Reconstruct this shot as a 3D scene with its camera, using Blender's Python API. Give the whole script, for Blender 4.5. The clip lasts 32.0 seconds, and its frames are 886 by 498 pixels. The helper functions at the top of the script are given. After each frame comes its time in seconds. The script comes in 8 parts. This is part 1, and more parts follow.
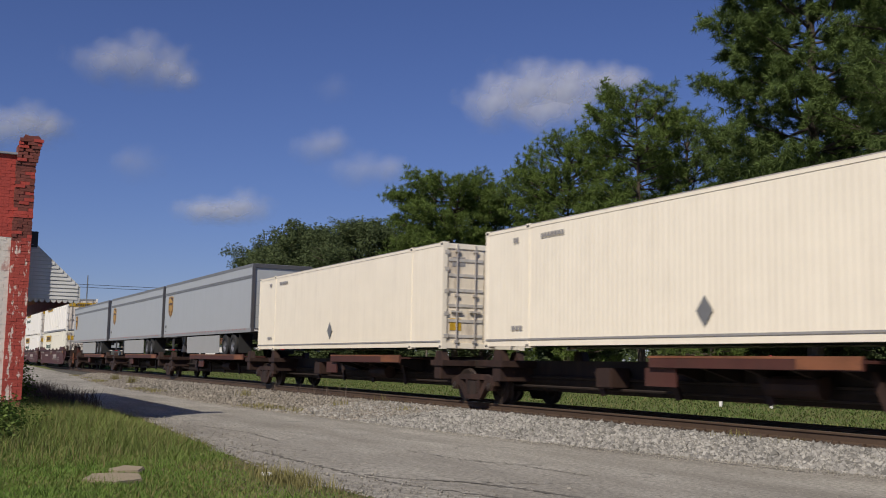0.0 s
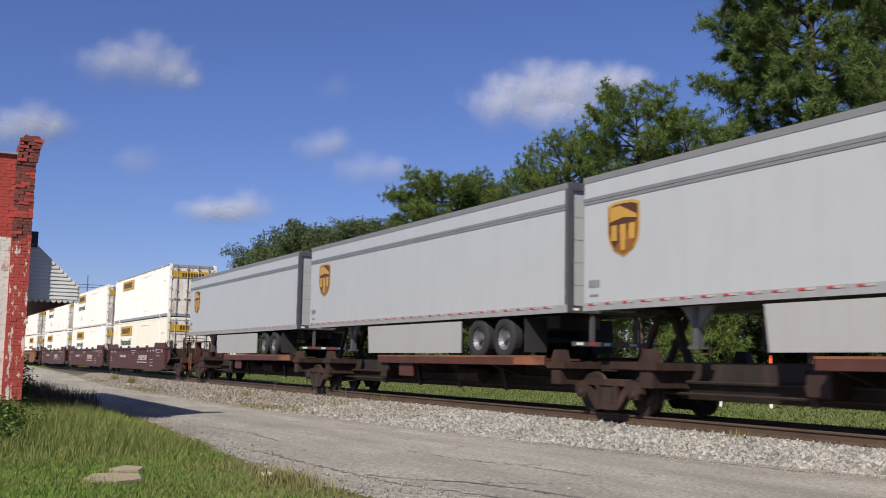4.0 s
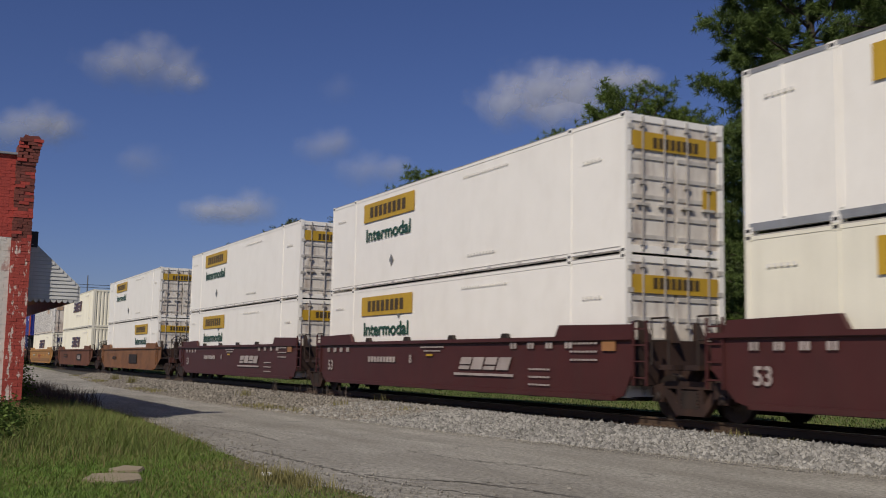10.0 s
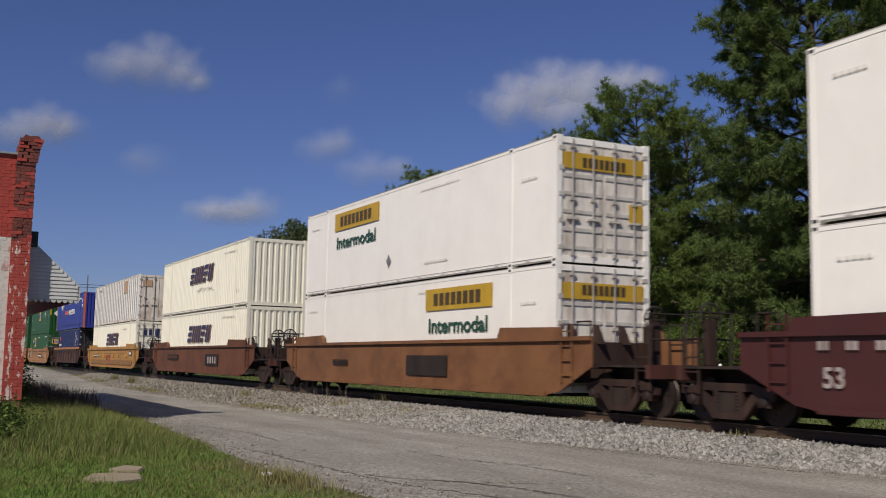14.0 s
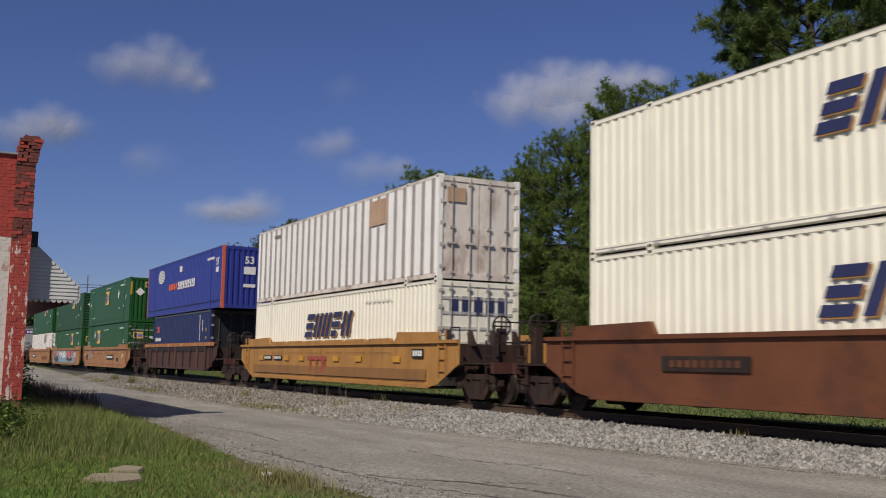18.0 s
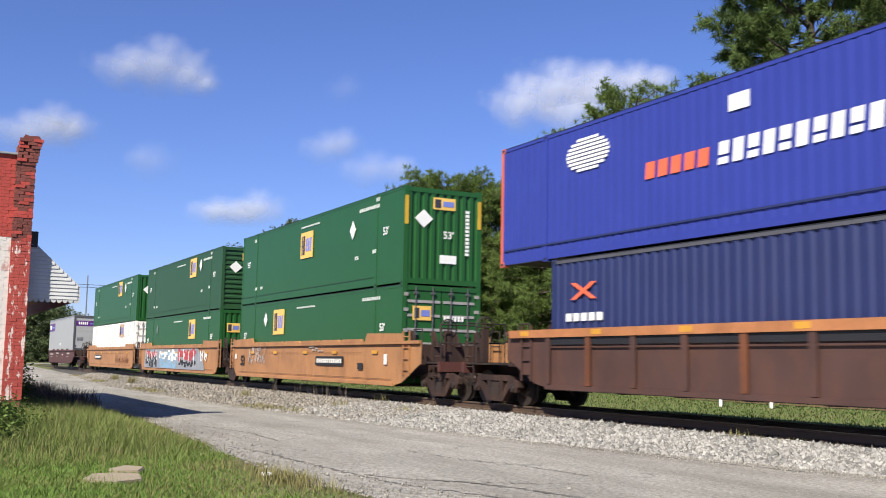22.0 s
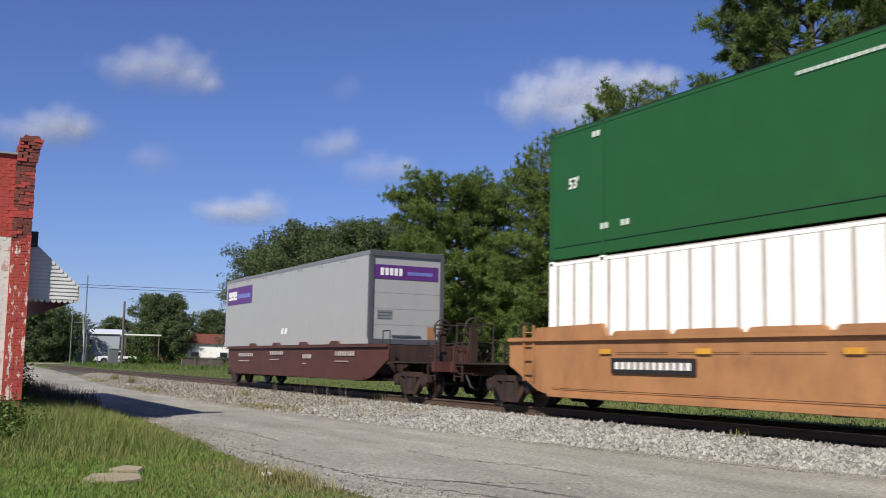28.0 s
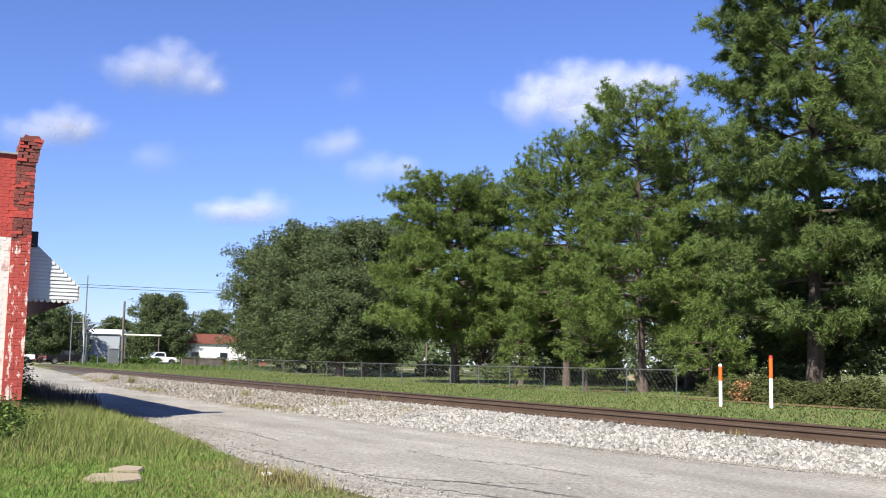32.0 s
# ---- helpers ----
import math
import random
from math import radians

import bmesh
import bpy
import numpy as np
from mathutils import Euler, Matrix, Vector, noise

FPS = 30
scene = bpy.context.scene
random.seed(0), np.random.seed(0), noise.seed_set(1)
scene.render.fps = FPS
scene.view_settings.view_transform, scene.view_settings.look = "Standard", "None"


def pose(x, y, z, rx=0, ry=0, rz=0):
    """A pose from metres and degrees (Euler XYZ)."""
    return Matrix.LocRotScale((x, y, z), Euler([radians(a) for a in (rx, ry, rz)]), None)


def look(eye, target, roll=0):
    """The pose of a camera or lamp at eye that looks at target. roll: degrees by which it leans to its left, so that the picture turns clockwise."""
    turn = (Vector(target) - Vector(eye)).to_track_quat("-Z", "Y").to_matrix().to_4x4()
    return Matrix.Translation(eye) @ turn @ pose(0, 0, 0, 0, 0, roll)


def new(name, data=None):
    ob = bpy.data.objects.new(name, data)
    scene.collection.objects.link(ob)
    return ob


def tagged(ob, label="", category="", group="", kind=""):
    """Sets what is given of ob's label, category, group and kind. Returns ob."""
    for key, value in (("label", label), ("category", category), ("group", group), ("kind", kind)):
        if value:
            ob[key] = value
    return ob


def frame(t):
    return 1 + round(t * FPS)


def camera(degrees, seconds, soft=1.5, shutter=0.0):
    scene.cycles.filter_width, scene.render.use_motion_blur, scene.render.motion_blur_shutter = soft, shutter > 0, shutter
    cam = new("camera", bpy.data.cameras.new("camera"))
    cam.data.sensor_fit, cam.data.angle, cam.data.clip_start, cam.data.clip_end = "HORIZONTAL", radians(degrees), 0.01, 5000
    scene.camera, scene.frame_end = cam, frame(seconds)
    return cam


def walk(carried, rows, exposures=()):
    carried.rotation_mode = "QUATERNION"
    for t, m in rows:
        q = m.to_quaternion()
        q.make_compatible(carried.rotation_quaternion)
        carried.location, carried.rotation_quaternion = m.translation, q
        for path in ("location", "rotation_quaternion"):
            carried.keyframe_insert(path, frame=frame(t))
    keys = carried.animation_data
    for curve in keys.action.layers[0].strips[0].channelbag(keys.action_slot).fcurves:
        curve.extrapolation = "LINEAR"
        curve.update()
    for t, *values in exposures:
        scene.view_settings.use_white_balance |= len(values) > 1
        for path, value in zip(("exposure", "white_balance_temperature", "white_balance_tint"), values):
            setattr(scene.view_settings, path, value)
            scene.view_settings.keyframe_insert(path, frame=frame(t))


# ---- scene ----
cam = camera(46.34, 32.0, soft=1.0, shutter=0.3)
EYE = (0.0, 0.0, 1.40)
YAW, TILT = radians(62.64), radians(6.33)
AHEAD = (EYE[0] - math.sin(YAW) * math.cos(TILT), EYE[1] + math.cos(YAW) * math.cos(TILT), EYE[2] + math.sin(TILT))
VIEW = look(EYE, AHEAD, 1.10)
walk(cam, [(0.0, VIEW), (32.0, VIEW)],
     [(0.0, -0.25, 6700, 12), (1.8, -0.22, 6700, 12), (3.0, 0.20, 6700, 12), (6.0, 0.26, 6600, 11), (7.0, 0.12, 6600, 11), (9.0, -0.47, 6700, 12), (11.0, -0.62, 6700, 12), (13.0, -0.55, 6700, 12), (14.0, -0.41, 6700, 12), (17.0, -0.36, 6700, 12), (18.0, -0.38, 6700, 12), (19.0, -0.23, 6700, 12),
      (20.0, -0.17, 6600, 12), (21.0, 0.55, 6600, 11), (22.0, 0.72, 6500, 10), (25.0, 0.75, 6500, 10), (28.0, 0.30, 6500, 10), (29.0, 0.60, 6500, 10), (30.0, 0.67, 6500, 10), (31.0, 0.76, 6500, 10), (32.0, 1.06, 6500, 10)])

# ---- world and sun ----
SUN_ELEV, SUN_X, SUN_Y = radians(43.0), 0.57, -0.822
world = bpy.data.worlds.new("sky")
scene.world = world
world.use_nodes = True
wn = world.node_tree
sky = wn.nodes.new("ShaderNodeTexSky")
sky.sky_type, sky.sun_disc = "NISHITA", False
sky.sun_elevation, sky.sun_rotation = SUN_ELEV, math.atan2(SUN_X, SUN_Y)
sky.air_density, sky.dust_density, sky.ozone_density = 1.0, 0.1, 2.6
tone = wn.nodes.new("ShaderNodeMix")
tone.data_type, tone.blend_type = "RGBA", "MULTIPLY"
tone.inputs["Factor"].default_value, tone.inputs["B"].default_value = 1.0, (0.88, 1.0, 1.60, 1)
wn.links.new(sky.outputs[0], tone.inputs["A"])
wn.links.new(tone.outputs["Result"], wn.nodes["Background"].inputs[0])
wn.nodes["Background"].inputs[1].default_value = 0.0525
sun = new("sun", bpy.data.lights.new("sun", "SUN"))
sun.data.energy, sun.data.angle, sun.data.color = 5.0, radians(0.53), (1.0, 0.945, 0.845)
sun.matrix_basis = look((SUN_X * math.cos(SUN_ELEV) * 60, SUN_Y * math.cos(SUN_ELEV) * 60, math.sin(SUN_ELEV) * 60), (0, 0, 0))


# ---- materials ----
def mat(name, rgb, rough=0.6, metal=0.0, var=0.12, scale=1.5, fine=25.0, bump=0.15, dirt=0.0, dirt_rgb=(0.10, 0.075, 0.05),
        streak=(3.0, 3.0, 0.35), rand=0.0, island=0.0, trans=0.0, spec=0.4, whole=False, flake=(0.46, 0.80)):
    m = bpy.data.materials.new(name)
    m.use_nodes = True
    nt = m.node_tree
    N, L = nt.nodes, nt.links
    b = N["Principled BSDF"]
    b.inputs["Roughness"].default_value, b.inputs["Metallic"].default_value = rough, metal
    b.inputs["Specular IOR Level"].default_value = spec
    tc = N.new("ShaderNodeTexCoord")
    n1, n2 = N.new("ShaderNodeTexNoise"), N.new("ShaderNodeTexNoise")
    n1.inputs["Scale"].default_value, n1.inputs["Detail"].default_value = scale, 5
    n2.inputs["Scale"].default_value, n2.inputs["Detail"].default_value = fine, 3
    spot = N.new("ShaderNodeNewGeometry").outputs["Position"] if whole else tc.outputs["Object"]
    L.new(spot, n1.inputs["Vector"])
    L.new(spot, n2.inputs["Vector"])
    add = N.new("ShaderNodeMath")
    add.operation = "MULTIPLY_ADD"
    add.inputs[1].default_value = 0.35
    L.new(n2.outputs["Fac"], add.inputs[0])
    L.new(n1.outputs["Fac"], add.inputs[2])
    last = add.outputs[0]
    for amount, kind in ((rand, "ShaderNodeObjectInfo"), (island, "ShaderNodeNewGeometry")):
        if amount:
            info, ma = N.new(kind), N.new("ShaderNodeMath")
            ma.operation, ma.inputs[1].default_value = "MULTIPLY_ADD", amount
            L.new(info.outputs["Random" if kind == "ShaderNodeObjectInfo" else "Random Per Island"], ma.inputs[0])
            L.new(last, ma.inputs[2])
            last = ma.outputs[0]
    total = 0.675 + (rand + island) / 2
    ramp = N.new("ShaderNodeMapRange")
    half = 0.30 + (rand + island) / 2
    ramp.inputs["From Min"].default_value, ramp.inputs["From Max"].default_value = total - half, total + half
    L.new(last, ramp.inputs["Value"])
    mix = N.new("ShaderNodeMix")
    mix.data_type = "RGBA"
    mix.inputs["A"].default_value = (*[max(0, c * (1 - var)) for c in rgb], 1)
    mix.inputs["B"].default_value = (*[min(1, c * (1 + var)) for c in rgb], 1)
    L.new(ramp.outputs[0], mix.inputs["Factor"])
    out = mix.outputs["Result"]
    if dirt:
        mp, n3, r3, m3 = N.new("ShaderNodeMapping"), N.new("ShaderNodeTexNoise"), N.new("ShaderNodeMapRange"), N.new("ShaderNodeMix")
        mp.inputs["Scale"].default_value = streak
        n3.inputs["Scale"].default_value, n3.inputs["Detail"].default_value, n3.inputs["Roughness"].default_value = 1.0, 6, 0.65
        r3.inputs["From Min"].default_value, r3.inputs["From Max"].default_value = flake
        r3.inputs["To Max"].default_value = dirt
        m3.data_type = "RGBA"
        m3.inputs["B"].default_value = (*dirt_rgb, 1)
        L.new(spot, mp.inputs["Vector"])
        L.new(mp.outputs[0], n3.inputs["Vector"])
        L.new(n3.outputs["Fac"], r3.inputs["Value"])
        L.new(r3.outputs[0], m3.inputs["Factor"])
        L.new(out, m3.inputs["A"])
        out = m3.outputs["Result"]
    L.new(out, b.inputs["Base Color"])
    if bump:
        bp = N.new("ShaderNodeBump")
        bp.inputs["Strength"].default_value, bp.inputs["Distance"].default_value = bump, 0.02
        L.new(n2.outputs["Fac"], bp.inputs["Height"])
        L.new(bp.outputs[0], b.inputs["Normal"])
    if trans:
        tr, ms, o = N.new("ShaderNodeBsdfTranslucent"), N.new("ShaderNodeMixShader"), N["Material Output"]
        L.new(out, tr.inputs["Color"])
        ms.inputs[0].default_value = trans
        L.new(b.outputs[0], ms.inputs[1])
        L.new(tr.outputs[0], ms.inputs[2])
        L.new(ms.outputs[0], o.inputs["Surface"])
    return m


M = {}
M["white"] = mat("white_paint", (0.90, 0.865, 0.79), 0.45, var=0.03, dirt=0.16, dirt_rgb=(0.50, 0.43, 0.34), streak=(1.2, 1.2, 0.5), bump=0.03)
M["cream"] = mat("cream_paint", (0.86, 0.785, 0.635), 0.45, var=0.04, dirt=0.18, dirt_rgb=(0.45, 0.38, 0.30), bump=0.03)
M["swift"] = mat("ivory_paint", (0.84, 0.80, 0.655), 0.45, var=0.04, dirt=0.22, dirt_rgb=(0.40, 0.36, 0.28), bump=0.03)
M["dirty_white"] = mat("stained_white_paint", (0.90, 0.87, 0.80), 0.55, var=0.05, dirt=0.28, dirt_rgb=(0.42, 0.31, 0.22), bump=0.05)
M["rusty_white"] = mat("rust_streaked_white_paint", (0.74, 0.67, 0.58), 0.6, var=0.12, dirt=1.0, dirt_rgb=(0.22, 0.11, 0.065), streak=(1.9, 1.9, 0.7), bump=0.05)
# Grimy grey; its darkness paints in the shade of the corrugation recesses.
M["rib_mid"] = mat("shaded_grimy_rib", (0.33, 0.31, 0.29), 0.5, var=0.15, dirt=0.5, dirt_rgb=(0.20, 0.17, 0.14))
M["rib_grey"] = mat("worn_grey_rib", (0.40, 0.37, 0.34), 0.5, var=0.15, dirt=0.5)
M["beige"] = mat("faded_tan_panel", (0.50, 0.33, 0.21), 0.55, var=0.12, dirt=0.3)
M["amber"] = mat("amber_panel_paint", (0.74, 0.46, 0.11), 0.45, var=0.08, dirt=0.15)
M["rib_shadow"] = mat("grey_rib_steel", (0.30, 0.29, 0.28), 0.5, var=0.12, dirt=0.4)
M["silver"] = mat("pale_silver_paint", (0.3772, 0.3956, 0.4048), 0.38, var=0.03, dirt=0.08, bump=0.02)
M["fedex"] = mat("pale_grey_paint", (0.335, 0.335, 0.325), 0.4, var=0.04, dirt=0.25, dirt_rgb=(0.25, 0.23, 0.20), bump=0.02)
M["trim_grey"] = mat("grey_aluminium", (0.17, 0.175, 0.18), 0.45, 0.0, var=0.1, dirt=0.2)
M["rail_grey"] = mat("ridged_grey_rail", (0.27, 0.275, 0.28), 0.45, var=0.12, dirt=0.3)
M["stained_cream"] = mat("rust_streaked_cream_door", (0.80, 0.71, 0.56), 0.55, var=0.08, dirt=1.0, dirt_rgb=(0.13, 0.075, 0.045), streak=(2.2, 2.2, 0.6), bump=0.05)
M["dark_frame"] = mat("dark_grey_steel", (0.10, 0.10, 0.11), 0.5, 0.3, var=0.2, dirt=0.3)
M["green"] = mat("green_paint", (0.0150, 0.0830, 0.0185), 0.42, var=0.08, dirt=0.15, dirt_rgb=(0.03, 0.09, 0.04), bump=0.03)
M["green2"] = mat("faded_green_paint", (0.0200, 0.0690, 0.0235), 0.5, var=0.08, dirt=0.2, dirt_rgb=(0.03, 0.07, 0.05), bump=0.03)
M["blue"] = mat("violet_blue_paint", (0.030, 0.043, 0.245), 0.4, var=0.07, dirt=0.15, dirt_rgb=(0.03, 0.035, 0.14), bump=0.03)
M["navy"] = mat("navy_paint", (0.0200, 0.0280, 0.0920), 0.45, var=0.1, dirt=0.2, dirt_rgb=(0.05, 0.05, 0.08), bump=0.03)
M["salmon"] = mat("salmon_red_paint", (0.55, 0.12, 0.07), 0.5, var=0.08, dirt=0.2)
M["maroon"] = mat("maroon_paint", (0.0680, 0.0192, 0.0176), 0.5, var=0.15, dirt=0.4, dirt_rgb=(0.05, 0.03, 0.025), bump=0.05)
M["rust_red"] = mat("rusty_red_paint", (0.078, 0.0275, 0.0205), 0.6, var=0.25, dirt=0.6, dirt_rgb=(0.05, 0.028, 0.02), streak=(1.4, 1.4, 1.0), bump=0.06)
M["brown"] = mat("weathered_brown_paint", (0.1435, 0.0508, 0.0221), 0.6, var=0.28, scale=0.8, dirt=0.85, dirt_rgb=(0.045, 0.024, 0.018), streak=(1.1, 1.1, 1.6), bump=0.05)
M["orange_brown"] = mat("sun_faded_orange_brown_paint", (0.205, 0.090, 0.037), 0.6, var=0.28, scale=0.8, dirt=0.8, dirt_rgb=(0.075, 0.032, 0.02), streak=(1.1, 1.1, 1.4), bump=0.05)
M["ochre"] = mat("ochre_yellow_paint", (0.4140, 0.2070, 0.0570), 0.55, var=0.16, dirt=0.7, dirt_rgb=(0.22, 0.105, 0.04), bump=0.05)
M["tan"] = mat("faded_orange_paint", (0.36, 0.172, 0.070), 0.55, var=0.2, scale=0.9, dirt=0.8, dirt_rgb=(0.17, 0.078, 0.04), streak=(1.6, 1.6, 0.9), bump=0.05)
M["worn_orange"] = mat("worn_orange_paint", (0.22, 0.085, 0.04), 0.6, var=0.25, dirt=0.95, dirt_rgb=(0.045, 0.026, 0.02), streak=(1.2, 1.2, 4), bump=0.06)
M["grime"] = mat("grimy_steel", (0.0292, 0.0221, 0.0182), 0.65, 0.2, var=0.35, dirt=0.5, dirt_rgb=(0.10, 0.055, 0.035), bump=0.2)
M["truck"] = mat("brown_cast_steel", (0.037, 0.0215, 0.0170), 0.65, 0.2, var=0.3, dirt=0.5, dirt_rgb=(0.13, 0.065, 0.04), bump=0.2)
M["wheel"] = mat("wheel_steel", (0.06, 0.045, 0.038), 0.5, 0.6, var=0.3, dirt=0.4)
M["tread"] = mat("polished_steel", (0.45, 0.44, 0.43), 0.25, 1.0, var=0.1)
M["tyre"] = mat("tyre_rubber", (0.022, 0.022, 0.022), 0.8, var=0.3)
M["rim"] = mat("aluminium_rim", (0.20, 0.20, 0.21), 0.4, 0.6, var=0.1, dirt=0.3)
M["black"] = mat("black_paint", (0.018, 0.018, 0.02), 0.5, var=0.2)
M["ink"] = mat("dark_lettering", (0.035, 0.035, 0.05), 0.5, var=0.2)
M["green_ink"] = mat("dark_green_lettering", (0.02, 0.07, 0.045), 0.5, var=0.2)
M["swift_ink"] = mat("blue_lettering", (0.030, 0.036, 0.098), 0.5, var=0.15)
M["pale_ink"] = mat("white_lettering", (0.75, 0.74, 0.70), 0.5, var=0.08)
M["small_ink"] = mat("chalky_small_lettering", (0.52, 0.56, 0.50), 0.6, var=0.15, dirt=0.4, dirt_rgb=(0.2, 0.3, 0.2))
M["teal_spray"] = mat("pale_teal_spray_paint", (0.20, 0.32, 0.42), 0.5, var=0.2, dirt=0.4, dirt_rgb=(0.42, 0.5, 0.55))
M["worn_ink"] = mat("worn_white_lettering", (0.40, 0.34, 0.31), 0.6, var=0.2, dirt=0.5)
M["orange_ink"] = mat("orange_lettering", (0.75, 0.13, 0.06), 0.5, var=0.1)
M["yellow"] = mat("yellow_panel_paint", (0.52, 0.32, 0.03), 0.45, var=0.12, dirt=0.5, dirt_rgb=(0.26, 0.15, 0.03))
M["gold"] = mat("gold_paint", (0.44, 0.25, 0.045), 0.4, var=0.1)
M["shield_brown"] = mat("dark_brown_paint", (0.07, 0.03, 0.014), 0.4, var=0.1)
M["purple"] = mat("purple_paint", (0.095, 0.025, 0.16), 0.4, var=0.08)
M["logo_blue"] = mat("pale_blue_lettering", (0.16, 0.20, 0.50), 0.45, var=0.08)
M["red_tape"] = mat("red_reflective_tape", (0.42, 0.035, 0.04), 0.35, var=0.1)
M["orange"] = mat("orange_marker_plastic", (0.85, 0.12, 0.015), 0.5, var=0.08)
M["rail"] = mat("rusty_rail_steel", (0.100, 0.066, 0.044), 0.6, 0.3, var=0.25, bump=0.1)
M["tie"] = mat("creosoted_timber", (0.085, 0.058, 0.042), 0.85, var=0.35, fine=40, bump=0.4, rand=0.3)
M["stone"] = mat("limestone_ballast", (0.2530, 0.2410, 0.2134), 0.9, var=0.75, island=1.2, fine=30)
M["brick"] = mat("red_painted_brick", (0.3680, 0.0506, 0.0368), 0.7, var=0.18, rand=0.22, dirt=0.5, dirt_rgb=(0.14, 0.03, 0.025), streak=(2.5, 2.5, 2.5), bump=0.35, whole=True)
M["old_brick"] = mat("weathered_bare_brick", (0.17, 0.047, 0.036), 0.85, var=0.4, rand=0.5, dirt=0.7, dirt_rgb=(0.06, 0.03, 0.025), streak=(4, 4, 4), bump=0.5, whole=True)
M["flaked"] = mat("flaking_red_and_white_brick", (0.36, 0.060, 0.045), 0.8, var=0.2, rand=0.25, dirt=0.95, dirt_rgb=(0.66, 0.55, 0.48), streak=(9, 9, 3.2), bump=0.4, whole=True, flake=(0.55, 0.60))
M["limewash"] = mat("peeling_whitewash", (0.5940, 0.5580, 0.5040), 0.8, var=0.12, dirt=0.6, dirt_rgb=(0.36, 0.12, 0.09), streak=(4, 4, 2.0), bump=0.3, whole=True, flake=(0.56, 0.64))
M["tin"] = mat("weathered_sheet_metal", (0.36, 0.37, 0.38), 0.5, 0.4, var=0.2, dirt=0.3)
# White metal greyed and streaked to stand for shade on the end panel.
M["awning"] = mat("white_awning_metal", (0.52, 0.52, 0.49), 0.5, 0.1, var=0.1, dirt=0.35, dirt_rgb=(0.22, 0.21, 0.19))
M["bark"] = mat("pine_bark", (0.085, 0.064, 0.052), 0.95, var=0.45, scale=5, fine=30, bump=0.8)
M["needles"] = mat("pine_needles", (0.118, 0.168, 0.042), 0.65, var=0.5, island=0.8, scale=0.35, trans=0.22, bump=0, spec=0.12)
M["needles_b"] = mat("dense_pine_needles", (0.108, 0.154, 0.046), 0.65, var=0.5, island=0.8, scale=0.35, trans=0.22, bump=0, spec=0.12)
M["leaf_dark"] = mat("dark_oak_leaves", (0.084, 0.110, 0.047), 0.8, var=0.45, island=0.8, scale=0.4, trans=0.2, bump=0, spec=0.12)
M["vine"] = mat("dusty_vine_leaves", (0.075, 0.088, 0.030), 0.8, var=0.5, island=1.0, scale=0.6, trans=0.2, bump=0, spec=0.12)
M["leaf"] = mat("green_leaves", (0.060, 0.105, 0.022), 0.8, var=0.45, island=0.8, scale=0.4, trans=0.25, bump=0, spec=0.12)
M["blade"] = mat("grass_blades", (0.150, 0.245, 0.042), 0.7, var=0.5, island=1.0, scale=0.5, trans=0.40, dirt=0.55, dirt_rgb=(0.20, 0.17, 0.06), streak=(0.9, 0.9, 0.9), bump=0)
M["tall_blade"] = mat("tall_grass_blades", (0.175, 0.225, 0.055), 0.7, var=0.5, island=1.0, scale=0.6, trans=0.38, bump=0)
M["verge"] = mat("verge_grass_blades", (0.088, 0.140, 0.028), 0.7, var=0.4, island=0.8, scale=0.4, trans=0.25, dirt=0.5, dirt_rgb=(0.20, 0.17, 0.07), streak=(0.3, 0.3, 0.3), bump=0)
M["dry_blade"] = mat("yellowing_grass_blades", (0.23, 0.205, 0.075), 0.75, var=0.4, island=1.0, scale=0.6, trans=0.3, bump=0)
M["weed"] = mat("dry_brown_weed", (0.10, 0.075, 0.06), 0.85, var=0.4, island=0.8, bump=0)
M["concrete"] = mat("old_concrete", (0.30, 0.245, 0.165), 0.9, var=0.25, scale=3, dirt=0.5, dirt_rgb=(0.17, 0.13, 0.08), streak=(3, 3, 3), bump=0.4)
M["galv"] = mat("galvanised_steel", (0.2400, 0.2480, 0.2480), 0.45, 0.6, var=0.15)
M["pole"] = mat("weathered_pole_timber", (0.13, 0.105, 0.085), 0.9, var=0.3, fine=30, bump=0.3)
M["wire"] = mat("black_cable", (0.02, 0.02, 0.02), 0.6)
M["roof_red"] = mat("red_brown_roofing", (0.17, 0.055, 0.04), 0.8, var=0.2)
M["stucco"] = mat("white_stucco", (0.72, 0.70, 0.66), 0.85, var=0.07, dirt=0.2)
M["steel_wall"] = mat("pale_blue_grey_cladding", (0.30, 0.33, 0.36), 0.5, var=0.06)
M["car_white"] = mat("white_car_paint", (0.75, 0.75, 0.74), 0.25, var=0.03, bump=0)
M["car_black"] = mat("black_car_paint", (0.010, 0.010, 0.012), 0.35, var=0.1, bump=0, spec=0.2)
M["glass"] = mat("dark_window_glass", (0.02, 0.025, 0.03), 0.05, var=0.1, bump=0, spec=0.6)
M["dusty_stone"] = mat("dirty_brown_ballast", (0.2162, 0.1932, 0.1582), 0.9, var=0.6, island=0.9, fine=30)
M["door_grey"] = mat("grimy_pale_door_steel", (0.54, 0.51, 0.46), 0.5, var=0.15, dirt=0.6, dirt_rgb=(0.20, 0.16, 0.12))
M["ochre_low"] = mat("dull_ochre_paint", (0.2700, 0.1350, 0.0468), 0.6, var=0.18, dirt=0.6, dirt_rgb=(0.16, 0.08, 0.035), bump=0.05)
M["plum_rust"] = mat("faded_purple_brown_paint", (0.068, 0.0345, 0.0275), 0.6, var=0.22, scale=0.9, dirt=0.7, dirt_rgb=(0.12, 0.052, 0.028), streak=(1.5, 1.5, 0.7), bump=0.06)
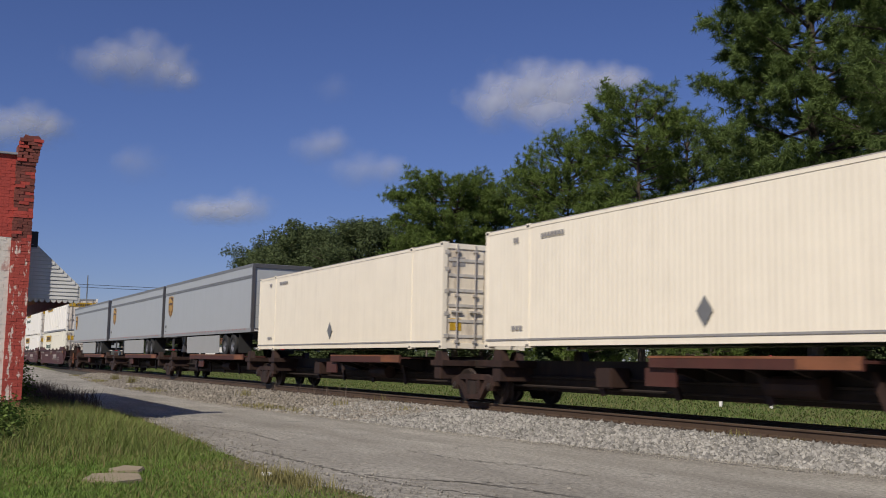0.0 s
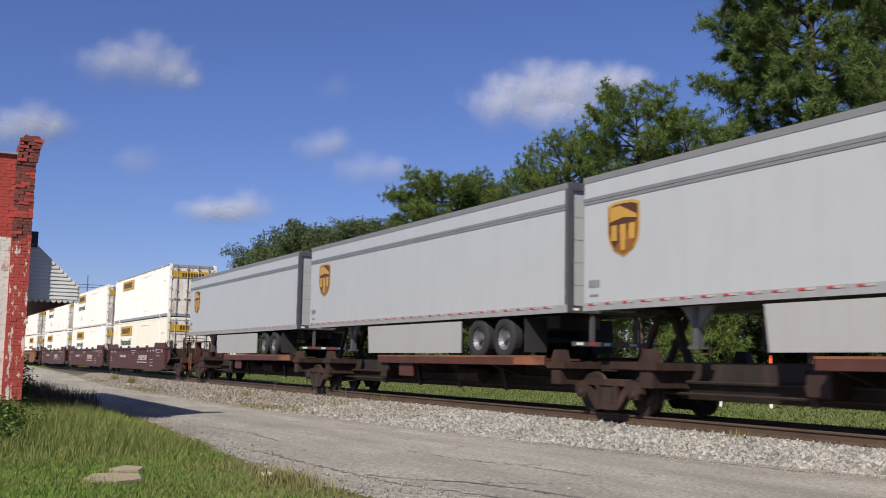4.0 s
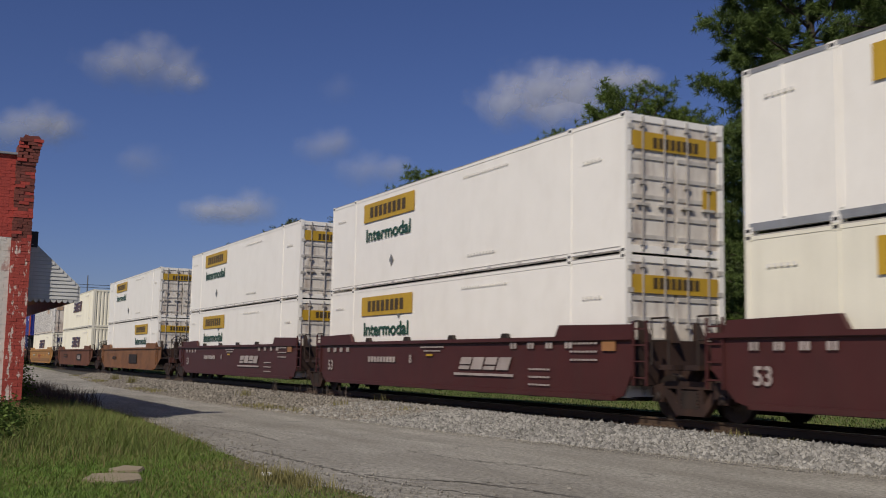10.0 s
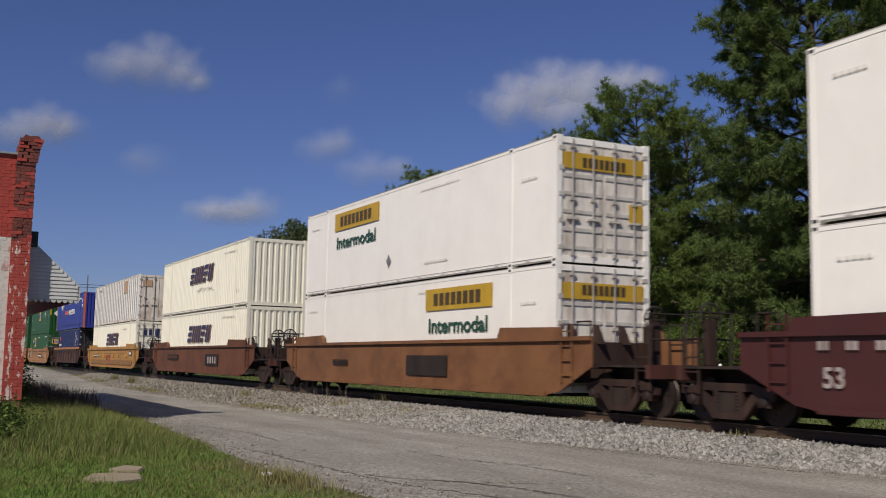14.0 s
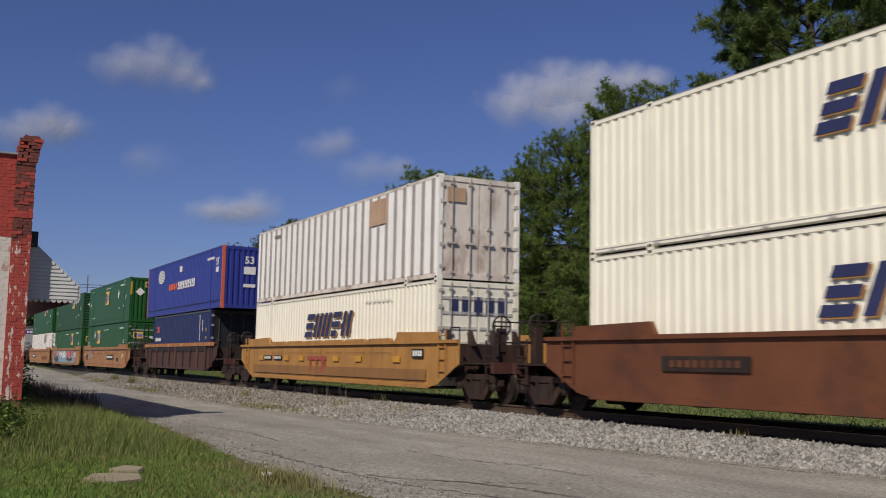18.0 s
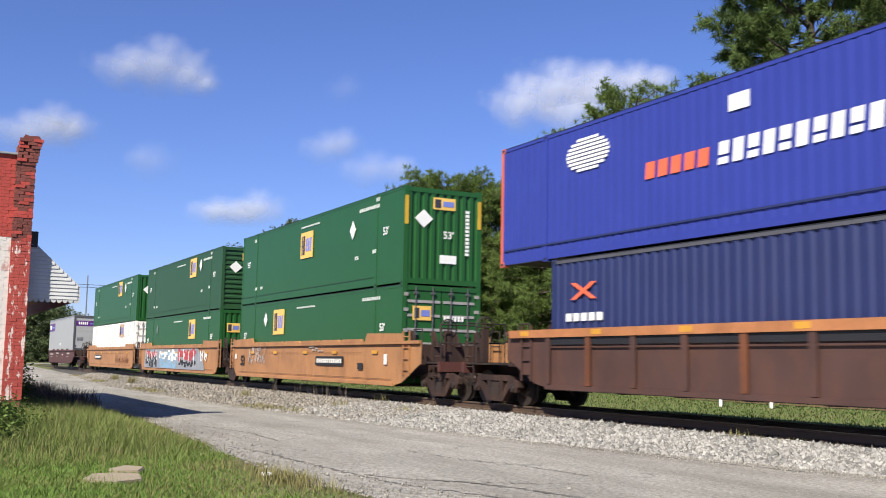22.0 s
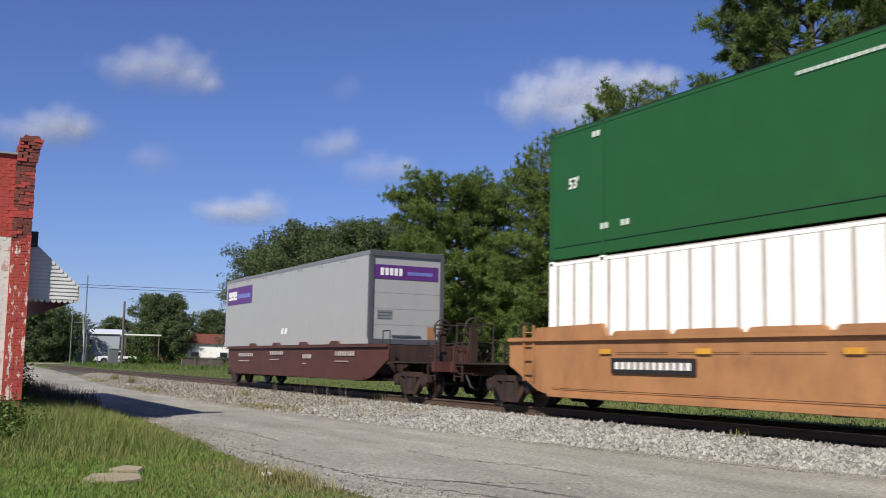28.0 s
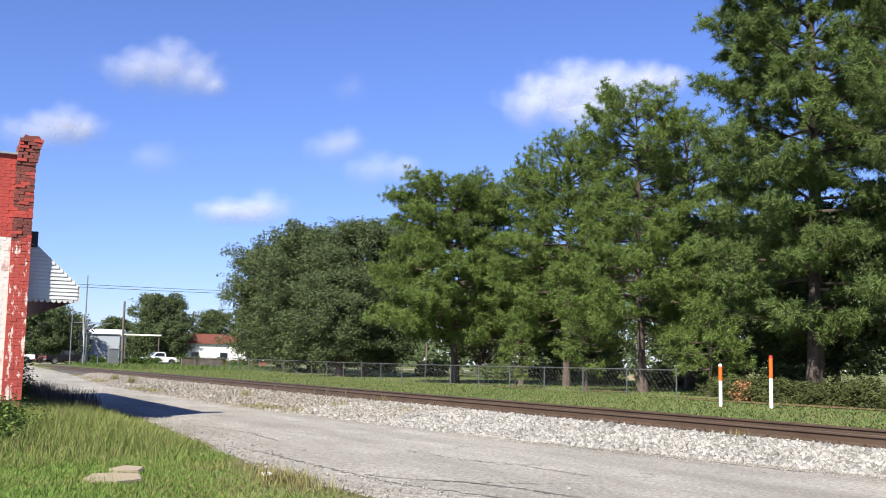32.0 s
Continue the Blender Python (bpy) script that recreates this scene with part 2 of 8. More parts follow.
M["edge_orange"] = mat("scuffed_orange_paint", (0.38, 0.155, 0.06), 0.55, var=0.22, dirt=0.6, dirt_rgb=(0.16, 0.06, 0.03), streak=(2, 2, 3), bump=0.05)
M["rib_pale"] = mat("pale_grey_rib", (0.56, 0.53, 0.49), 0.5, var=0.12, dirt=0.5, dirt_rgb=(0.28, 0.22, 0.17))
M["stained_door"] = mat("rust_stained_white_door", (0.74, 0.69, 0.61), 0.55, var=0.08, dirt=1.0, dirt_rgb=(0.22, 0.14, 0.10), streak=(2.6, 2.6, 0.5), bump=0.05)
M["panel_ink"] = mat("brown_black_lettering", (0.075, 0.050, 0.022), 0.5, var=0.2)
M["fence_steel"] = mat("dull_fence_steel", (0.13, 0.135, 0.13), 0.5, 0.4, var=0.15)
M["grit"] = mat("dusty_grit", (0.26, 0.24, 0.20), 0.9, var=0.55, island=0.9, fine=30)
M["faint_ink"] = mat("faded_small_lettering", (0.73, 0.70, 0.64), 0.6, var=0.15, dirt=0.3)
M["worn_amber"] = mat("worn_amber_reflector", (0.55, 0.27, 0.035), 0.5, var=0.2, dirt=0.45, dirt_rgb=(0.30, 0.14, 0.04))
M["faded_red"] = mat("faded_red_paint", (0.36, 0.075, 0.05), 0.55, var=0.15, dirt=0.45, dirt_rgb=(0.36, 0.17, 0.06))
M["shield_mid"] = mat("bronze_paint", (0.20, 0.088, 0.018), 0.4, var=0.1)
M["red_paint"] = mat("red_machine_paint", (0.35, 0.045, 0.03), 0.4, var=0.1)


def ground_mat(name, a, b, c, s1, s2, bump, crack=0.0, stretch=(1.0, 1.0, 1.0)):
    """Three colours mixed by noise at two sizes."""
    m = bpy.data.materials.new(name)
    m.use_nodes = True
    N, L = m.node_tree.nodes, m.node_tree.links
    p = N["Principled BSDF"]
    p.inputs["Roughness"].default_value, p.inputs["Specular IOR Level"].default_value = 0.95, 0.2
    tc = N.new("ShaderNodeTexCoord")
    cols = []
    for s, lo, hi in ((s1, 0.38, 0.66), (s2, 0.40, 0.62)):
        n, r = N.new("ShaderNodeTexNoise"), N.new("ShaderNodeMapRange")
        n.inputs["Scale"].default_value, n.inputs["Detail"].default_value, n.inputs["Roughness"].default_value = s, 8, 0.62
        r.inputs["From Min"].default_value, r.inputs["From Max"].default_value = lo, hi
        mp = N.new("ShaderNodeMapping")
        mp.inputs["Scale"].default_value = stretch if s == s1 else (1, 1, 1)
        L.new(tc.outputs["Object"], mp.inputs["Vector"])
        L.new(mp.outputs[0], n.inputs["Vector"])
        L.new(n.outputs["Fac"], r.inputs["Value"])
        cols.append((r, n))
    m1, m2 = N.new("ShaderNodeMix"), N.new("ShaderNodeMix")
    m1.data_type = m2.data_type = "RGBA"
    m1.inputs["A"].default_value, m1.inputs["B"].default_value, m2.inputs["B"].default_value = (*a, 1), (*b, 1), (*c, 1)
    half = N.new("ShaderNodeMath")
    half.operation, half.inputs[1].default_value = "MULTIPLY", 0.7
    L.new(cols[0][0].outputs[0], m1.inputs["Factor"])
    L.new(cols[1][0].outputs[0], half.inputs[0])
    L.new(half.outputs[0], m2.inputs["Factor"])
    L.new(m1.outputs["Result"], m2.inputs["A"])
    out = m2.outputs["Result"]
    if crack:
        # worn dark cracks along the edges of large uneven cells
        vo, wob, add, r, mk, mul, m3 = [N.new(k) for k in ("ShaderNodeTexVoronoi", "ShaderNodeTexNoise", "ShaderNodeVectorMath", "ShaderNodeMapRange", "ShaderNodeMapRange", "ShaderNodeMath", "ShaderNodeMix")]
        vo.feature = "DISTANCE_TO_EDGE"
        vo.inputs["Scale"].default_value = crack
        wob.inputs["Scale"].default_value, wob.inputs["Detail"].default_value = 1.6, 6
        sc = N.new("ShaderNodeVectorMath")
        sc.operation, sc.inputs["Scale"].default_value = "SCALE", 1.6
        L.new(tc.outputs["Object"], wob.inputs["Vector"])
        L.new(wob.outputs["Color"], sc.inputs[0])
        L.new(tc.outputs["Object"], add.inputs[0])
        L.new(sc.outputs[0], add.inputs[1])
        L.new(add.outputs[0], vo.inputs["Vector"])
        r.inputs["From Min"].default_value, r.inputs["From Max"].default_value = 0.0, 0.03
        r.inputs["To Min"].default_value, r.inputs["To Max"].default_value = 0.5, 0.0
        L.new(vo.outputs["Distance"], r.inputs["Value"])
        mk.inputs["From Min"].default_value, mk.inputs["From Max"].default_value = 0.45, 0.6
        L.new(cols[0][1].outputs["Fac"], mk.inputs["Value"])
        mul.operation = "MULTIPLY"
        L.new(r.outputs[0], mul.inputs[0])
        L.new(mk.outputs[0], mul.inputs[1])
        m3.data_type = "RGBA"
        m3.inputs["B"].default_value = (0.05, 0.048, 0.044, 1)
        L.new(mul.outputs[0], m3.inputs["Factor"])
        L.new(out, m3.inputs["A"])
        out = m3.outputs["Result"]
    L.new(out, p.inputs["Base Color"])
    bp = N.new("ShaderNodeBump")
    bp.inputs["Strength"].default_value, bp.inputs["Distance"].default_value = bump, 0.03
    L.new(cols[1][1].outputs["Fac"], bp.inputs["Height"])
    L.new(bp.outputs[0], p.inputs["Normal"])
    return m


# Rust brown, darkened further as painted shade under the train.
M["stained"] = mat("rust_stained_ballast", (0.060, 0.044, 0.034), 0.9, var=0.5, island=0.8, fine=30)
M["turf"] = ground_mat("rough_turf", (0.075, 0.115, 0.025), (0.13, 0.145, 0.045), (0.17, 0.145, 0.075), 0.25, 9.0, 0.6)
M["road"] = ground_mat("worn_gravelly_asphalt", (0.265, 0.247, 0.210), (0.45, 0.425, 0.365), (0.145, 0.135, 0.114), 0.8, 17.0, 1.0, crack=0.42, stretch=(0.22, 1.0, 1.0))
M["dirt"] = ground_mat("bare_brown_soil", (0.150, 0.122, 0.064), (0.200, 0.170, 0.100), (0.085, 0.100, 0.034), 0.9, 14.0, 1.0)
M["straw"] = ground_mat("pine_straw_litter", (0.16, 0.085, 0.05), (0.21, 0.125, 0.075), (0.09, 0.085, 0.035), 1.2, 22.0, 0.8)
M["crack_grit"] = ground_mat("crack_filling_grit", (0.15, 0.14, 0.12), (0.21, 0.195, 0.17), (0.08, 0.075, 0.065), 2.0, 40.0, 0.6)
# Limestone tones darkened so the gaps between loose stones read as shade.
M["gravel"] = ground_mat("shade_dark_limestone", (0.12, 0.113, 0.10), (0.085, 0.08, 0.07), (0.055, 0.05, 0.043), 0.6, 28.0, 1.0)


# ---- mesh helpers ----
class Shape:
    """Collects faces for one mesh."""

    def __init__(self):
        self.v, self.f = [], []

    def add(self, vs, fs):
        n = len(self.v)
        self.v += vs
        self.f += [tuple(i + n for i in f) for f in fs]
        return self

    def box(self, x0, x1, y0, y1, z0, z1):
        vs = [(x, y, z) for x in (x0, x1) for y in (y0, y1) for z in (z0, z1)]
        return self.add(vs, [(0, 1, 3, 2), (4, 6, 7, 5), (0, 4, 5, 1), (2, 3, 7, 6), (0, 2, 6, 4), (1, 5, 7, 3)])

    def prism(self, pts, axis, a, b):
        """A polygon pushed along an axis from a to b; pts are the two other coordinates in xyz order."""
        def at(p, c):
            return (c, p[0], p[1]) if axis == "x" else (p[0], c, p[1]) if axis == "y" else (p[0], p[1], c)
        n = len(pts)
        vs = [at(p, a) for p in pts] + [at(p, b) for p in pts]
        return self.add(vs, [tuple(range(n))[::-1], tuple(range(n, 2 * n))] + [(i, (i + 1) % n, n + (i + 1) % n, n + i) for i in range(n)])

    def tube(self, p, q, r0, r1=None, n=8):
        r1 = r0 if r1 is None else r1
        p, q = Vector(p), Vector(q)
        d = (q - p).normalized()
        u = d.orthogonal().normalized()
        w = d.cross(u)
        vs = []
        for c, r in ((p, r0), (q, r1)):
            vs += [tuple(c + (u * math.cos(2 * math.pi * k / n) + w * math.sin(2 * math.pi * k / n)) * r) for k in range(n)]
        return self.add(vs, [tuple(range(n))[::-1], tuple(range(n, 2 * n))] + [(i, (i + 1) % n, n + (i + 1) % n, n + i) for i in range(n)])

    def lathe(self, profile, n=24, axis="y"):
        """Profile of (along, radius), turned about an axis."""
        vs, fs, k = [], [], len(profile)
        for i in range(n):
            c, s = math.cos(2 * math.pi * i / n), math.sin(2 * math.pi * i / n)
            vs += [(r * c, a, r * s) if axis == "y" else (r * c, r * s, a) for a, r in profile]
        for i in range(n):
            for j in range(k - 1):
                p, q = i * k + j, ((i + 1) % n) * k + j
                fs.append((p, p + 1, q + 1, q))
        return self.add(vs, fs)

    def mesh(self, name, material):
        me = bpy.data.meshes.new(name)
        me.from_pydata(self.v, [], self.f)
        bm = bmesh.new()
        bm.from_mesh(me)
        bmesh.ops.recalc_face_normals(bm, faces=bm.faces)
        bm.to_mesh(me)
        bm.free()
        me.materials.append(M[material] if isinstance(material, str) else material)
        return me


def part(name, shape, material, parent, label="", at=None, bevel=0.0):
    me = shape.mesh(name, material) if isinstance(shape, Shape) else shape
    if bevel:
        bm = bmesh.new()
        bm.from_mesh(me)
        bmesh.ops.bevel(bm, geom=bm.edges[:], offset=bevel, segments=2, affect="EDGES", clamp_overlap=True)
        bm.to_mesh(me)
        bm.free()
    ob = new(name, me)
    ob.parent = parent
    if at is not None:
        ob.matrix_basis = at if isinstance(at, Matrix) else Matrix.Translation(at)
    if label:
        ob["label"] = label
    return ob


def thing(name, label, category, m=None, group="", kind=""):
    ob = new(name)
    ob.empty_display_size = 0.3
    if m is not None:
        ob.matrix_basis = m
    return tagged(ob, label, category, group, kind)


def solo(name, shape, material, label, category, m=None, group="", kind="", bevel=0.0):
    ob = part(name, shape, material, None, label, m, bevel)
    return tagged(ob, label, category, group, kind)


def raw_mesh(name, co, faces, material, smooth=False):
    """A mesh from numpy arrays: co (n, 3); faces (m, k) of one size k."""
    me = bpy.data.meshes.new(name)
    k = faces.shape[1]
    me.vertices.add(len(co))
    me.vertices.foreach_set("co", np.ascontiguousarray(co, dtype=np.float32).ravel())
    me.loops.add(faces.size)
    me.loops.foreach_set("vertex_index", np.ascontiguousarray(faces, dtype=np.int32).ravel())
    me.polygons.add(len(faces))
    me.polygons.foreach_set("loop_start", np.arange(0, faces.size, k, dtype=np.int32))
    me.update(calc_edges=True)
    me.validate()
    if smooth:
        me.polygons.foreach_set("use_smooth", np.ones(len(faces), dtype=bool))
    me.materials.append(M[material] if isinstance(material, str) else material)
    return me


WORDS = {}


def words(text, height, material, depth=0.004, bold=0.0):
    """A mesh of lettering, lying in its x-z plane, facing -y, lower left corner at the origin."""
    key = (text, height, material, bold)
    if key not in WORDS:
        cu = bpy.data.curves.new("lettering", "FONT")
        cu.body, cu.size, cu.extrude, cu.offset = text, height * 1.38, depth / 2, bold
        ob = bpy.data.objects.new("lettering", cu)
        scene.collection.objects.link(ob)
        me = bpy.data.meshes.new_from_object(ob.evaluated_get(bpy.context.evaluated_depsgraph_get()))
        bpy.data.objects.remove(ob)
        me.transform(Matrix.Rotation(radians(90), 4, "X"))
        me.materials.clear()
        me.materials.append(M[material])
        WORDS[key] = me
    return WORDS[key]


# ---- ground, road and track ----
TRACK_Y, RAIL_TOP = 14.025, 0.44


def smooth(a, b, x):
    t = np.clip((x - a) / (b - a), 0, 1)
    return t * t * (3 - 2 * t)


def ground_z(x, y):
    """Height of the ground: flat by the road, rising a little to the far crossing."""
    rise = 0.44 * smooth(60, 138, -x)
    bank = 0.10 * smooth(16.5, 19.0, y) * (1 - smooth(60, 138, -x))
    knoll = 0.10 * (1 - smooth(1.5, 4.2, y)) * (1 - smooth(20, 30, -x))
    return rise + bank + knoll


def toe_y(x):
    """Where the ballast ends on the road's side."""
    return np.interp(-x, (0, 9, 13, 17, 24, 31, 50, 75, 140), (12.4, 11.7, 10.9, 10.1, 9.4, 8.8, 8.9, 10.6, 11.8))


def verge_y(x):
    """Where the road's asphalt meets the grass."""
    return np.interp(-x, (-20, 8, 10, 12, 15.8, 20, 24, 30, 60, 140), (4.9, 4.6, 4.4, 4.15, 4.45, 4.75, 5.0, 5.0, 4.8, 4.5))


def sheet(xs, ys, zf, name, material):
    gx, gy = np.meshgrid(np.array(xs, float), np.array(ys, float), indexing="ij")
    gz = zf(gx, gy)
    co = np.stack([gx, gy, gz], -1).reshape(-1, 3)
    n, m = gx.shape
    i = (np.arange(n - 1)[:, None] * m + np.arange(m - 1)[None]).ravel()
    return raw_mesh(name, co, np.stack([i, i + m, i + m + 1, i + 1], -1), material, True)


gxs = np.concatenate([[-3000, -1500, -700, -400, -250], np.arange(-180, 20, 3.0), [30, 60, 120, 300, 800, 3000]])
gys = np.concatenate([[-3000, -900, -300, -100, -40, -15], np.arange(-6, 24, 0.75), np.arange(26, 80, 4), [100, 150, 250, 500, 1000, 3000]])
tagged(part("ground", sheet(gxs, gys, lambda x, y: ground_z(x, y) - 0.02, "ground", "turf"), None, None), "rough green turf with dry patches round the railway", "ground", kind="structure")


def ribbon(name, x0, x1, step, ya, yb, cols, zf, material):
    """A strip between two curves of y over x."""
    xs = np.arange(x0, x1 + step / 2, step)
    t = np.linspace(0, 1, cols)
    gx = np.repeat(xs[:, None], cols, 1)
    gy = ya(xs)[:, None] * (1 - t) + yb(xs)[:, None] * t
    gz = zf(gx, gy, np.repeat(t[None], len(xs), 0))
    co = np.stack([gx, gy, gz], -1).reshape(-1, 3)
    i = (np.arange(len(xs) - 1)[:, None] * cols + np.arange(cols - 1)[None]).ravel()
    return raw_mesh(name, co, np.stack([i, i + cols, i + cols + 1, i + 1], -1), material, True)


def ripple(x, a):
    return a * (np.sin(x * 1.7) + 0.7 * np.sin(x * 4.1 + 1) + 0.5 * np.sin(x * 9.3 + 2))


tagged(part("road", ribbon("road", -150, 10, 0.4, lambda x: verge_y(x) + ripple(x, 0.10), lambda x: toe_y(x) + 0.6, 16,
                           lambda x, y, t: ground_z(x, y) + 0.012 + 0.05 * np.sin(np.pi * np.clip(t, 0, 1)), "road"), None, None),
       "pale worn asphalt lane with gravelly edges beside the track", "road", kind="structure")


def ballast_z(x, y, t=None):
    near = smooth(0, 1, (y - toe_y(x)) / (12.5 - toe_y(x)))
    far = 1 - smooth(15.6, 17.2, y)
    return ground_z(x, y) * 0.0 + 0.02 + np.minimum(near, far) * 0.23 + 0.0 * x


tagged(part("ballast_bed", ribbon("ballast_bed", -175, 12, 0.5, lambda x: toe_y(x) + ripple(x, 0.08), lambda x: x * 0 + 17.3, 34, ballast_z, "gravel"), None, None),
       "crushed limestone bed under the track, coloured dark for shade between stones", "ballast", kind="structure")

tagged(part("track_bed", ribbon("track_bed", -175, 12, 0.5, lambda x: 12.62 + ripple(x, 0.03), lambda x: x * 0 + 15.75, 10, lambda x, y, t: ballast_z(x, y) + 0.012, "stained"), None, None),
       "rust-stained ballast between and beside the rails, darkened for shade under the train", "ballast", kind="structure")

# rails: one profile, two things
for side, ry in (("near", TRACK_Y - 0.7525), ("far", TRACK_Y + 0.7525)):
    prof = [(-0.07, 0), (0.07, 0), (0.07, 0.012), (0.012, 0.035), (0.012, 0.125), (0.036, 0.135), (0.036, 0.162), (0.026, 0.172),
            (-0.026, 0.172), (-0.036, 0.162), (-0.036, 0.135), (-0.012, 0.125), (-0.012, 0.035), (-0.07, 0.012)]
    r = solo("rail", Shape().prism([(ry + y, RAIL_TOP - 0.172 + z) for y, z in prof], "x", -400, 60), "rail",
             "rust-brown steel rail with a bright running edge", "rail", group="rails of the track", kind="structure")
    part("running_surface", Shape().box(-400, 60, ry - 0.024, ry + 0.024, RAIL_TOP - 0.001, RAIL_TOP + 0.003), "tread", r, "polished running surface")

tie_mesh = Shape().box(-0.115, 0.115, -1.30, 1.30, -0.18, 0.0).mesh("tie", "tie")
plate_mesh = Shape().box(-0.10, 0.10, -0.19, 0.19, 0, 0.018).mesh("tie_plate", "rail")
spike_mesh = Shape().box(-0.015, 0.015, -0.02, 0.02, 0.0, 0.05).mesh("spike", "rail")
rng = random.Random(5)
for i in range(150):
    x = -4.0 - i * 0.52
    tie = part("railway_tie", tie_mesh, None, None, "", pose(x + rng.uniform(-0.03, 0.03), TRACK_Y + rng.uniform(-0.06, 0.06), RAIL_TOP - 0.19, 0, 0, rng.uniform(-1.5, 1.5)))
    tagged(tie, "dark creosoted timber railway tie", "railway tie", "ties under the rails", "structure")
    if i < 60:
        for y in (-0.7525, 0.7525):
            p = part("tie_plate", plate_mesh, None, tie, "", (0, y, 0))
            part("spike", spike_mesh, None, p, "", (0.06, -0.1, 0.01))
joined = Shape()
for i in range(150, 420):
    x = -4.0 - i * 0.52
    joined.box(x - 0.115, x + 0.115, TRACK_Y - 1.3, TRACK_Y + 1.3, RAIL_TOP - 0.37, RAIL_TOP - 0.19)
solo("railway_ties", joined, "tie", "dark timber ties of the distant track", "railway tie", kind="stuff")


def rocks(name, count, area, size, material, label, seed, parent=None, coarse=False):
    """Loose broken stones; area(rng, n) gives x, y, z."""
    rs = np.random.RandomState(seed)
    p = (1 + 5 ** 0.5) / 2
    base = np.array([(-1, p, 0), (1, p, 0), (-1, -p, 0), (1, -p, 0), (0, -1, p), (0, 1, p), (0, -1, -p), (0, 1, -p), (p, 0, -1), (p, 0, 1), (-p, 0, -1), (-p, 0, 1)]) / 1.9
    tri = np.array([(0, 11, 5), (0, 5, 1), (0, 1, 7), (0, 7, 10), (0, 10, 11), (1, 5, 9), (5, 11, 4), (11, 10, 2), (10, 7, 6), (7, 1, 8),
                    (3, 9, 4), (3, 4, 2), (3, 2, 6), (3, 6, 8), (3, 8, 9), (4, 9, 5), (2, 4, 11), (6, 2, 10), (8, 6, 7), (9, 8, 1)])
    if coarse:
        base = np.array([(1, 0, 0), (-1, 0, 0), (0, 1, 0), (0, -1, 0), (0, 0, 1), (0, 0, -1)], float)
        tri = np.array([(0, 2, 4), (2, 1, 4), (1, 3, 4), (3, 0, 4), (2, 0, 5), (1, 2, 5), (3, 1, 5), (0, 3, 5)])
    nv = len(base)
    x, y, z = area(rs, count)
    n = len(x)
    s = size * rs.lognormal(0, 0.35, (n, 1, 1)) * rs.uniform(0.6, 1.2, (n, 1, 3))
    co = base[None] * s * rs.uniform(0.72, 1.2, (n, nv, 1))
    a, b = rs.uniform(0, 6.28, n), rs.uniform(0, 6.28, n)
    ca, sa, cb, sb = np.cos(a)[:, None], np.sin(a)[:, None], np.cos(b)[:, None], np.sin(b)[:, None]
    co = np.stack([co[..., 0] * ca - co[..., 1] * sa, co[..., 0] * sa + co[..., 1] * ca, co[..., 2]], -1)
    co = np.stack([co[..., 0], co[..., 1] * cb - co[..., 2] * sb, co[..., 1] * sb + co[..., 2] * cb], -1)
    co += np.stack([x, y, z], -1)[:, None]
    f = tri[None] + nv * np.arange(n)[:, None, None]
    return tagged(part(name, raw_mesh(name, co.reshape(-1, 3), f.reshape(-1, 3), material), None, parent), label, "gravel", kind="stuff")


def near_bed(rs, n):
    x = -8.0 - 20.0 * rs.uniform(0, 1, n) ** 1.25
    t = rs.uniform(0, 1, n) ** 0.9 - 0.03
    y = toe_y(x) + t * (12.78 - toe_y(x))
    return x, y, ballast_z(x, y) + 0.012


def far_bed(rs, n):
    x = -23.0 - 55.0 * rs.uniform(0, 1, n) ** 1.5
    y = toe_y(x) + (rs.uniform(0, 1, n) ** 0.9 - 0.05) * (12.78 - toe_y(x))
    return x, y, ballast_z(x, y) + 0.016


def on_lane(rs, n):
    x = -7.5 - 26.0 * rs.uniform(0, 1, n) ** 1.6
    t = rs.uniform(0.02, 0.98, n)
    y = verge_y(x) * (1 - t) + toe_y(x) * t
    return x, y, ground_z(x, y) + 0.014 + 0.05 * np.sin(np.pi * t * 0.93)


def middle_bed(rs, n):
    x = -7.0 - 60.0 * rs.uniform(0, 1, n) ** 1.8
    y = rs.uniform(12.55, 15.9, n)
    return x, y, ballast_z(x, y) + 0.01


def loose(rs, n):
    x = -7.5 - 30.0 * rs.uniform(0, 1, n) ** 1.7
    y = np.where(rs.uniform(0, 1, n) < 0.6, toe_y(x) - rs.exponential(0.35, n), verge_y(x) + rs.exponential(0.5, n) - 0.1)
    return x, y, ground_z(x, y) + 0.04 + 0 * x


rocks("dusty_ballast", 16000, far_bed, 0.038, "dusty_stone", "dirty brownish ballast stones farther along the track", 7, coarse=True)
rocks("ballast_stones", 36000, near_bed, 0.033, "stone", "loose pale limestone ballast stones beside the rail", 3, coarse=True)
rocks("track_stones", 12000, middle_bed, 0.032, "stained", "rust-stained ballast stones between the rails, darkened for shade", 4, coarse=True)
rocks("loose_gravel", 9000, loose, 0.012, "grit", "loose gravel scattered along the lane's edges", 5, coarse=True)
rocks("road_grit", 9000, on_lane, 0.0062, "grit", "fine dusty grit strewn over the lane", 6, coarse=True)
tagged(part("dirt_verge", ribbon("dirt_verge", -60, 2, 0.12, lambda x: verge_y(x) - 0.45 - 1.05 * smooth(-14.6, -13.0, x) + ripple(x * 1.3, 0.16), lambda x: verge_y(x) + 0.30 + ripple(x * 1.1 + 4, 0.14), 9,
                                 lambda x, y, t: ground_z(x, y) - 0.016 + 0.026 * smooth(0.2, 0.9, t), "dirt"), None, None),
       "bare dusty strip between the grass and the lane", "ground", kind="structure")


# ---- the train ----
# Places along the track are those at 16 s; ROLL gives how far the train has run since then.
FACE = 1.295
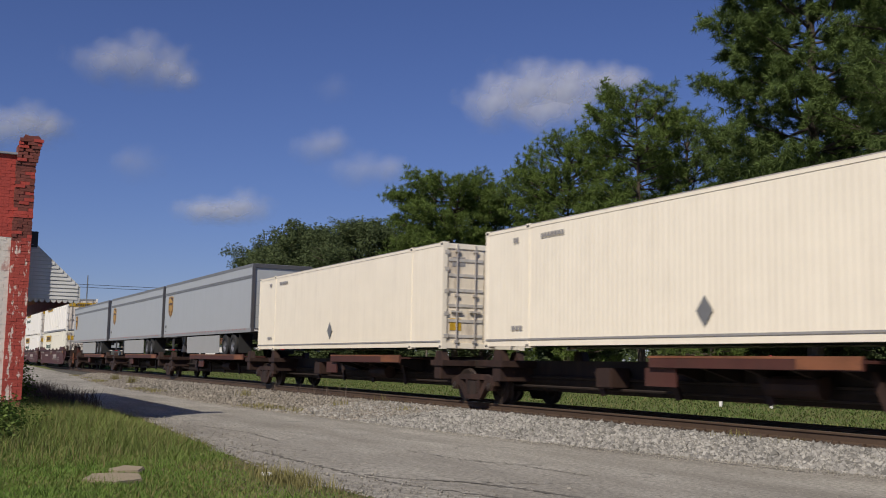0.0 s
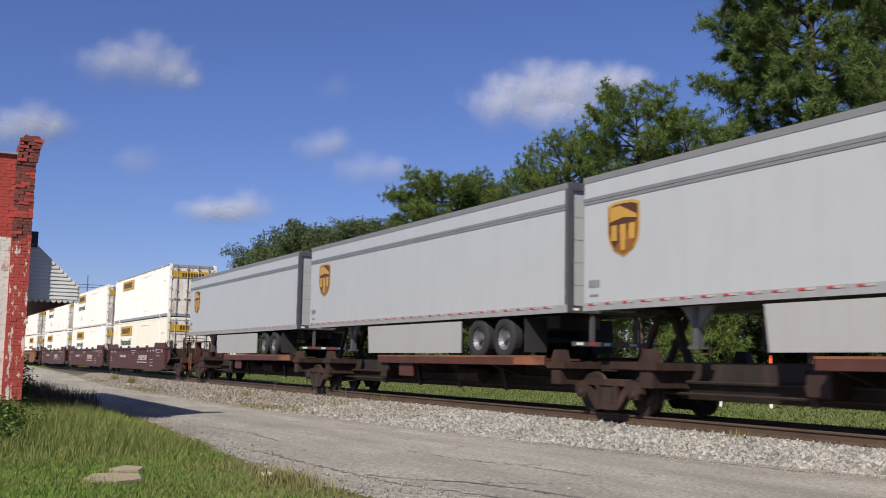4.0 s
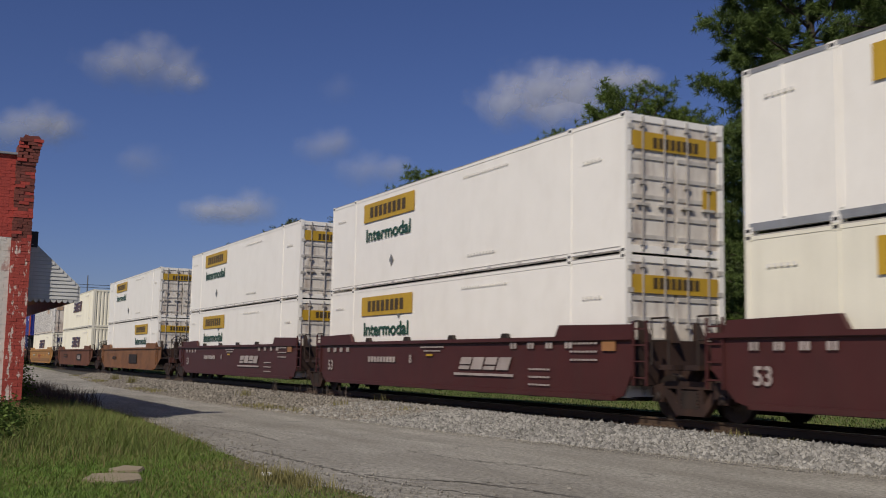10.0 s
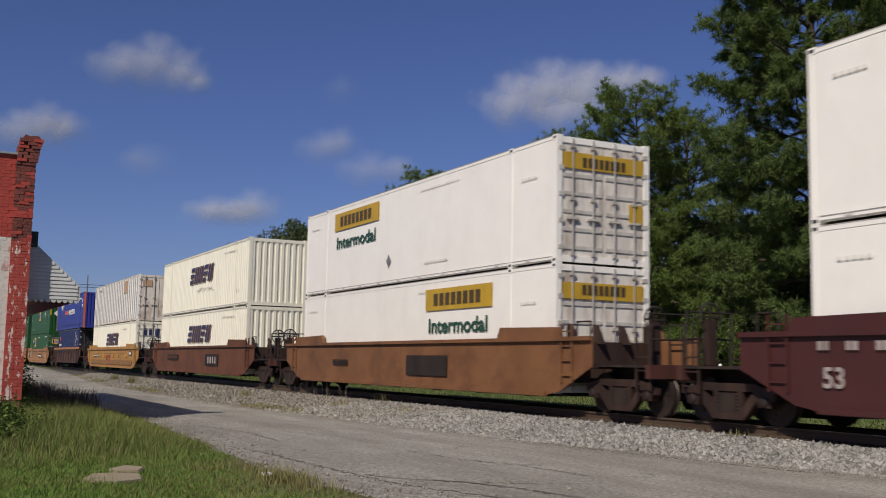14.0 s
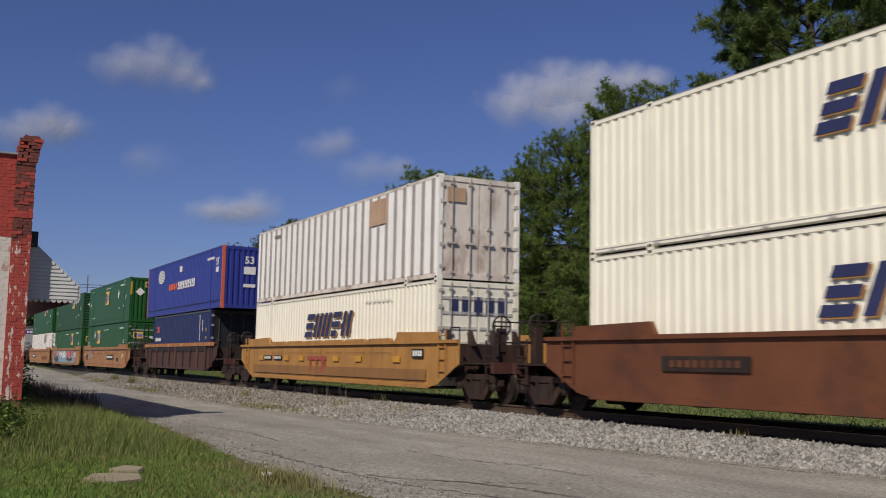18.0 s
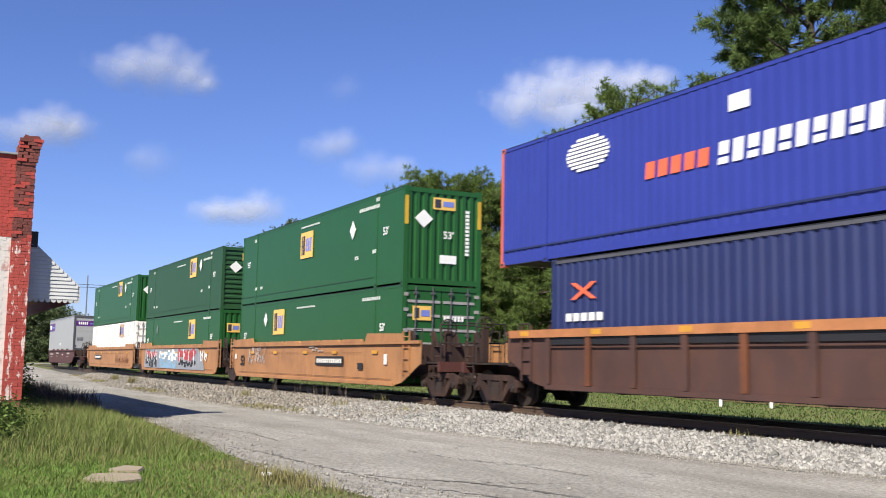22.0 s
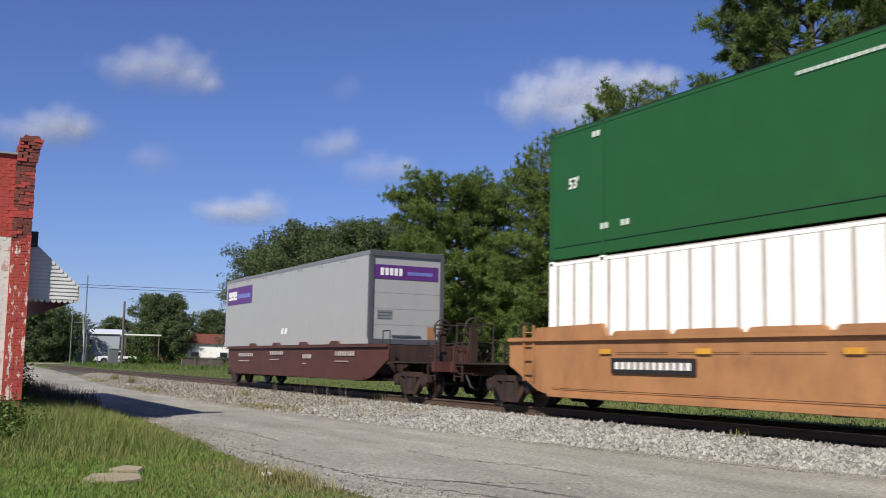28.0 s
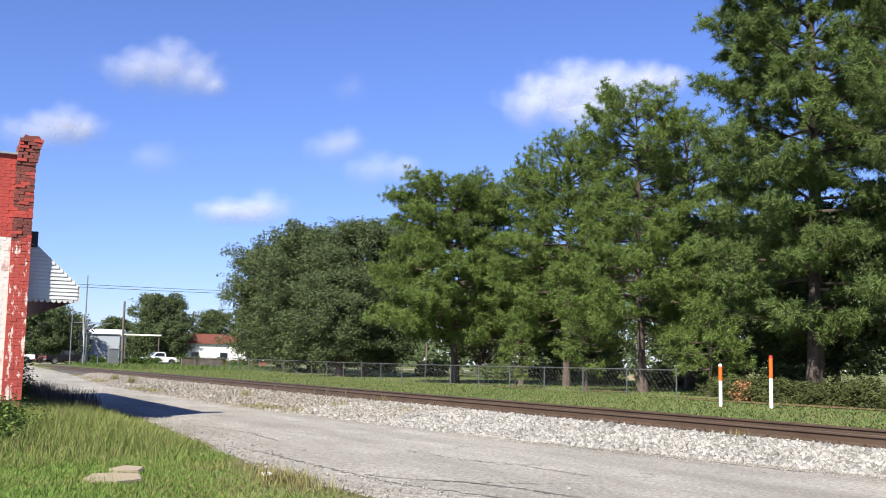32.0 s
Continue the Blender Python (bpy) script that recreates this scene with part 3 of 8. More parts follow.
MOVERS = []      # (thing, place along the track at 16 s)
WHEELSETS = []   # (wheelset, pose on its truck, radius)


def roll_x(t):
    u = t - 16.0
    return 10.171 * u + 0.01202 * u * u + 0.000187 * u ** 3


def rolling(name, label, category, x, group=""):
    ob = thing(name, label, category, pose(x + roll_x(0.0), TRACK_Y, 0), group)
    MOVERS.append((ob, x))
    return ob


def plate(parent, name, x0, x1, z0, z1, material, label="", y=-FACE - 0.014, thick=0.012):
    return part(name, Shape().box(x0, x1, y - thick, y, z0, z1), material, parent, label)


def end_plate(parent, name, y0, y1, z0, z1, material, x, label="", thick=0.012):
    return part(name, Shape().box(x, x + thick, y0, y1, z0, z1), material, parent, label)


def letter_bars(parent, x0, x1, z0, z1, n, material, slant=0.0, y=-FACE - 0.016, label="", gap=0.28, name="lettering", thick=0.008, waist=False):
    """Writing as plain bars, one block a letter."""
    s = Shape()
    w, h = (x1 - x0) / n, z1 - z0
    big = h >= 0.25
    ob = None
    for k in range(n):
        a, b = x0 + k * w + w * gap / 2, x0 + (k + 1) * w - w * gap / 2
        sl = slant * h
        if waist and k % 2 == 0:
            s.prism([(a, z0), (b, z0), (b + sl * 0.3, z0 + h * 0.3), (a + sl * 0.3, z0 + h * 0.3)], "y", y - thick, y)
            s.prism([(a + sl * 0.42, z0 + h * 0.42), (b + sl * 0.42, z0 + h * 0.42), (b + sl, z1), (a + sl, z1)], "y", y - thick, y)
        else:
            s.prism([(a, z0), (b, z0), (b + sl, z1), (a + sl, z1)], "y", y - thick, y)
        if big:
            ob = part("letter_bar", s, material, parent, label)
            s = Shape()
    return ob if big else tagged(part(name, s, material, parent), kind="stuff")


def end_bars(parent, y0, y1, z0, z1, n, material, x, label="", upright=False):
    s = Shape()
    for k in range(n):
        if upright:
            h = (z1 - z0) / n
            s.box(x, x + 0.008, y0, y1, z0 + k * h + h * 0.2, z0 + (k + 1) * h - h * 0.1)
        else:
            w = (y1 - y0) / n
            s.box(x, x + 0.008, y0 + k * w + w * 0.15, y0 + (k + 1) * w - w * 0.15, z0, z1)
    return tagged(part("lettering", s, material, parent), kind="stuff")


def diamond(parent, x, z, r, material, y=-FACE - 0.016):
    return part("placard", Shape().prism([(x - r, z), (x, z - r * 1.25), (x + r, z), (x, z + r * 1.25)], "y", y - 0.006, y), material, parent)


def corrugated_side(length, z0, z1, y, out, pitch, depth, x0, x1):
    """A wall sheet folded into upright corrugations, with thickness."""
    pts = []
    n = max(1, round((x1 - x0) / pitch))
    p = (x1 - x0) / n
    for k in range(n):
        a = x0 + k * p
        pts += [(a, 0), (a + p * 0.34, 0), (a + p * 0.5, depth), (a + p * 0.84, depth)]
    pts.append((x1, 0))
    line = [(x, y - out * d) for x, d in pts]
    back = [(x, y - out * (depth + 0.03)) for x, _ in (pts[-1], pts[0])]
    s = Shape()
    m = len(line)
    allp = line + back
    vs = [(px, py, z0) for px, py in allp] + [(px, py, z1) for px, py in allp]
    k = len(allp)
    s.add(vs, [(i, (i + 1) % k, k + (i + 1) % k, k + i) for i in range(k)])
    return s


CASTING = {}


def container(name, label, front, z0, body, style, end="door", length=16.15, height=2.895, group="containers on the train", door_mat=None, rib="rib_shadow", post_mat=None, rail_mat=None, fold=(0.278, 0.03), ribs=True):
    """A box of the given style; its forward end is at front. Parts in its own space: x from the middle, z from its floor."""
    c = rolling(name, label, "shipping container", front - length / 2, group)
    c["base"] = z0
    h, L = height, length / 2
    post_mat, rail_mat, door_mat = post_mat or body, rail_mat or body, door_mat or (M["stained_door"] if body is M["white"] and end == "door" else body)
    inset = 6.1 if length > 13 else L
    pale = any(w in door_mat.name for w in ("white", "cream", "ivory"))
    gear, rods = ("door_grey", "rib_grey") if pale else ("rib_shadow", "dark_frame")
    zb, zt = z0 + 0.17, z0 + h - 0.09
    for y, out, nm in ((-FACE + 0.01, -1, "side_wall"), (FACE - 0.01, 1, "side_wall")):
        if style == "corrugated" and out < 0:
            s = corrugated_side(length, zb, zt, y, out, *fold, -L + 0.10, L - 0.10)
        else:
            s = Shape().box(-L + 0.10, L - 0.10, min(y, y - out * 0.05), max(y, y - out * 0.05), zb, zt)
        part(nm, s, body, c)
    if style == "ribbed":
        n = 25
        for k in range(n + 1):
            x = -L + 0.35 + (2 * L - 0.7) * k / n
            w = 0.105 if rib == "rib_mid" else 0.05
            part("side_rib", Shape().prism([(x - w, -FACE + 0.01), (x - w * 0.67, -FACE - 0.014), (x + w * 0.67, -FACE - 0.014), (x + w, -FACE + 0.01)], "z", zb, zt), rib, c)
    if style == "posted":
        for k in range(13):
            x = -L + 0.9 + (2 * L - 1.8) * k / 12
            part("side_post", Shape().box(x - 0.03, x + 0.03, -FACE - 0.006, -FACE + 0.012, zb + 0.05, zt), body, c)
    # rails, corner posts and the lifting posts at forty feet
    for y in (-1, 1):
        part("top_rail", Shape().box(-L + 0.02, L - 0.02, y * (FACE - 0.06) - 0.06, y * (FACE - 0.06) + 0.06, zt - 0.01, z0 + h - 0.015), rail_mat, c)
        part("bottom_rail", Shape().box(-L + 0.02, L - 0.02, y * (FACE - 0.06) - 0.055, y * (FACE - 0.06) + 0.055, z0 + 0.045, zb + 0.012), rail_mat, c)
        for x in (-1, 1):
            part("corner_post", Shape().box(min(x * L, x * (L - 0.11)), max(x * L, x * (L - 0.11)), y * (FACE - 0.07) - 0.07, y * (FACE - 0.07) + 0.07, z0 + 0.1, z0 + h - 0.1), post_mat, c)
            if length > 13:
                part("lifting_post", Shape().box(x * inset - 0.055, x * inset + 0.055, y * (FACE - 0.03) - 0.034, y * (FACE - 0.03) + 0.034, z0 + 0.1, z0 + h - 0.1), body, c)
    if body.name not in CASTING:
        CASTING[body.name] = Shape().box(-0.089, 0.089, -0.081, 0.081, 0.0, 0.118).mesh("corner_casting", post_mat)
        CASTING[body.name, "lift"] = Shape().box(-0.089, 0.089, -0.081, 0.081, 0.0, 0.118).mesh("corner_casting", body)
        # black block on the face paints in the dark of the lifting hole
        CASTING["hole"] = CASTING.get("hole") or Shape().box(-0.05, 0.05, -0.087, -0.0805, 0.03, 0.085).mesh("casting_hole", "black")
    for x in (-L + 0.087, L - 0.087):
        for y in (-FACE + 0.078, FACE - 0.078):
            for z in (z0, z0 + h - 0.117):
                k = part("corner_casting", CASTING[body.name], None, c, "", (x, y, z))
                part("casting_hole", CASTING["hole"], None, k)
    if length > 13:
        for x in (-inset, inset):
            for z in (z0, z0 + h - 0.117):
                k = part("corner_casting", CASTING[body.name, "lift"], None, c, "", (x, -FACE + 0.074, z))
                part("casting_hole", CASTING["hole"], None, k)
    part("roof", Shape().box(-L + 0.05, L - 0.05, -FACE + 0.05, FACE - 0.05, z0 + h - 0.06, z0 + h - 0.025), "tin", c)
    part("roof_edge", Shape().box(-L + 0.2, L - 0.2, -FACE - 0.003, -FACE + 0.02, z0 + h - 0.03, z0 + h - 0.012), "rib_grey" if pale else "black", c)
    part("floor", Shape().box(-L + 0.05, L - 0.05, -FACE + 0.06, FACE - 0.06, z0 + 0.08, z0 + 0.15), "grime", c)
    part("rear_wall", Shape().box(-L + 0.02, -L + 0.07, -FACE + 0.14, FACE - 0.14, z0 + 0.1, z0 + h - 0.1), body, c)
    # the forward end
    part("header", Shape().box(L - 0.10, L - 0.01, -FACE + 0.13, FACE - 0.13, z0 + h - 0.17, z0 + h - 0.03), rail_mat, c)
    part("sill", Shape().box(L - 0.10, L - 0.01, -FACE + 0.13, FACE - 0.13, z0 + 0.02, z0 + 0.17), rail_mat, c)
    if end == "door":
        for y in (-1, 1):
            ya, yb = sorted((y * 0.015, y * (FACE - 0.15)))
            d = part("door", Shape().box(L - 0.085, L - 0.035, ya, yb, z0 + 0.17, z0 + h - 0.17), door_mat, c)
            for k in range(6 if ribs else 0):
                z = z0 + 0.35 + k * 0.41
                part("door_rib", Shape().prism([(ya + 0.04, z - 0.04), (yb - 0.04, z - 0.04), (yb - 0.04, z + 0.04), (ya + 0.04, z + 0.04)], "x", L - 0.036, L - 0.012), gear, d)
            for yy in (0.30, 0.86):
                part("lock_rod", Shape().tube((L + 0.01, y * yy, z0 + 0.06), (L + 0.01, y * yy, z0 + h - 0.06), 0.019, n=6), rods, d)
                part("rod_handle", Shape().box(L - 0.02, L + 0.035, y * yy - 0.16, y * yy + 0.16, z0 + 0.98, z0 + 1.03), gear, d)
                for z in (0.2, 1.45, 2.65):
                    part("rod_keeper", Shape().box(L - 0.03, L + 0.035, y * yy - 0.06, y * yy + 0.06, z0 + z - 0.035, z0 + z + 0.035), rods, d)
            for z in (0.35, 0.95, 1.55, 2.15, 2.6):
                part("hinge", Shape().box(L - 0.04, L + 0.012, y * (FACE - 0.12) - 0.07, y * (FACE - 0.12) + 0.07, z0 + z - 0.05, z0 + z + 0.05), gear, d)
    elif end == "upright":
        s = Shape()
        pts, n = [], 9
        w = 2 * (FACE - 0.14) / n
        for k in range(n):
            a = -FACE + 0.14 + k * w
            pts += [(L - 0.02, a), (L - 0.02, a + w * 0.45), (L - 0.065, a + w * 0.58), (L - 0.065, a + w * 0.9)]
        pts += [(L - 0.02, FACE - 0.14), (L - 0.12, FACE - 0.14), (L - 0.12, -FACE + 0.14)]
        part("front_wall", s.prism(pts, "z", z0 + 0.15, z0 + h - 0.15), door_mat, c)
    else:
        part("front_wall", Shape().box(L - 0.12, L - 0.06, -FACE + 0.14, FACE - 0.14, z0 + 0.15, z0 + h - 0.15), door_mat, c)
        for k in range(11):
            z = z0 + 0.35 + k * 0.22
            part("end_rib", Shape().prism([(L - 0.061, z - 0.07), (L - 0.02, z - 0.04), (L - 0.02, z + 0.04), (L - 0.061, z + 0.07)][::1], "y", -FACE + 0.16, FACE - 0.16), door_mat, c)
    return c


# -- running gear --
def wheelset_mesh(r=0.42):
    prof = [(-1.09, 0.0), (-1.09, 0.055), (-0.80, 0.075), (-0.80, 0.15), (-0.775, r * 0.55), (-0.79, r * 0.85), (-0.79, r), (-0.70, r + 0.004), (-0.675, r + 0.026), (-0.655, r + 0.02),
            (-0.655, r * 0.86), (-0.70, r * 0.55), (-0.655, 0.15), (-0.655, 0.075), (0.655, 0.075), (0.655, 0.15), (0.70, r * 0.55), (0.655, r * 0.86),
            (0.655, r + 0.02), (0.675, r + 0.026), (0.70, r + 0.004), (0.79, r), (0.79, r * 0.85), (0.775, r * 0.55), (0.80, 0.15), (0.80, 0.075), (1.09, 0.055), (1.09, 0.0)]
    s = Shape().lathe(prof, 28)
    for y in (-0.79, 0.79):      # bolts and casting marks on the plate, so that the turn shows
        for k in range(3):
            a = 2 * math.pi * k / 3
            s.box(0.21 * math.cos(a) - 0.03, 0.21 * math.cos(a) + 0.03, y - 0.012, y + 0.012, 0.21 * math.sin(a) - 0.03, 0.21 * math.sin(a) + 0.03)
    return s.mesh("wheelset", "wheel")


def frame_mesh():
    """A cast three-piece side frame in the x-z plane."""
    s = Shape()
    top = [(-1.12, 0.02), (-1.12, 0.17), (-0.95, 0.22), (-0.62, 0.30), (0.62, 0.30), (0.95, 0.22), (1.12, 0.17), (1.12, 0.02), (0.72, 0.02), (0.60, 0.16), (-0.60, 0.16), (-0.72, 0.02)]
    s.prism(top, "y", -0.07, 0.07)
    s.prism([(-0.74, 0.04), (-0.60, 0.14), (-0.30, -0.20), (0.30, -0.20), (0.60, 0.14), (0.74, 0.04), (0.38, -0.33), (-0.38, -0.33)], "y", -0.075, 0.075)
    for x in (-0.30, 0.30):
        s.box(x - 0.06, x + 0.06, -0.072, 0.072, -0.22, 0.18)
    for x in (-0.89, 0.89):
        s.prism([(x - 0.17, 0.04), (x + 0.17, 0.04), (x + 0.13, -0.10), (x - 0.13, -0.10)], "y", -0.085, 0.085)
    return s.mesh("side_frame", "truck")


def cap_mesh():
    s = Shape().lathe([(-0.02, 0.0), (-0.02, 0.05), (0.0, 0.09), (0.09, 0.10), (0.09, 0.0)], 14)
    return s.mesh("bearing_cap", "wheel")


def spring_mesh():
    pts = []
    for k in range(6):
        pts += [(0.24, -0.20 + k * 0.06), (0.20, -0.17 + k * 0.06)]
    s = Shape().prism(pts + [(-x, z) for x, z in pts[::-1]], "y", -0.08, 0.08)
    return s.mesh("coil_spring", "grime")


MESH = {"wheelset": wheelset_mesh(), "frame": frame_mesh(), "cap": cap_mesh(), "springs": spring_mesh()}
AXLE_Z = RAIL_TOP + 0.42


def bogie(car, x):
    b = part("bogie", Shape().box(-0.20, 0.20, -1.05, 1.05, -0.10, 0.16).box(-0.28, 0.28, -0.28, 0.28, 0.10, 0.26), "truck", car, "", (x, 0, AXLE_Z))
    for y in (-1.02, 1.02):
        part("side_frame", MESH["frame"], None, b, "", (0, y, 0))
        part("coil_spring", MESH["springs"], None, b, "", (0, y, 0))
    for k in (-0.89, 0.89):
        w = part("wheelset", MESH["wheelset"], None, b, "", (k, 0, 0))
        WHEELSETS.append((w, k))
        for y in (-1.13, 1.13):
            part("bearing_cap", MESH["cap"], None, b, "", pose(k, y, 0, 0, 0, 0 if y < 0 else 180))
    part("brake_beam", Shape().box(-0.50, -0.42, -0.95, 0.95, -0.12, -0.04).box(0.42, 0.50, -0.95, 0.95, -0.12, -0.04), "grime", b)
    return b


def coupler(car, x0, x1):
    d = 1 if x1 > x0 else -1
    s = Shape().box(min(x0, x1 - d * 0.25), max(x0, x1 - d * 0.25), -0.11, 0.11, RAIL_TOP + 0.72, RAIL_TOP + 0.98)
    s.prism([(x1 - d * 0.30, -0.20), (x1, -0.13), (x1 + d * 0.08, 0.02), (x1, 0.14), (x1 - d * 0.30, 0.20)], "z", RAIL_TOP + 0.66, RAIL_TOP + 1.0)
    part("coupler", s, "grime", car)
    part("air_hose", Shape().tube((x1 - d * 0.35, -0.35, 1.22), (x1 - d * 0.1, -0.28, 0.78), 0.03, n=6).tube((x1 - d * 0.1, -0.28, 0.78), (x1 + d * 0.12, -0.2, 0.72), 0.03, n=6), "black", car)


def ladder(car, x, y, z0, z1, material, n=5, w=0.42):
    s = Shape()
    s.box(x - w / 2 - 0.02, x - w / 2 + 0.02, y - 0.02, y + 0.02, z0, z1).box(x + w / 2 - 0.02, x + w / 2 + 0.02, y - 0.02, y + 0.02, z0, z1)
    for k in range(n):
        z = z0 + (z1 - z0) * (k + 0.5) / n
        s.box(x - w / 2, x + w / 2, y - 0.014, y + 0.014, z - 0.014, z + 0.014)
    part("ladder", s, material, car)


def well_end(car, d, L, reach, kind, paint, posts=True):
    """The end of a well car past the load: platform, posts, brake gear. d is the way it faces."""
    e = L + reach
    for nm, a, b, y0, y1, z0, z1 in (("centre_sill", L + 0.05, e - 0.25, -0.55, 0.55, 1.12, 1.40), ("bulkhead", L + 0.1, L + 0.28, -1.35, 1.35, 1.05, 1.95), ("bolster", L + 1.1, L + 1.5, -1.36, 1.36, 1.36, 1.46)):
        b = max(b, a + 0.1)
        part(nm, Shape().box(min(d * a, d * b), max(d * a, d * b), y0, y1, z0, z1), "truck", car, bevel=0.01)
    if posts:
        ladder(car, d * (L + 0.62), -1.43, 1.05, 2.30, paint, 4, 0.40)
    for y in (-1.05, -0.35, 0.35, 1.05) if posts else ():
        part("guide_post", Shape().prism([(d * (L + 0.12), 1.9), (d * (L + 0.50), 1.9), (d * (L + 0.26), 2.30), (d * (L + 0.12), 2.34)], "y", y - 0.04, y + 0.04), "truck", car)
    for y in (-1.25, 1.25):
        part("grab_iron", Shape().tube((d * (L + 0.75), y, 1.45), (d * (L + 0.75), y, 2.35), 0.018, n=6).tube((d * (L + 1.25), y, 1.45), (d * (L + 1.25), y, 2.35), 0.018, n=6)
             .tube((d * (L + 0.75), y, 2.35), (d * (L + 1.25), y, 2.35), 0.018, n=6).tube((d * (L + 0.75), y, 1.92), (d * (L + 1.25), y, 1.92), 0.018, n=6), "grime", car)
    if kind == "end":
        x = d * (e - 0.5)
        part("walkway", Shape().box(min(d * (L + 1.4), x), max(d * (L + 1.4), x), -1.25, 1.25, 1.40, 1.45), "grime", car)
        part("end_sill", Shape().box(min(x, x + d * 0.16), max(x, x + d * 0.16), -1.30, 1.30, 1.18, 1.46), "rust_red", car, bevel=0.01)
        part("brake_wheel", Shape().lathe([(-0.02, 0.24), (0.0, 0.28), (0.02, 0.24), (-0.02, 0.24)], 18).box(-0.25, 0.25, -0.012, 0.012, -0.02, 0.02).box(-0.02, 0.02, -0.012, 0.012, -0.25, 0.25),
             "grime", car, "", pose(d * (e - 0.75), -0.85, 2.35, 0, 0, 90))
        part("brake_housing", Shape().box(d * (e - 0.75) - 0.09, d * (e - 0.75) + 0.09, -0.96, -0.76, 1.45, 2.30), "truck", car, bevel=0.015)
        for y in (-1.22, 1.22):
            ladder(car, d * (e - 0.65), y, 0.95, 2.0, "truck", 4)
        part("handrail", Shape().tube((x, -1.2, 1.45), (x, -1.2, 2.45), 0.02, n=6).tube((x, -0.1, 1.45), (x, -0.1, 2.45), 0.02, n=6).tube((x, -1.2, 2.45), (x, -0.1, 2.45), 0.02, n=6).tube((x, -1.2, 1.95), (x, -0.1, 1.95), 0.02, n=6), "grime", car)
        coupler(car, d * (e - 0.5), d * e)
    else:
        part("joint", Shape().prism([(d * (L + 0.2), -0.5), (d * e, -0.22), (d * e, 0.22), (d * (L + 0.2), 0.5)], "z", 0.98, 1.26), "grime", car)


def well_car(label, front, rear, paint, ends, reaches, bogies, tops=2.03, low=0.75, hump=True, caps=True, posts=True, group="rail cars of the train"):
    """ends and reaches: forward, then rearward. bogies: which of the two this unit carries."""
    L = (front - rear) / 2
    car = rolling("well_car", label, "rail car", (front + rear) / 2, group)
    for y, o in ((-1.40, -1), (1.40, 1)):
        fo, ro = [1.5 if e == "end" else q for e, q in zip(ends, (0.40, 0.75))]
        def foot(o):
            return [(L - 0.2, low + 0.02), (L + o * 0.2, low + 0.10), (L + o * 0.85, low + 0.55), (L + o, low + 0.64), (L + o, tops - 0.06)]
        pts = foot(fo) + [(-x, z) for x, z in foot(ro)[::-1]]
        sill = part("side_sill", Shape().prism(pts, "y", min(y, y - o * 0.03), max(y, y - o * 0.03)), paint, car)
        part("top_chord", Shape().box(-L - ro, L + fo, y - 0.055 + o * 0.02, y + 0.055 + o * 0.02, tops - 0.10, tops), paint, sill, bevel=0.012)
        part("bottom_chord", Shape().box(-L + 0.2, L - 0.2, y - 0.05 + o * 0.02, y + 0.05 + o * 0.02, low - 0.02, low + 0.09), paint, sill, bevel=0.012)
        if hump:
            for d in (-1, 1):
                part("raised_end", Shape().prism([(d * (L - 2.3), tops), (d * (L + 0.38), tops), (d * (L + 0.30), tops + 0.21), (d * (L - 2.15), tops + 0.25)], "y", y - 0.05, y + 0.05), paint, sill)
        if caps:
            for k in range(6):
                x = -L + 3.4 + k * (2 * L - 6.8) / 5
                part("chord_cap", Shape().prism([(x - 0.86, tops - 0.03), (x + 0.86, tops - 0.03), (x + 0.84, tops + 0.05), (x + 0.76, tops + 0.085), (x - 0.76, tops + 0.085), (x - 0.84, tops + 0.05)], "y", y - 0.075, y + 0.04), paint, sill, bevel=0.02)
                if o < 0:
                    plate(sill, "panel_seam", x - 0.8, x + 0.8, tops - 0.345, tops - 0.335, "grime", y=-1.4302, thick=0.003)
            if o < 0:
                plate(sill, "panel_seam", -L + 0.3, L - 0.4, low + 0.17, low + 0.182, "grime", y=-1.4302, thick=0.003)
        for k in range(9):
            x = -L + 0.6 + k * (2 * L - 1.2) / 8
            part("stiffener", Shape().box(x - 0.04, x + 0.04, min(y - o * 0.03, y - o * 0.075), max(y - o * 0.03, y - o * 0.075), low + 0.09, tops - 0.1), paint, sill)
    for k in range(7):
        x = -L + 1 + k * (2 * L - 2) / 6
        part("cross_beam", Shape().box(x - 0.12, x + 0.12, -1.36, 1.36, low - 0.04, low + 0.04), "grime", car)
    part("well_floor", Shape().box(-L, L, -1.0, -0.7, low - 0.01, low + 0.035).box(-L, L, 0.7, 1.0, low - 0.01, low + 0.035), "grime", car)
    for d, kind, reach in ((1, ends[0], reaches[0]), (-1, ends[1], reaches[1])):
        well_end(car, d, L, reach, kind, paint, posts)
    for x in bogies:
        bogie(car, x - (front + rear) / 2)
    return car


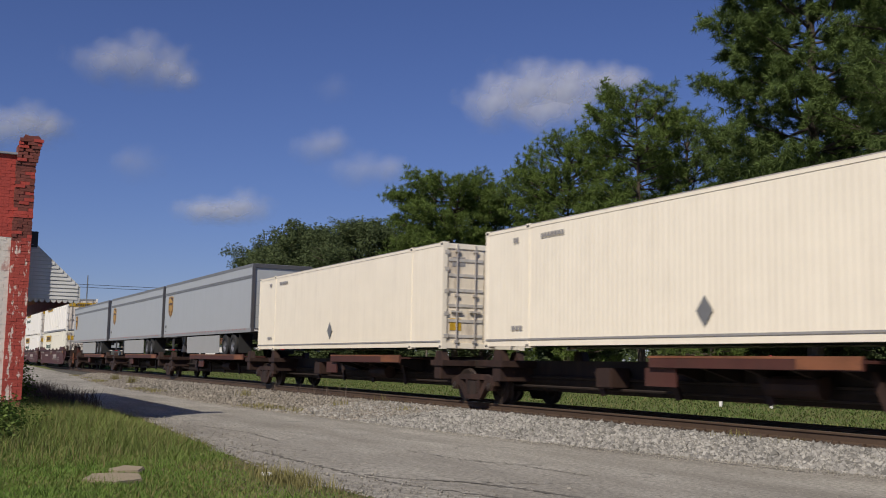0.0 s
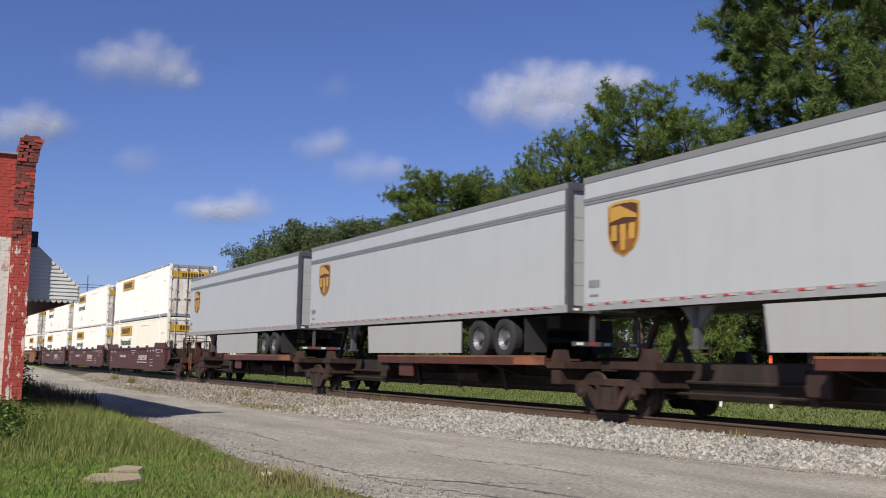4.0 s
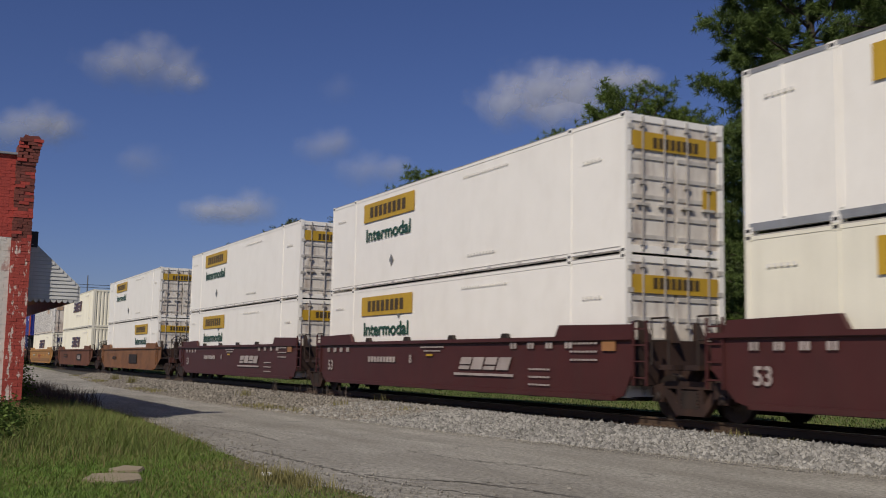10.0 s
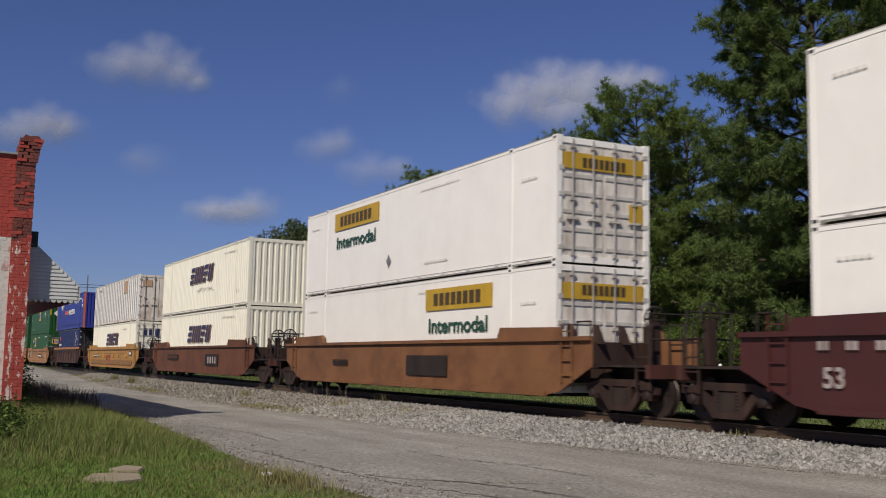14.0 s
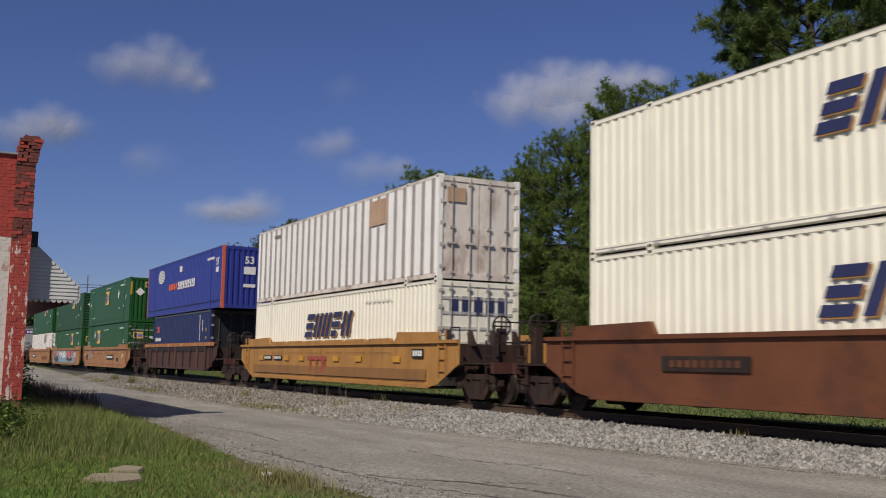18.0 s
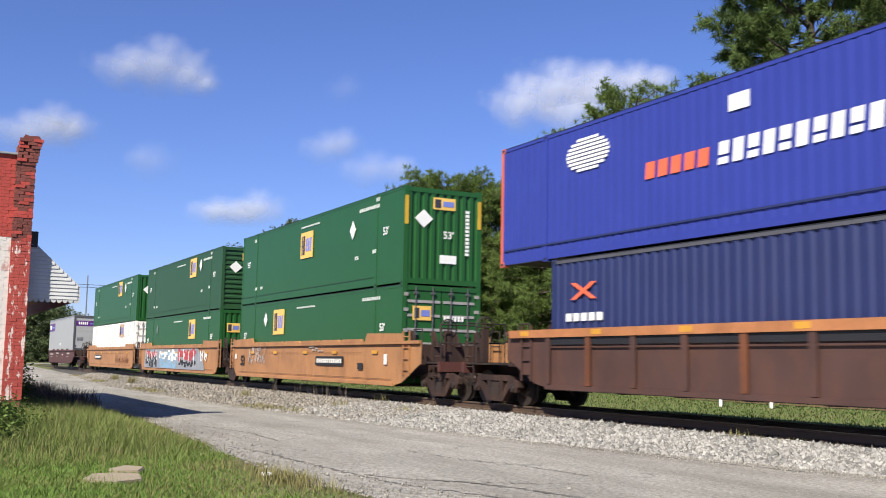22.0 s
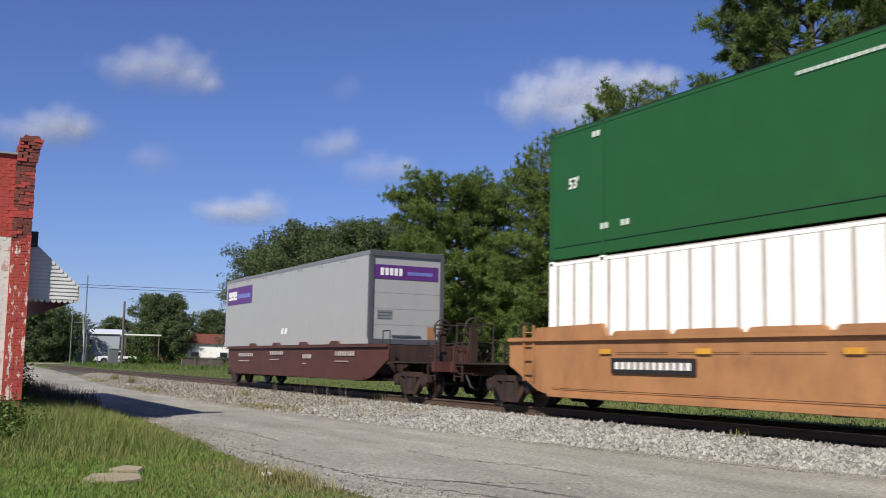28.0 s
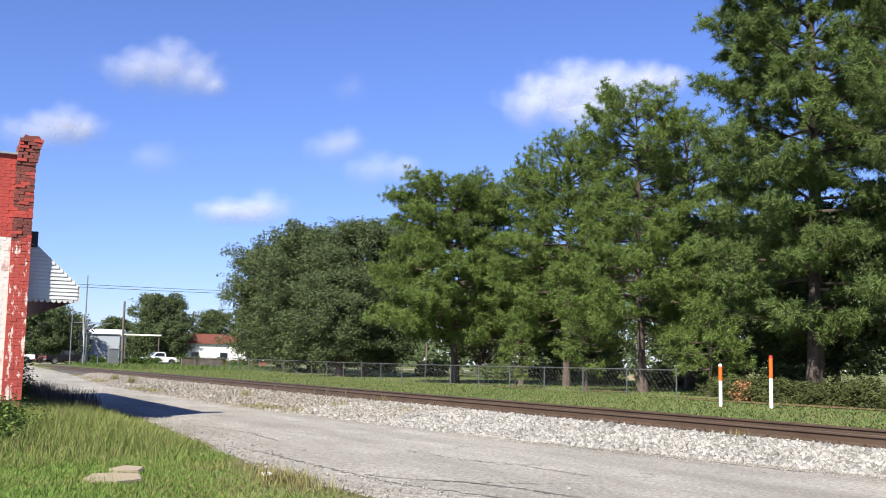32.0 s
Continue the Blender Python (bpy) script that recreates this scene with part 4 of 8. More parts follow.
def spine_car(label, x_front, x_rear, deck, bogies, couplers=(), hitch=None, group="rail cars of the train"):
    """x_front and x_rear: centres of the bogies; deck: the stretch with side platforms."""
    mid = (x_front + x_rear) / 2
    H = (x_front - x_rear) / 2
    car = rolling("spine_car", label, "rail car", mid, group)
    part("centre_sill", Shape().prism([(-0.40, 1.05), (-0.36, 1.52), (0.36, 1.52), (0.40, 1.05), (0.30, 0.80), (-0.30, 0.80)], "x", -H + 1.35, H - 1.35).prism([(-0.33, 1.30), (-0.33, 1.52), (0.33, 1.52), (0.33, 1.30)], "x", -H - 0.1, H + 0.1), "grime", car, bevel=0.01)
    a, b = deck[0] - mid, deck[1] - mid
    for o in (-1, 1):
        p = part("side_platform", Shape().box(a, b, min(o * 0.42, o * 1.32), max(o * 0.42, o * 1.32), 1.52, 1.57), "rust_red", car)
        part("platform_edge", Shape().box(a, b, min(o * 1.32, o * 1.38), max(o * 1.32, o * 1.38), 1.40, 1.63), "rust_red", p, bevel=0.01)
        part("edge_stripe", Shape().box(a, b, min(o * 1.38, o * 1.386), max(o * 1.38, o * 1.386), 1.585, 1.628), "worn_orange", p, "scuffed orange edge")
        part("edge_panel", Shape().box(b - 1.3, b - 0.02, min(o * 1.381, o * 1.389), max(o * 1.381, o * 1.389), 1.42, 1.62), "worn_orange", p, "scuffed orange panel")
        n = 5
        for k in range(n):
            x = a + 0.4 + (b - a - 0.8) * k / (n - 1)
            part("outrigger", Shape().prism([(o * 0.30, 1.50), (o * 1.33, 1.50), (o * 1.33, 1.40), (o * 0.30, 1.12)], "x", x - 0.05, x + 0.05), "grime", car)
    for d in (-1, 1):
        x = d * (H - 1.55)
        part("end_outrigger", Shape().box(x - 0.35, x + 0.35, -1.34, 1.34, 1.34, 1.50).box(x - 0.2, x + 0.2, -1.3, 1.3, 1.0, 1.34), "truck", car, bevel=0.015)
        for o in (-1, 1):
            part("pedestal", Shape().prism([(x - 0.25, 1.5), (x + 0.25, 1.5), (x + 0.12, 1.76), (x - 0.12, 1.76)], "y", o * 1.18 - 0.1, o * 1.18 + 0.1), "truck", car)
        part("bogie_guard", Shape().box(d * H - 0.55, d * H + 0.55, -0.62, 0.62, 1.34, 1.52), "truck", car, bevel=0.02)
    for k in range(4):
        x = -3.6 + k * 2.4
        part("brake_lever", Shape().prism([(x, 1.40), (x + 0.16, 1.40), (x + 0.46, 0.82), (x + 0.30, 0.78)], "y", -0.80, -0.74), "truck", car)
    part("brake_rod", Shape().tube((-H + 1.2, -0.62, 0.92), (H - 1.2, -0.62, 0.92), 0.03, n=6), "grime", car)
    part("brake_pipe", Shape().tube((-H + 1, -0.46, 1.14), (H - 1, -0.46, 1.14), 0.035, n=6), "grime", car)
    part("air_tank", Shape().tube((-0.9 + 2.4, -0.72, 1.12), (0.3 + 2.4, -0.72, 1.12), 0.19, n=12), "truck", car)
    part("valve_box", Shape().box(-3.3, -2.75, -0.95, -0.45, 0.95, 1.38), "truck", car, bevel=0.03)
    part("equipment_plate", Shape().box(-1.2, -0.3, -1.30, -1.26, 1.05, 1.40), "rust_red", car)
    if hitch is not None:
        x = hitch - mid
        for yy in (-0.36, 0.36):
            part("hitch_strut", Shape().prism([(x - 0.62, 1.52), (x - 0.48, 1.52), (x + 0.10, 2.50), (x - 0.03, 2.50)], "y", yy - 0.05, yy + 0.05), "truck", car)
        part("hitch_brace", Shape().prism([(x + 0.55, 1.52), (x + 0.43, 1.52), (x - 0.02, 2.45), (x + 0.10, 2.50)], "y", -0.08, 0.08), "truck", car)
        part("hitch_plate", Shape().box(x - 0.55, x + 0.45, -0.55, 0.55, 2.48, 2.56), "grime", car, bevel=0.02)
    for x in bogies:
        bogie(car, x - mid)
    for x0, x1 in couplers:
        coupler(car, x0 - mid, x1 - mid)
        d = 1 if x1 > x0 else -1
        xs = x0 - mid
        part("end_sill", Shape().box(xs - 0.1, xs + 0.1, -1.3, 1.3, 1.28, 1.5), "rust_red", car, bevel=0.01)
        part("brake_housing", Shape().box(xs - 0.1, xs + 0.1, -0.98, -0.7, 1.5, 2.25), "rust_red", car, bevel=0.02)
        ladder(car, xs - d * 0.35, -1.3, 0.85, 1.7, "worn_orange", 3, 0.36)
        part("handrail", Shape().tube((xs, -1.2, 1.5), (xs, -1.2, 2.3), 0.02, n=6).tube((xs, 0.6, 1.5), (xs, 0.6, 2.3), 0.02, n=6).tube((xs, -1.2, 2.3), (xs, 0.6, 2.3), 0.02, n=6), "grime", car)
    return car


# -- road trailers carried on the cars --
def shield(parent, x, z, w, h):
    def outline(s):
        pts = [(-0.5, 0.44), (-0.3, 0.49), (0, 0.5), (0.3, 0.49), (0.5, 0.44), (0.5, -0.05), (0.44, -0.24), (0.30, -0.38), (0, -0.5), (-0.30, -0.38), (-0.44, -0.24), (-0.5, -0.05)]
        return [(x + px * w * s, z + pz * h * s) for px, pz in pts]
    s = part("emblem", Shape().prism(outline(1.0), "y", -FACE - 0.014, -FACE - 0.006), "gold", parent, "gold-edged dark brown shield emblem")
    part("emblem_field", Shape().prism(outline(0.90), "y", -FACE - 0.020, -FACE - 0.014), "shield_brown", s)
    part("emblem_field", Shape().prism([(x - 0.30 * w, z - 0.36 * h), (x, z - 0.46 * h), (x + 0.30 * w, z - 0.36 * h), (x + 0.43 * w, z - 0.05 * h), (x + 0.43 * w, z + 0.12 * h), (x + 0.05 * w, z - 0.08 * h)], "y", -FACE - 0.023, -FACE - 0.020), "shield_mid", s)
    part("emblem_sweep", Shape().prism([(x - 0.42 * w, z + 0.40 * h), (x - 0.1 * w, z + 0.42 * h), (x + 0.42 * w, z + 0.22 * h), (x + 0.42 * w, z + 0.16 * h), (x, z + 0.20 * h), (x - 0.42 * w, z + 0.14 * h)], "y", -FACE - 0.026, -FACE - 0.020), "gold", s)
    bars = Shape()
    for k in (-0.28, 0.0, 0.28):
        bars.box(x + (k - 0.09) * w, x + (k + 0.09) * w, -FACE - 0.026, -FACE - 0.020, z - 0.20 * h, z + 0.08 * h)
    part("emblem_bar", bars, "gold", s)
    part("emblem_point", Shape().box(x - 0.07 * w, x + 0.07 * w, -FACE - 0.026, -FACE - 0.020, z - 0.38 * h, z - 0.2 * h), "gold", s)


def trailer(label, front, z0, h, body, axles=True, length=16.15, skirt=True, tape=True, band=True):
    """Its doors face forward on the train; nose at the rear."""
    t = rolling("semi_trailer", label, "trailer", front - length / 2, "road trailers on the train")
    L = length / 2
    for y in (-1, 1):
        part("side_wall", Shape().box(-L + 0.06, L - 0.08, y * (FACE - 0.03) - 0.03, y * (FACE - 0.03) + 0.03, z0 + 0.16, z0 + h - 0.12), body, t)
        part("bottom_rail", Shape().box(-L + 0.03, L - 0.02, y * (FACE - 0.015) - 0.028, y * (FACE - 0.015) + 0.028, z0, z0 + 0.17), "rail_grey" if band else body, t)
        part("top_rail", Shape().box(-L + 0.03, L - 0.02, y * (FACE - 0.02) - 0.03, y * (FACE - 0.02) + 0.03, z0 + h - 0.13, z0 + h), "trim_grey", t)
    if band:
        for k, (a, b) in enumerate(((0.60, 0.55), (0.53, 0.46))):
            plate(t, "trim_band", -L + 0.04, L - 0.1, z0 + h - a, z0 + h - b, "trim_grey", y=-FACE - 0.002, thick=0.010)
    part("roof", Shape().box(-L + 0.03, L - 0.03, -FACE + 0.02, FACE - 0.02, z0 + h - 0.03, z0 + h + 0.01), "tin", t)
    part("floor", Shape().box(-L + 0.05, L - 0.05, -FACE + 0.03, FACE - 0.03, z0 + 0.05, z0 + 0.14), "grime", t)
    part("nose", Shape().prism([(-L + 0.02, -FACE + 0.05), (-L - 0.02, -FACE + 0.12), (-L - 0.02, FACE - 0.12), (-L + 0.02, FACE - 0.05), (-L + 0.08, FACE - 0.05), (-L + 0.08, -FACE + 0.05)], "z", z0 + 0.02, z0 + h - 0.02), body, t)
    fr = part("door_frame", Shape().box(L - 0.12, L, -FACE - 0.004, -FACE + 0.12, z0, z0 + h).box(L - 0.12, L, FACE - 0.12, FACE + 0.004, z0, z0 + h).box(L - 0.12, L, -FACE + 0.12, FACE - 0.12, z0 + h - 0.16, z0 + h).box(L - 0.12, L, -FACE + 0.12, FACE - 0.12, z0, z0 + 0.16), "dark_frame", t)
    part("door", Shape().box(L - 0.09, L - 0.05, -FACE + 0.12, FACE - 0.12, z0 + 0.16, z0 + h - 0.16), body, t)
    for k in range(4):
        part("door_groove", Shape().box(L - 0.052, L - 0.046, -FACE + 0.13, FACE - 0.13, z0 + 0.6 + k * 0.5, z0 + 0.612 + k * 0.5), "rail_grey", t)
    part("door_handle", Shape().box(L - 0.05, L - 0.01, -0.5, 0.5, z0 + 0.24, z0 + 0.29), "dark_frame", t)
    if tape:
        n = 27
        for k in range(n):
            x = -L + 0.25 + k * (length - 0.6) / n
            part("reflector", Shape().box(x, x + 0.15, -FACE - 0.024, -FACE - 0.014, z0 + 0.118, z0 + 0.152), "red_tape", t)
            part("reflector", Shape().box(x + 0.15, x + 0.34, -FACE - 0.024, -FACE - 0.014, z0 + 0.118, z0 + 0.152), "worn_ink", t)
        for k in range(8):
            y = -FACE + 0.15 + k * 0.3
            part("reflector", Shape().box(L, L + 0.006, y, y + 0.15, z0 + 0.05, z0 + 0.10), "red_tape" if k % 2 else "pale_ink", t)
    if axles:
        for k, x in enumerate((4.05, 5.30)):
            part("axle", Shape().tube((x, -1.0, z0 - 0.52), (x, 1.0, z0 - 0.52), 0.07, n=8), "dark_frame", t)
            for y in (-1.12, -0.80, 0.80, 1.12):
                o = -1 if y < 0 else 1
                ty = part("tyre", Shape().lathe([(-0.13, 0.30), (-0.14, 0.40), (-0.12, 0.485), (-0.09, 0.505), (0.09, 0.505), (0.12, 0.485), (0.14, 0.40), (0.13, 0.30), (-0.13, 0.30)], 26), "tyre", t, "", (x, y, z0 - 0.52))
                if abs(y) > 1:
                    part("rim", Shape().lathe([(-0.03 * o * -1, 0.30), (o * -0.10 * -1, 0.29), (o * 0.02, 0.20), (o * 0.02, 0.10), (o * 0.10, 0.09), (o * 0.10, 0.0)], 20), "rim", ty)
        part("axle_frame", Shape().box(2.9, 6.6, -0.62, -0.50, z0 - 0.28, z0).box(2.9, 6.6, 0.50, 0.62, z0 - 0.28, z0), "dark_frame", t)
        part("mud_flap", Shape().box(6.25, 6.27, -1.25, -0.65, z0 - 0.85, z0 - 0.05), "tyre", t)
        part("mud_flap", Shape().box(6.25, 6.27, 0.65, 1.25, z0 - 0.85, z0 - 0.05), "tyre", t)
        g = part("rear_guard", Shape().box(L - 0.12, L - 0.02, -1.1, 1.1, z0 - 0.72, z0 - 0.62).box(L - 0.1, L - 0.04, -0.65, -0.55, z0 - 0.65, z0).box(L - 0.1, L - 0.04, 0.55, 0.65, z0 - 0.65, z0), "dark_frame", t)
        for k in range(6):
            part("reflector", Shape().box(L - 0.02, L - 0.015, -1.05 + k * 0.36, -0.87 + k * 0.36, z0 - 0.70, z0 - 0.64), "red_tape" if k % 2 else "pale_ink", g)
        part("landing_leg", Shape().box(-L + 3.05, -L + 3.2, -0.95, -0.80, z0 - 0.75, z0).box(-L + 2.98, -L + 3.27, -1.0, -0.75, z0 - 0.80, z0 - 0.75), "dark_frame", t)
        part("landing_leg", Shape().box(-L + 3.05, -L + 3.2, 0.80, 0.95, z0 - 0.75, z0).box(-L + 2.98, -L + 3.27, 0.75, 1.0, z0 - 0.80, z0 - 0.75), "dark_frame", t)
        part("leg_brace", Shape().prism([(-L + 2.7, z0), (-L + 3.6, z0), (-L + 3.2, z0 - 0.42), (-L + 3.1, z0 - 0.42)], "y", -0.93, -0.83), "trim_grey", t)
    if skirt:
        part("side_skirt", Shape().prism([(-L + 5.2, z0 - 0.06), (-L + 11.25, z0 - 0.06), (-L + 11.25, z0 - 0.87), (-L + 5.3, z0 - 0.87)], "y", -FACE + 0.03, -FACE + 0.06), "fedex", t, "pale grey skirt panel")
        for k in range(3):
            part("skirt_strut", Shape().box(-L + 6.4 + k * 1.9, -L + 6.46 + k * 1.9, -FACE + 0.06, -FACE + 0.16, z0 - 0.8, z0), "dark_frame", t)
    return t


def hunt_panels(c, z0, lower=False, x_off=2.75, end=True, small=True, word=True):
    """Yellow name panel with dark bars, and the plain word below it."""
    L = 8.075
    a = -L + x_off
    zz = z0 + (1.98 if lower else 2.02) + 0.0
    zp = (2.83 if lower else 5.76) - (0.8 if lower else 3.70) + z0
    p = plate(c, "name_panel", a, a + 3.62, zp, zp + 0.58, "yellow", "yellow name panel with dark bars")
    letter_bars(p, a + 0.45, a + 3.1, zp + 0.12, zp + 0.45, 8, "panel_ink", y=-FACE - 0.027)
    me = words("Intermodal", 0.40, "green_ink", bold=0.012)
    w = max(v.co.x for v in me.vertices)
    if word:
        part("lettering", me, None, c, "dark green lettering", Matrix.Translation((a + 0.15, -FACE - 0.018, zp - 0.60)) @ Matrix.Diagonal((3.25 / w, 1, 1, 1)))
    if end:
        e = end_plate(c, "name_panel", -FACE + 0.17, FACE - 0.17, z0 + 2.15 - (0.05 if lower else 0), z0 + 2.52 - (0.05 if lower else 0), "yellow", L - 0.011, "yellow name panel with dark bars")
        end_bars(e, -0.62, 0.62, z0 + 2.20, z0 + 2.42, 8, "panel_ink", L + 0.002)
        if small:
            end_plate(c, "name_panel", 0.72, 1.10, z0 + 1.0, z0 + 1.45, "yellow", L - 0.011)
    letter_bars(c, L - 6.6, L - 5.2, z0 + 0.45, z0 + 0.51, 9, "faint_ink", y=-FACE - 0.012, gap=0.4)
    letter_bars(c, L - 6.9, L - 4.6, z0 + 2.53, z0 + 2.58, 16, "faint_ink", y=-FACE - 0.012, gap=0.45)
    letter_bars(c, -L + 0.5, -L + 1.2, z0 + 2.3, z0 + 2.36, 5, "faint_ink", y=-FACE - 0.012, gap=0.4)
    letter_bars(c, L - 1.5, L - 0.8, z0 + 2.0, z0 + 2.07, 5, "faint_ink", y=-FACE - 0.012, gap=0.4)


def rail_marks(c, z0):
    """The row of lashing slots along the bottom rail of an upper box."""
    for z in (0.055, 0.125):
        part("rail_groove", Shape().box(-7.9, 7.9, -FACE - 0.004, -FACE + 0.01, z0 + z, z0 + z + 0.014), "rib_grey", c)
    for k in range(11):
        x = -7.4 + k * 1.42
        part("rail_slot", Shape().box(x, x + 0.16, -FACE - 0.006, -FACE + 0.01, z0 + 0.08, z0 + 0.11), "rib_pale", c)


def bolt_word(c, x0, z0, w, h, label):
    """A slanting racing-style name as plain leaning slabs and strokes, each with an ochre edge."""
    lean = 0.42

    def slab(u0, u1, v0, v1):
        for mt, d, y in (("ochre", 0.045, -0.018), ("swift_ink", 0.0, -0.026)):
            pts = [(x0 + u * w + lean * v * h + d, z0 + v * h - d * 0.6) for u, v in ((u0, v0), (u1, v0), (u1, v1), (u0, v1))]
            part("emblem_bar", Shape().prism(pts, "y", -FACE + y - 0.006, -FACE + y), mt, c, label if mt != "ochre" else "")
    for v in (0.0, 0.37, 0.76):
        slab(0.0, 0.17, v, v + 0.24)
    for u in (0.21, 0.31, 0.41):
        slab(u, u + 0.062, 0.0, 1.0)
    slab(0.50, 0.565, 0.0, 1.0)
    for v in (0.0, 0.37, 0.76):
        slab(0.61, 0.78 - 0.05 * (v < 0.3), v, v + 0.24)
    for u in (0.83, 0.94):
        slab(u, u + 0.065, 0.0, 1.0)


def square_emblem(c, x, z, w, h, plate_mat="amber"):
    p = plate(c, "emblem", x, x + w, z, z + h, plate_mat, "yellow square emblem with dark and blue bars")
    y0, y1 = -FACE - 0.034, -FACE - 0.026
    for u0, u1 in ((0.10, 0.17), (0.22, 0.36)):
        part("emblem_bar", Shape().box(x + u0 * w, x + u1 * w, y0, y1, z + 0.14 * h, z + 0.86 * h), "ink", p)
    for k in range(3):
        part("emblem_bar", Shape().prism([(x + (0.44 + k * 0.16) * w, z + 0.25 * h), (x + (0.55 + k * 0.16) * w, z + 0.25 * h), (x + (0.58 + k * 0.16) * w, z + 0.75 * h), (x + (0.47 + k * 0.16) * w, z + 0.75 * h)], "y", y0, y1), "logo_blue", p)


def end_emblem(c, L, y0, z, w, h):
    p = end_plate(c, "emblem", y0, y0 + w, z, z + h, "amber", L - 0.012, "yellow emblem with dark and blue bars")
    part("emblem_bar", Shape().box(L + 0.001, L + 0.008, y0 + 0.08 * w, y0 + 0.34 * w, z + 0.15 * h, z + 0.85 * h), "ink", p)
    part("emblem_bar", Shape().box(L + 0.001, L + 0.008, y0 + 0.44 * w, y0 + 0.92 * w, z + 0.28 * h, z + 0.72 * h), "logo_blue", p)


def mark53(c, x, z, h=0.24, material="pale_ink"):
    part("lettering", words("53'", h, material, bold=0.006), None, c, "", (x, -FACE - 0.012, z))


def mark53_end(c, L, y, z, h=0.22, material="pale_ink"):
    part("lettering", words("53'", h, material, bold=0.006), None, c, "", pose(L + 0.002, y, z, 0, 0, 90))


Z1, Z2 = 0.80, 3.70
# forward part: five-unit spine car with two boxes and three trailers
A = container("container", "cream corrugated fifty-three-foot shipping container on a spine car", 154.30, 1.80, M["cream"], "corrugated", "door", height=2.88, fold=(0.16, 0.004), door_mat=M["stained_cream"])
B = container("container", "cream corrugated shipping container with a ribbed door end", 135.85, 1.80, M["cream"], "corrugated", "door", height=2.88, fold=(0.16, 0.004), door_mat=M["stained_cream"])
for c in (A, B):
    diamond(c, -0.12, 2.44, 0.22, "trim_grey")
    letter_bars(c, -5.55, -4.6, 4.30, 4.40, 7, "rib_shadow", y=-FACE - 0.012)
    letter_bars(c, -6.75, -6.5, 4.28, 4.40, 2, "rib_shadow", y=-FACE - 0.012)
    letter_bars(c, -6.8, -6.3, 2.22, 2.32, 3, "rib_shadow", y=-FACE - 0.012)
    plate(c, "lower_band", -8.0, 8.0, 1.98, 2.02, "rib_shadow", y=-FACE - 0.002)
    end_bars(c, -1.0, -0.6, 4.0, 4.3, 2, "rib_shadow", 8.04, upright=True)
    end_plate(c, "warning_label", -1.05, -0.70, 2.3, 2.62, "yellow", 8.04)
    end_plate(c, "warning_label", 0.55, 0.85, 2.3, 2.6, "yellow", 8.04)
TRAILERS = []
for front, lab in ((118.68, "pale silver semi-trailer with a brown shield emblem, tail to the front"), (101.98, "pale silver semi-trailer with a brown and gold shield emblem"), (84.57, "pale silver semi-trailer with shield emblem and pale side skirt")):
    t = trailer(lab, front, 2.56, 2.85, M["silver"])
    shield(t, -8.075 + 1.42, 4.18, 1.04, 1.14)
    letter_bars(t, -7.85, -7.45, 3.05, 3.20, 3, "trim_grey", y=-FACE - 0.004)
    letter_bars(t, -7.8, -7.5, 2.86, 2.90, 3, "trim_grey", y=-FACE - 0.004)
    TRAILERS.append(t)
spine_car("rust-brown skeletal spine car carrying a cream container", 154.0, 137.2, (144.6, 149.6), (154.0,))
spine_car("rust-brown skeletal spine car with orange-edged side platforms", 137.2, 120.1, (128.0, 133.4), (137.2,))
spine_car("rust-brown skeletal spine car under a silver trailer", 120.1, 103.1, (108.9, 118.0), (120.1,), hitch=103.9)
spine_car("rust-brown skeletal spine car with a scuffed orange platform edge", 103.1, 86.2, (92.1, 101.2), (103.1,), hitch=87.0)
spine_car("rust-brown skeletal spine car at the tail of its set", 86.2, 69.8, (75.3, 84.2), (86.2, 69.8), ((68.6, 67.6),), hitch=70.1)

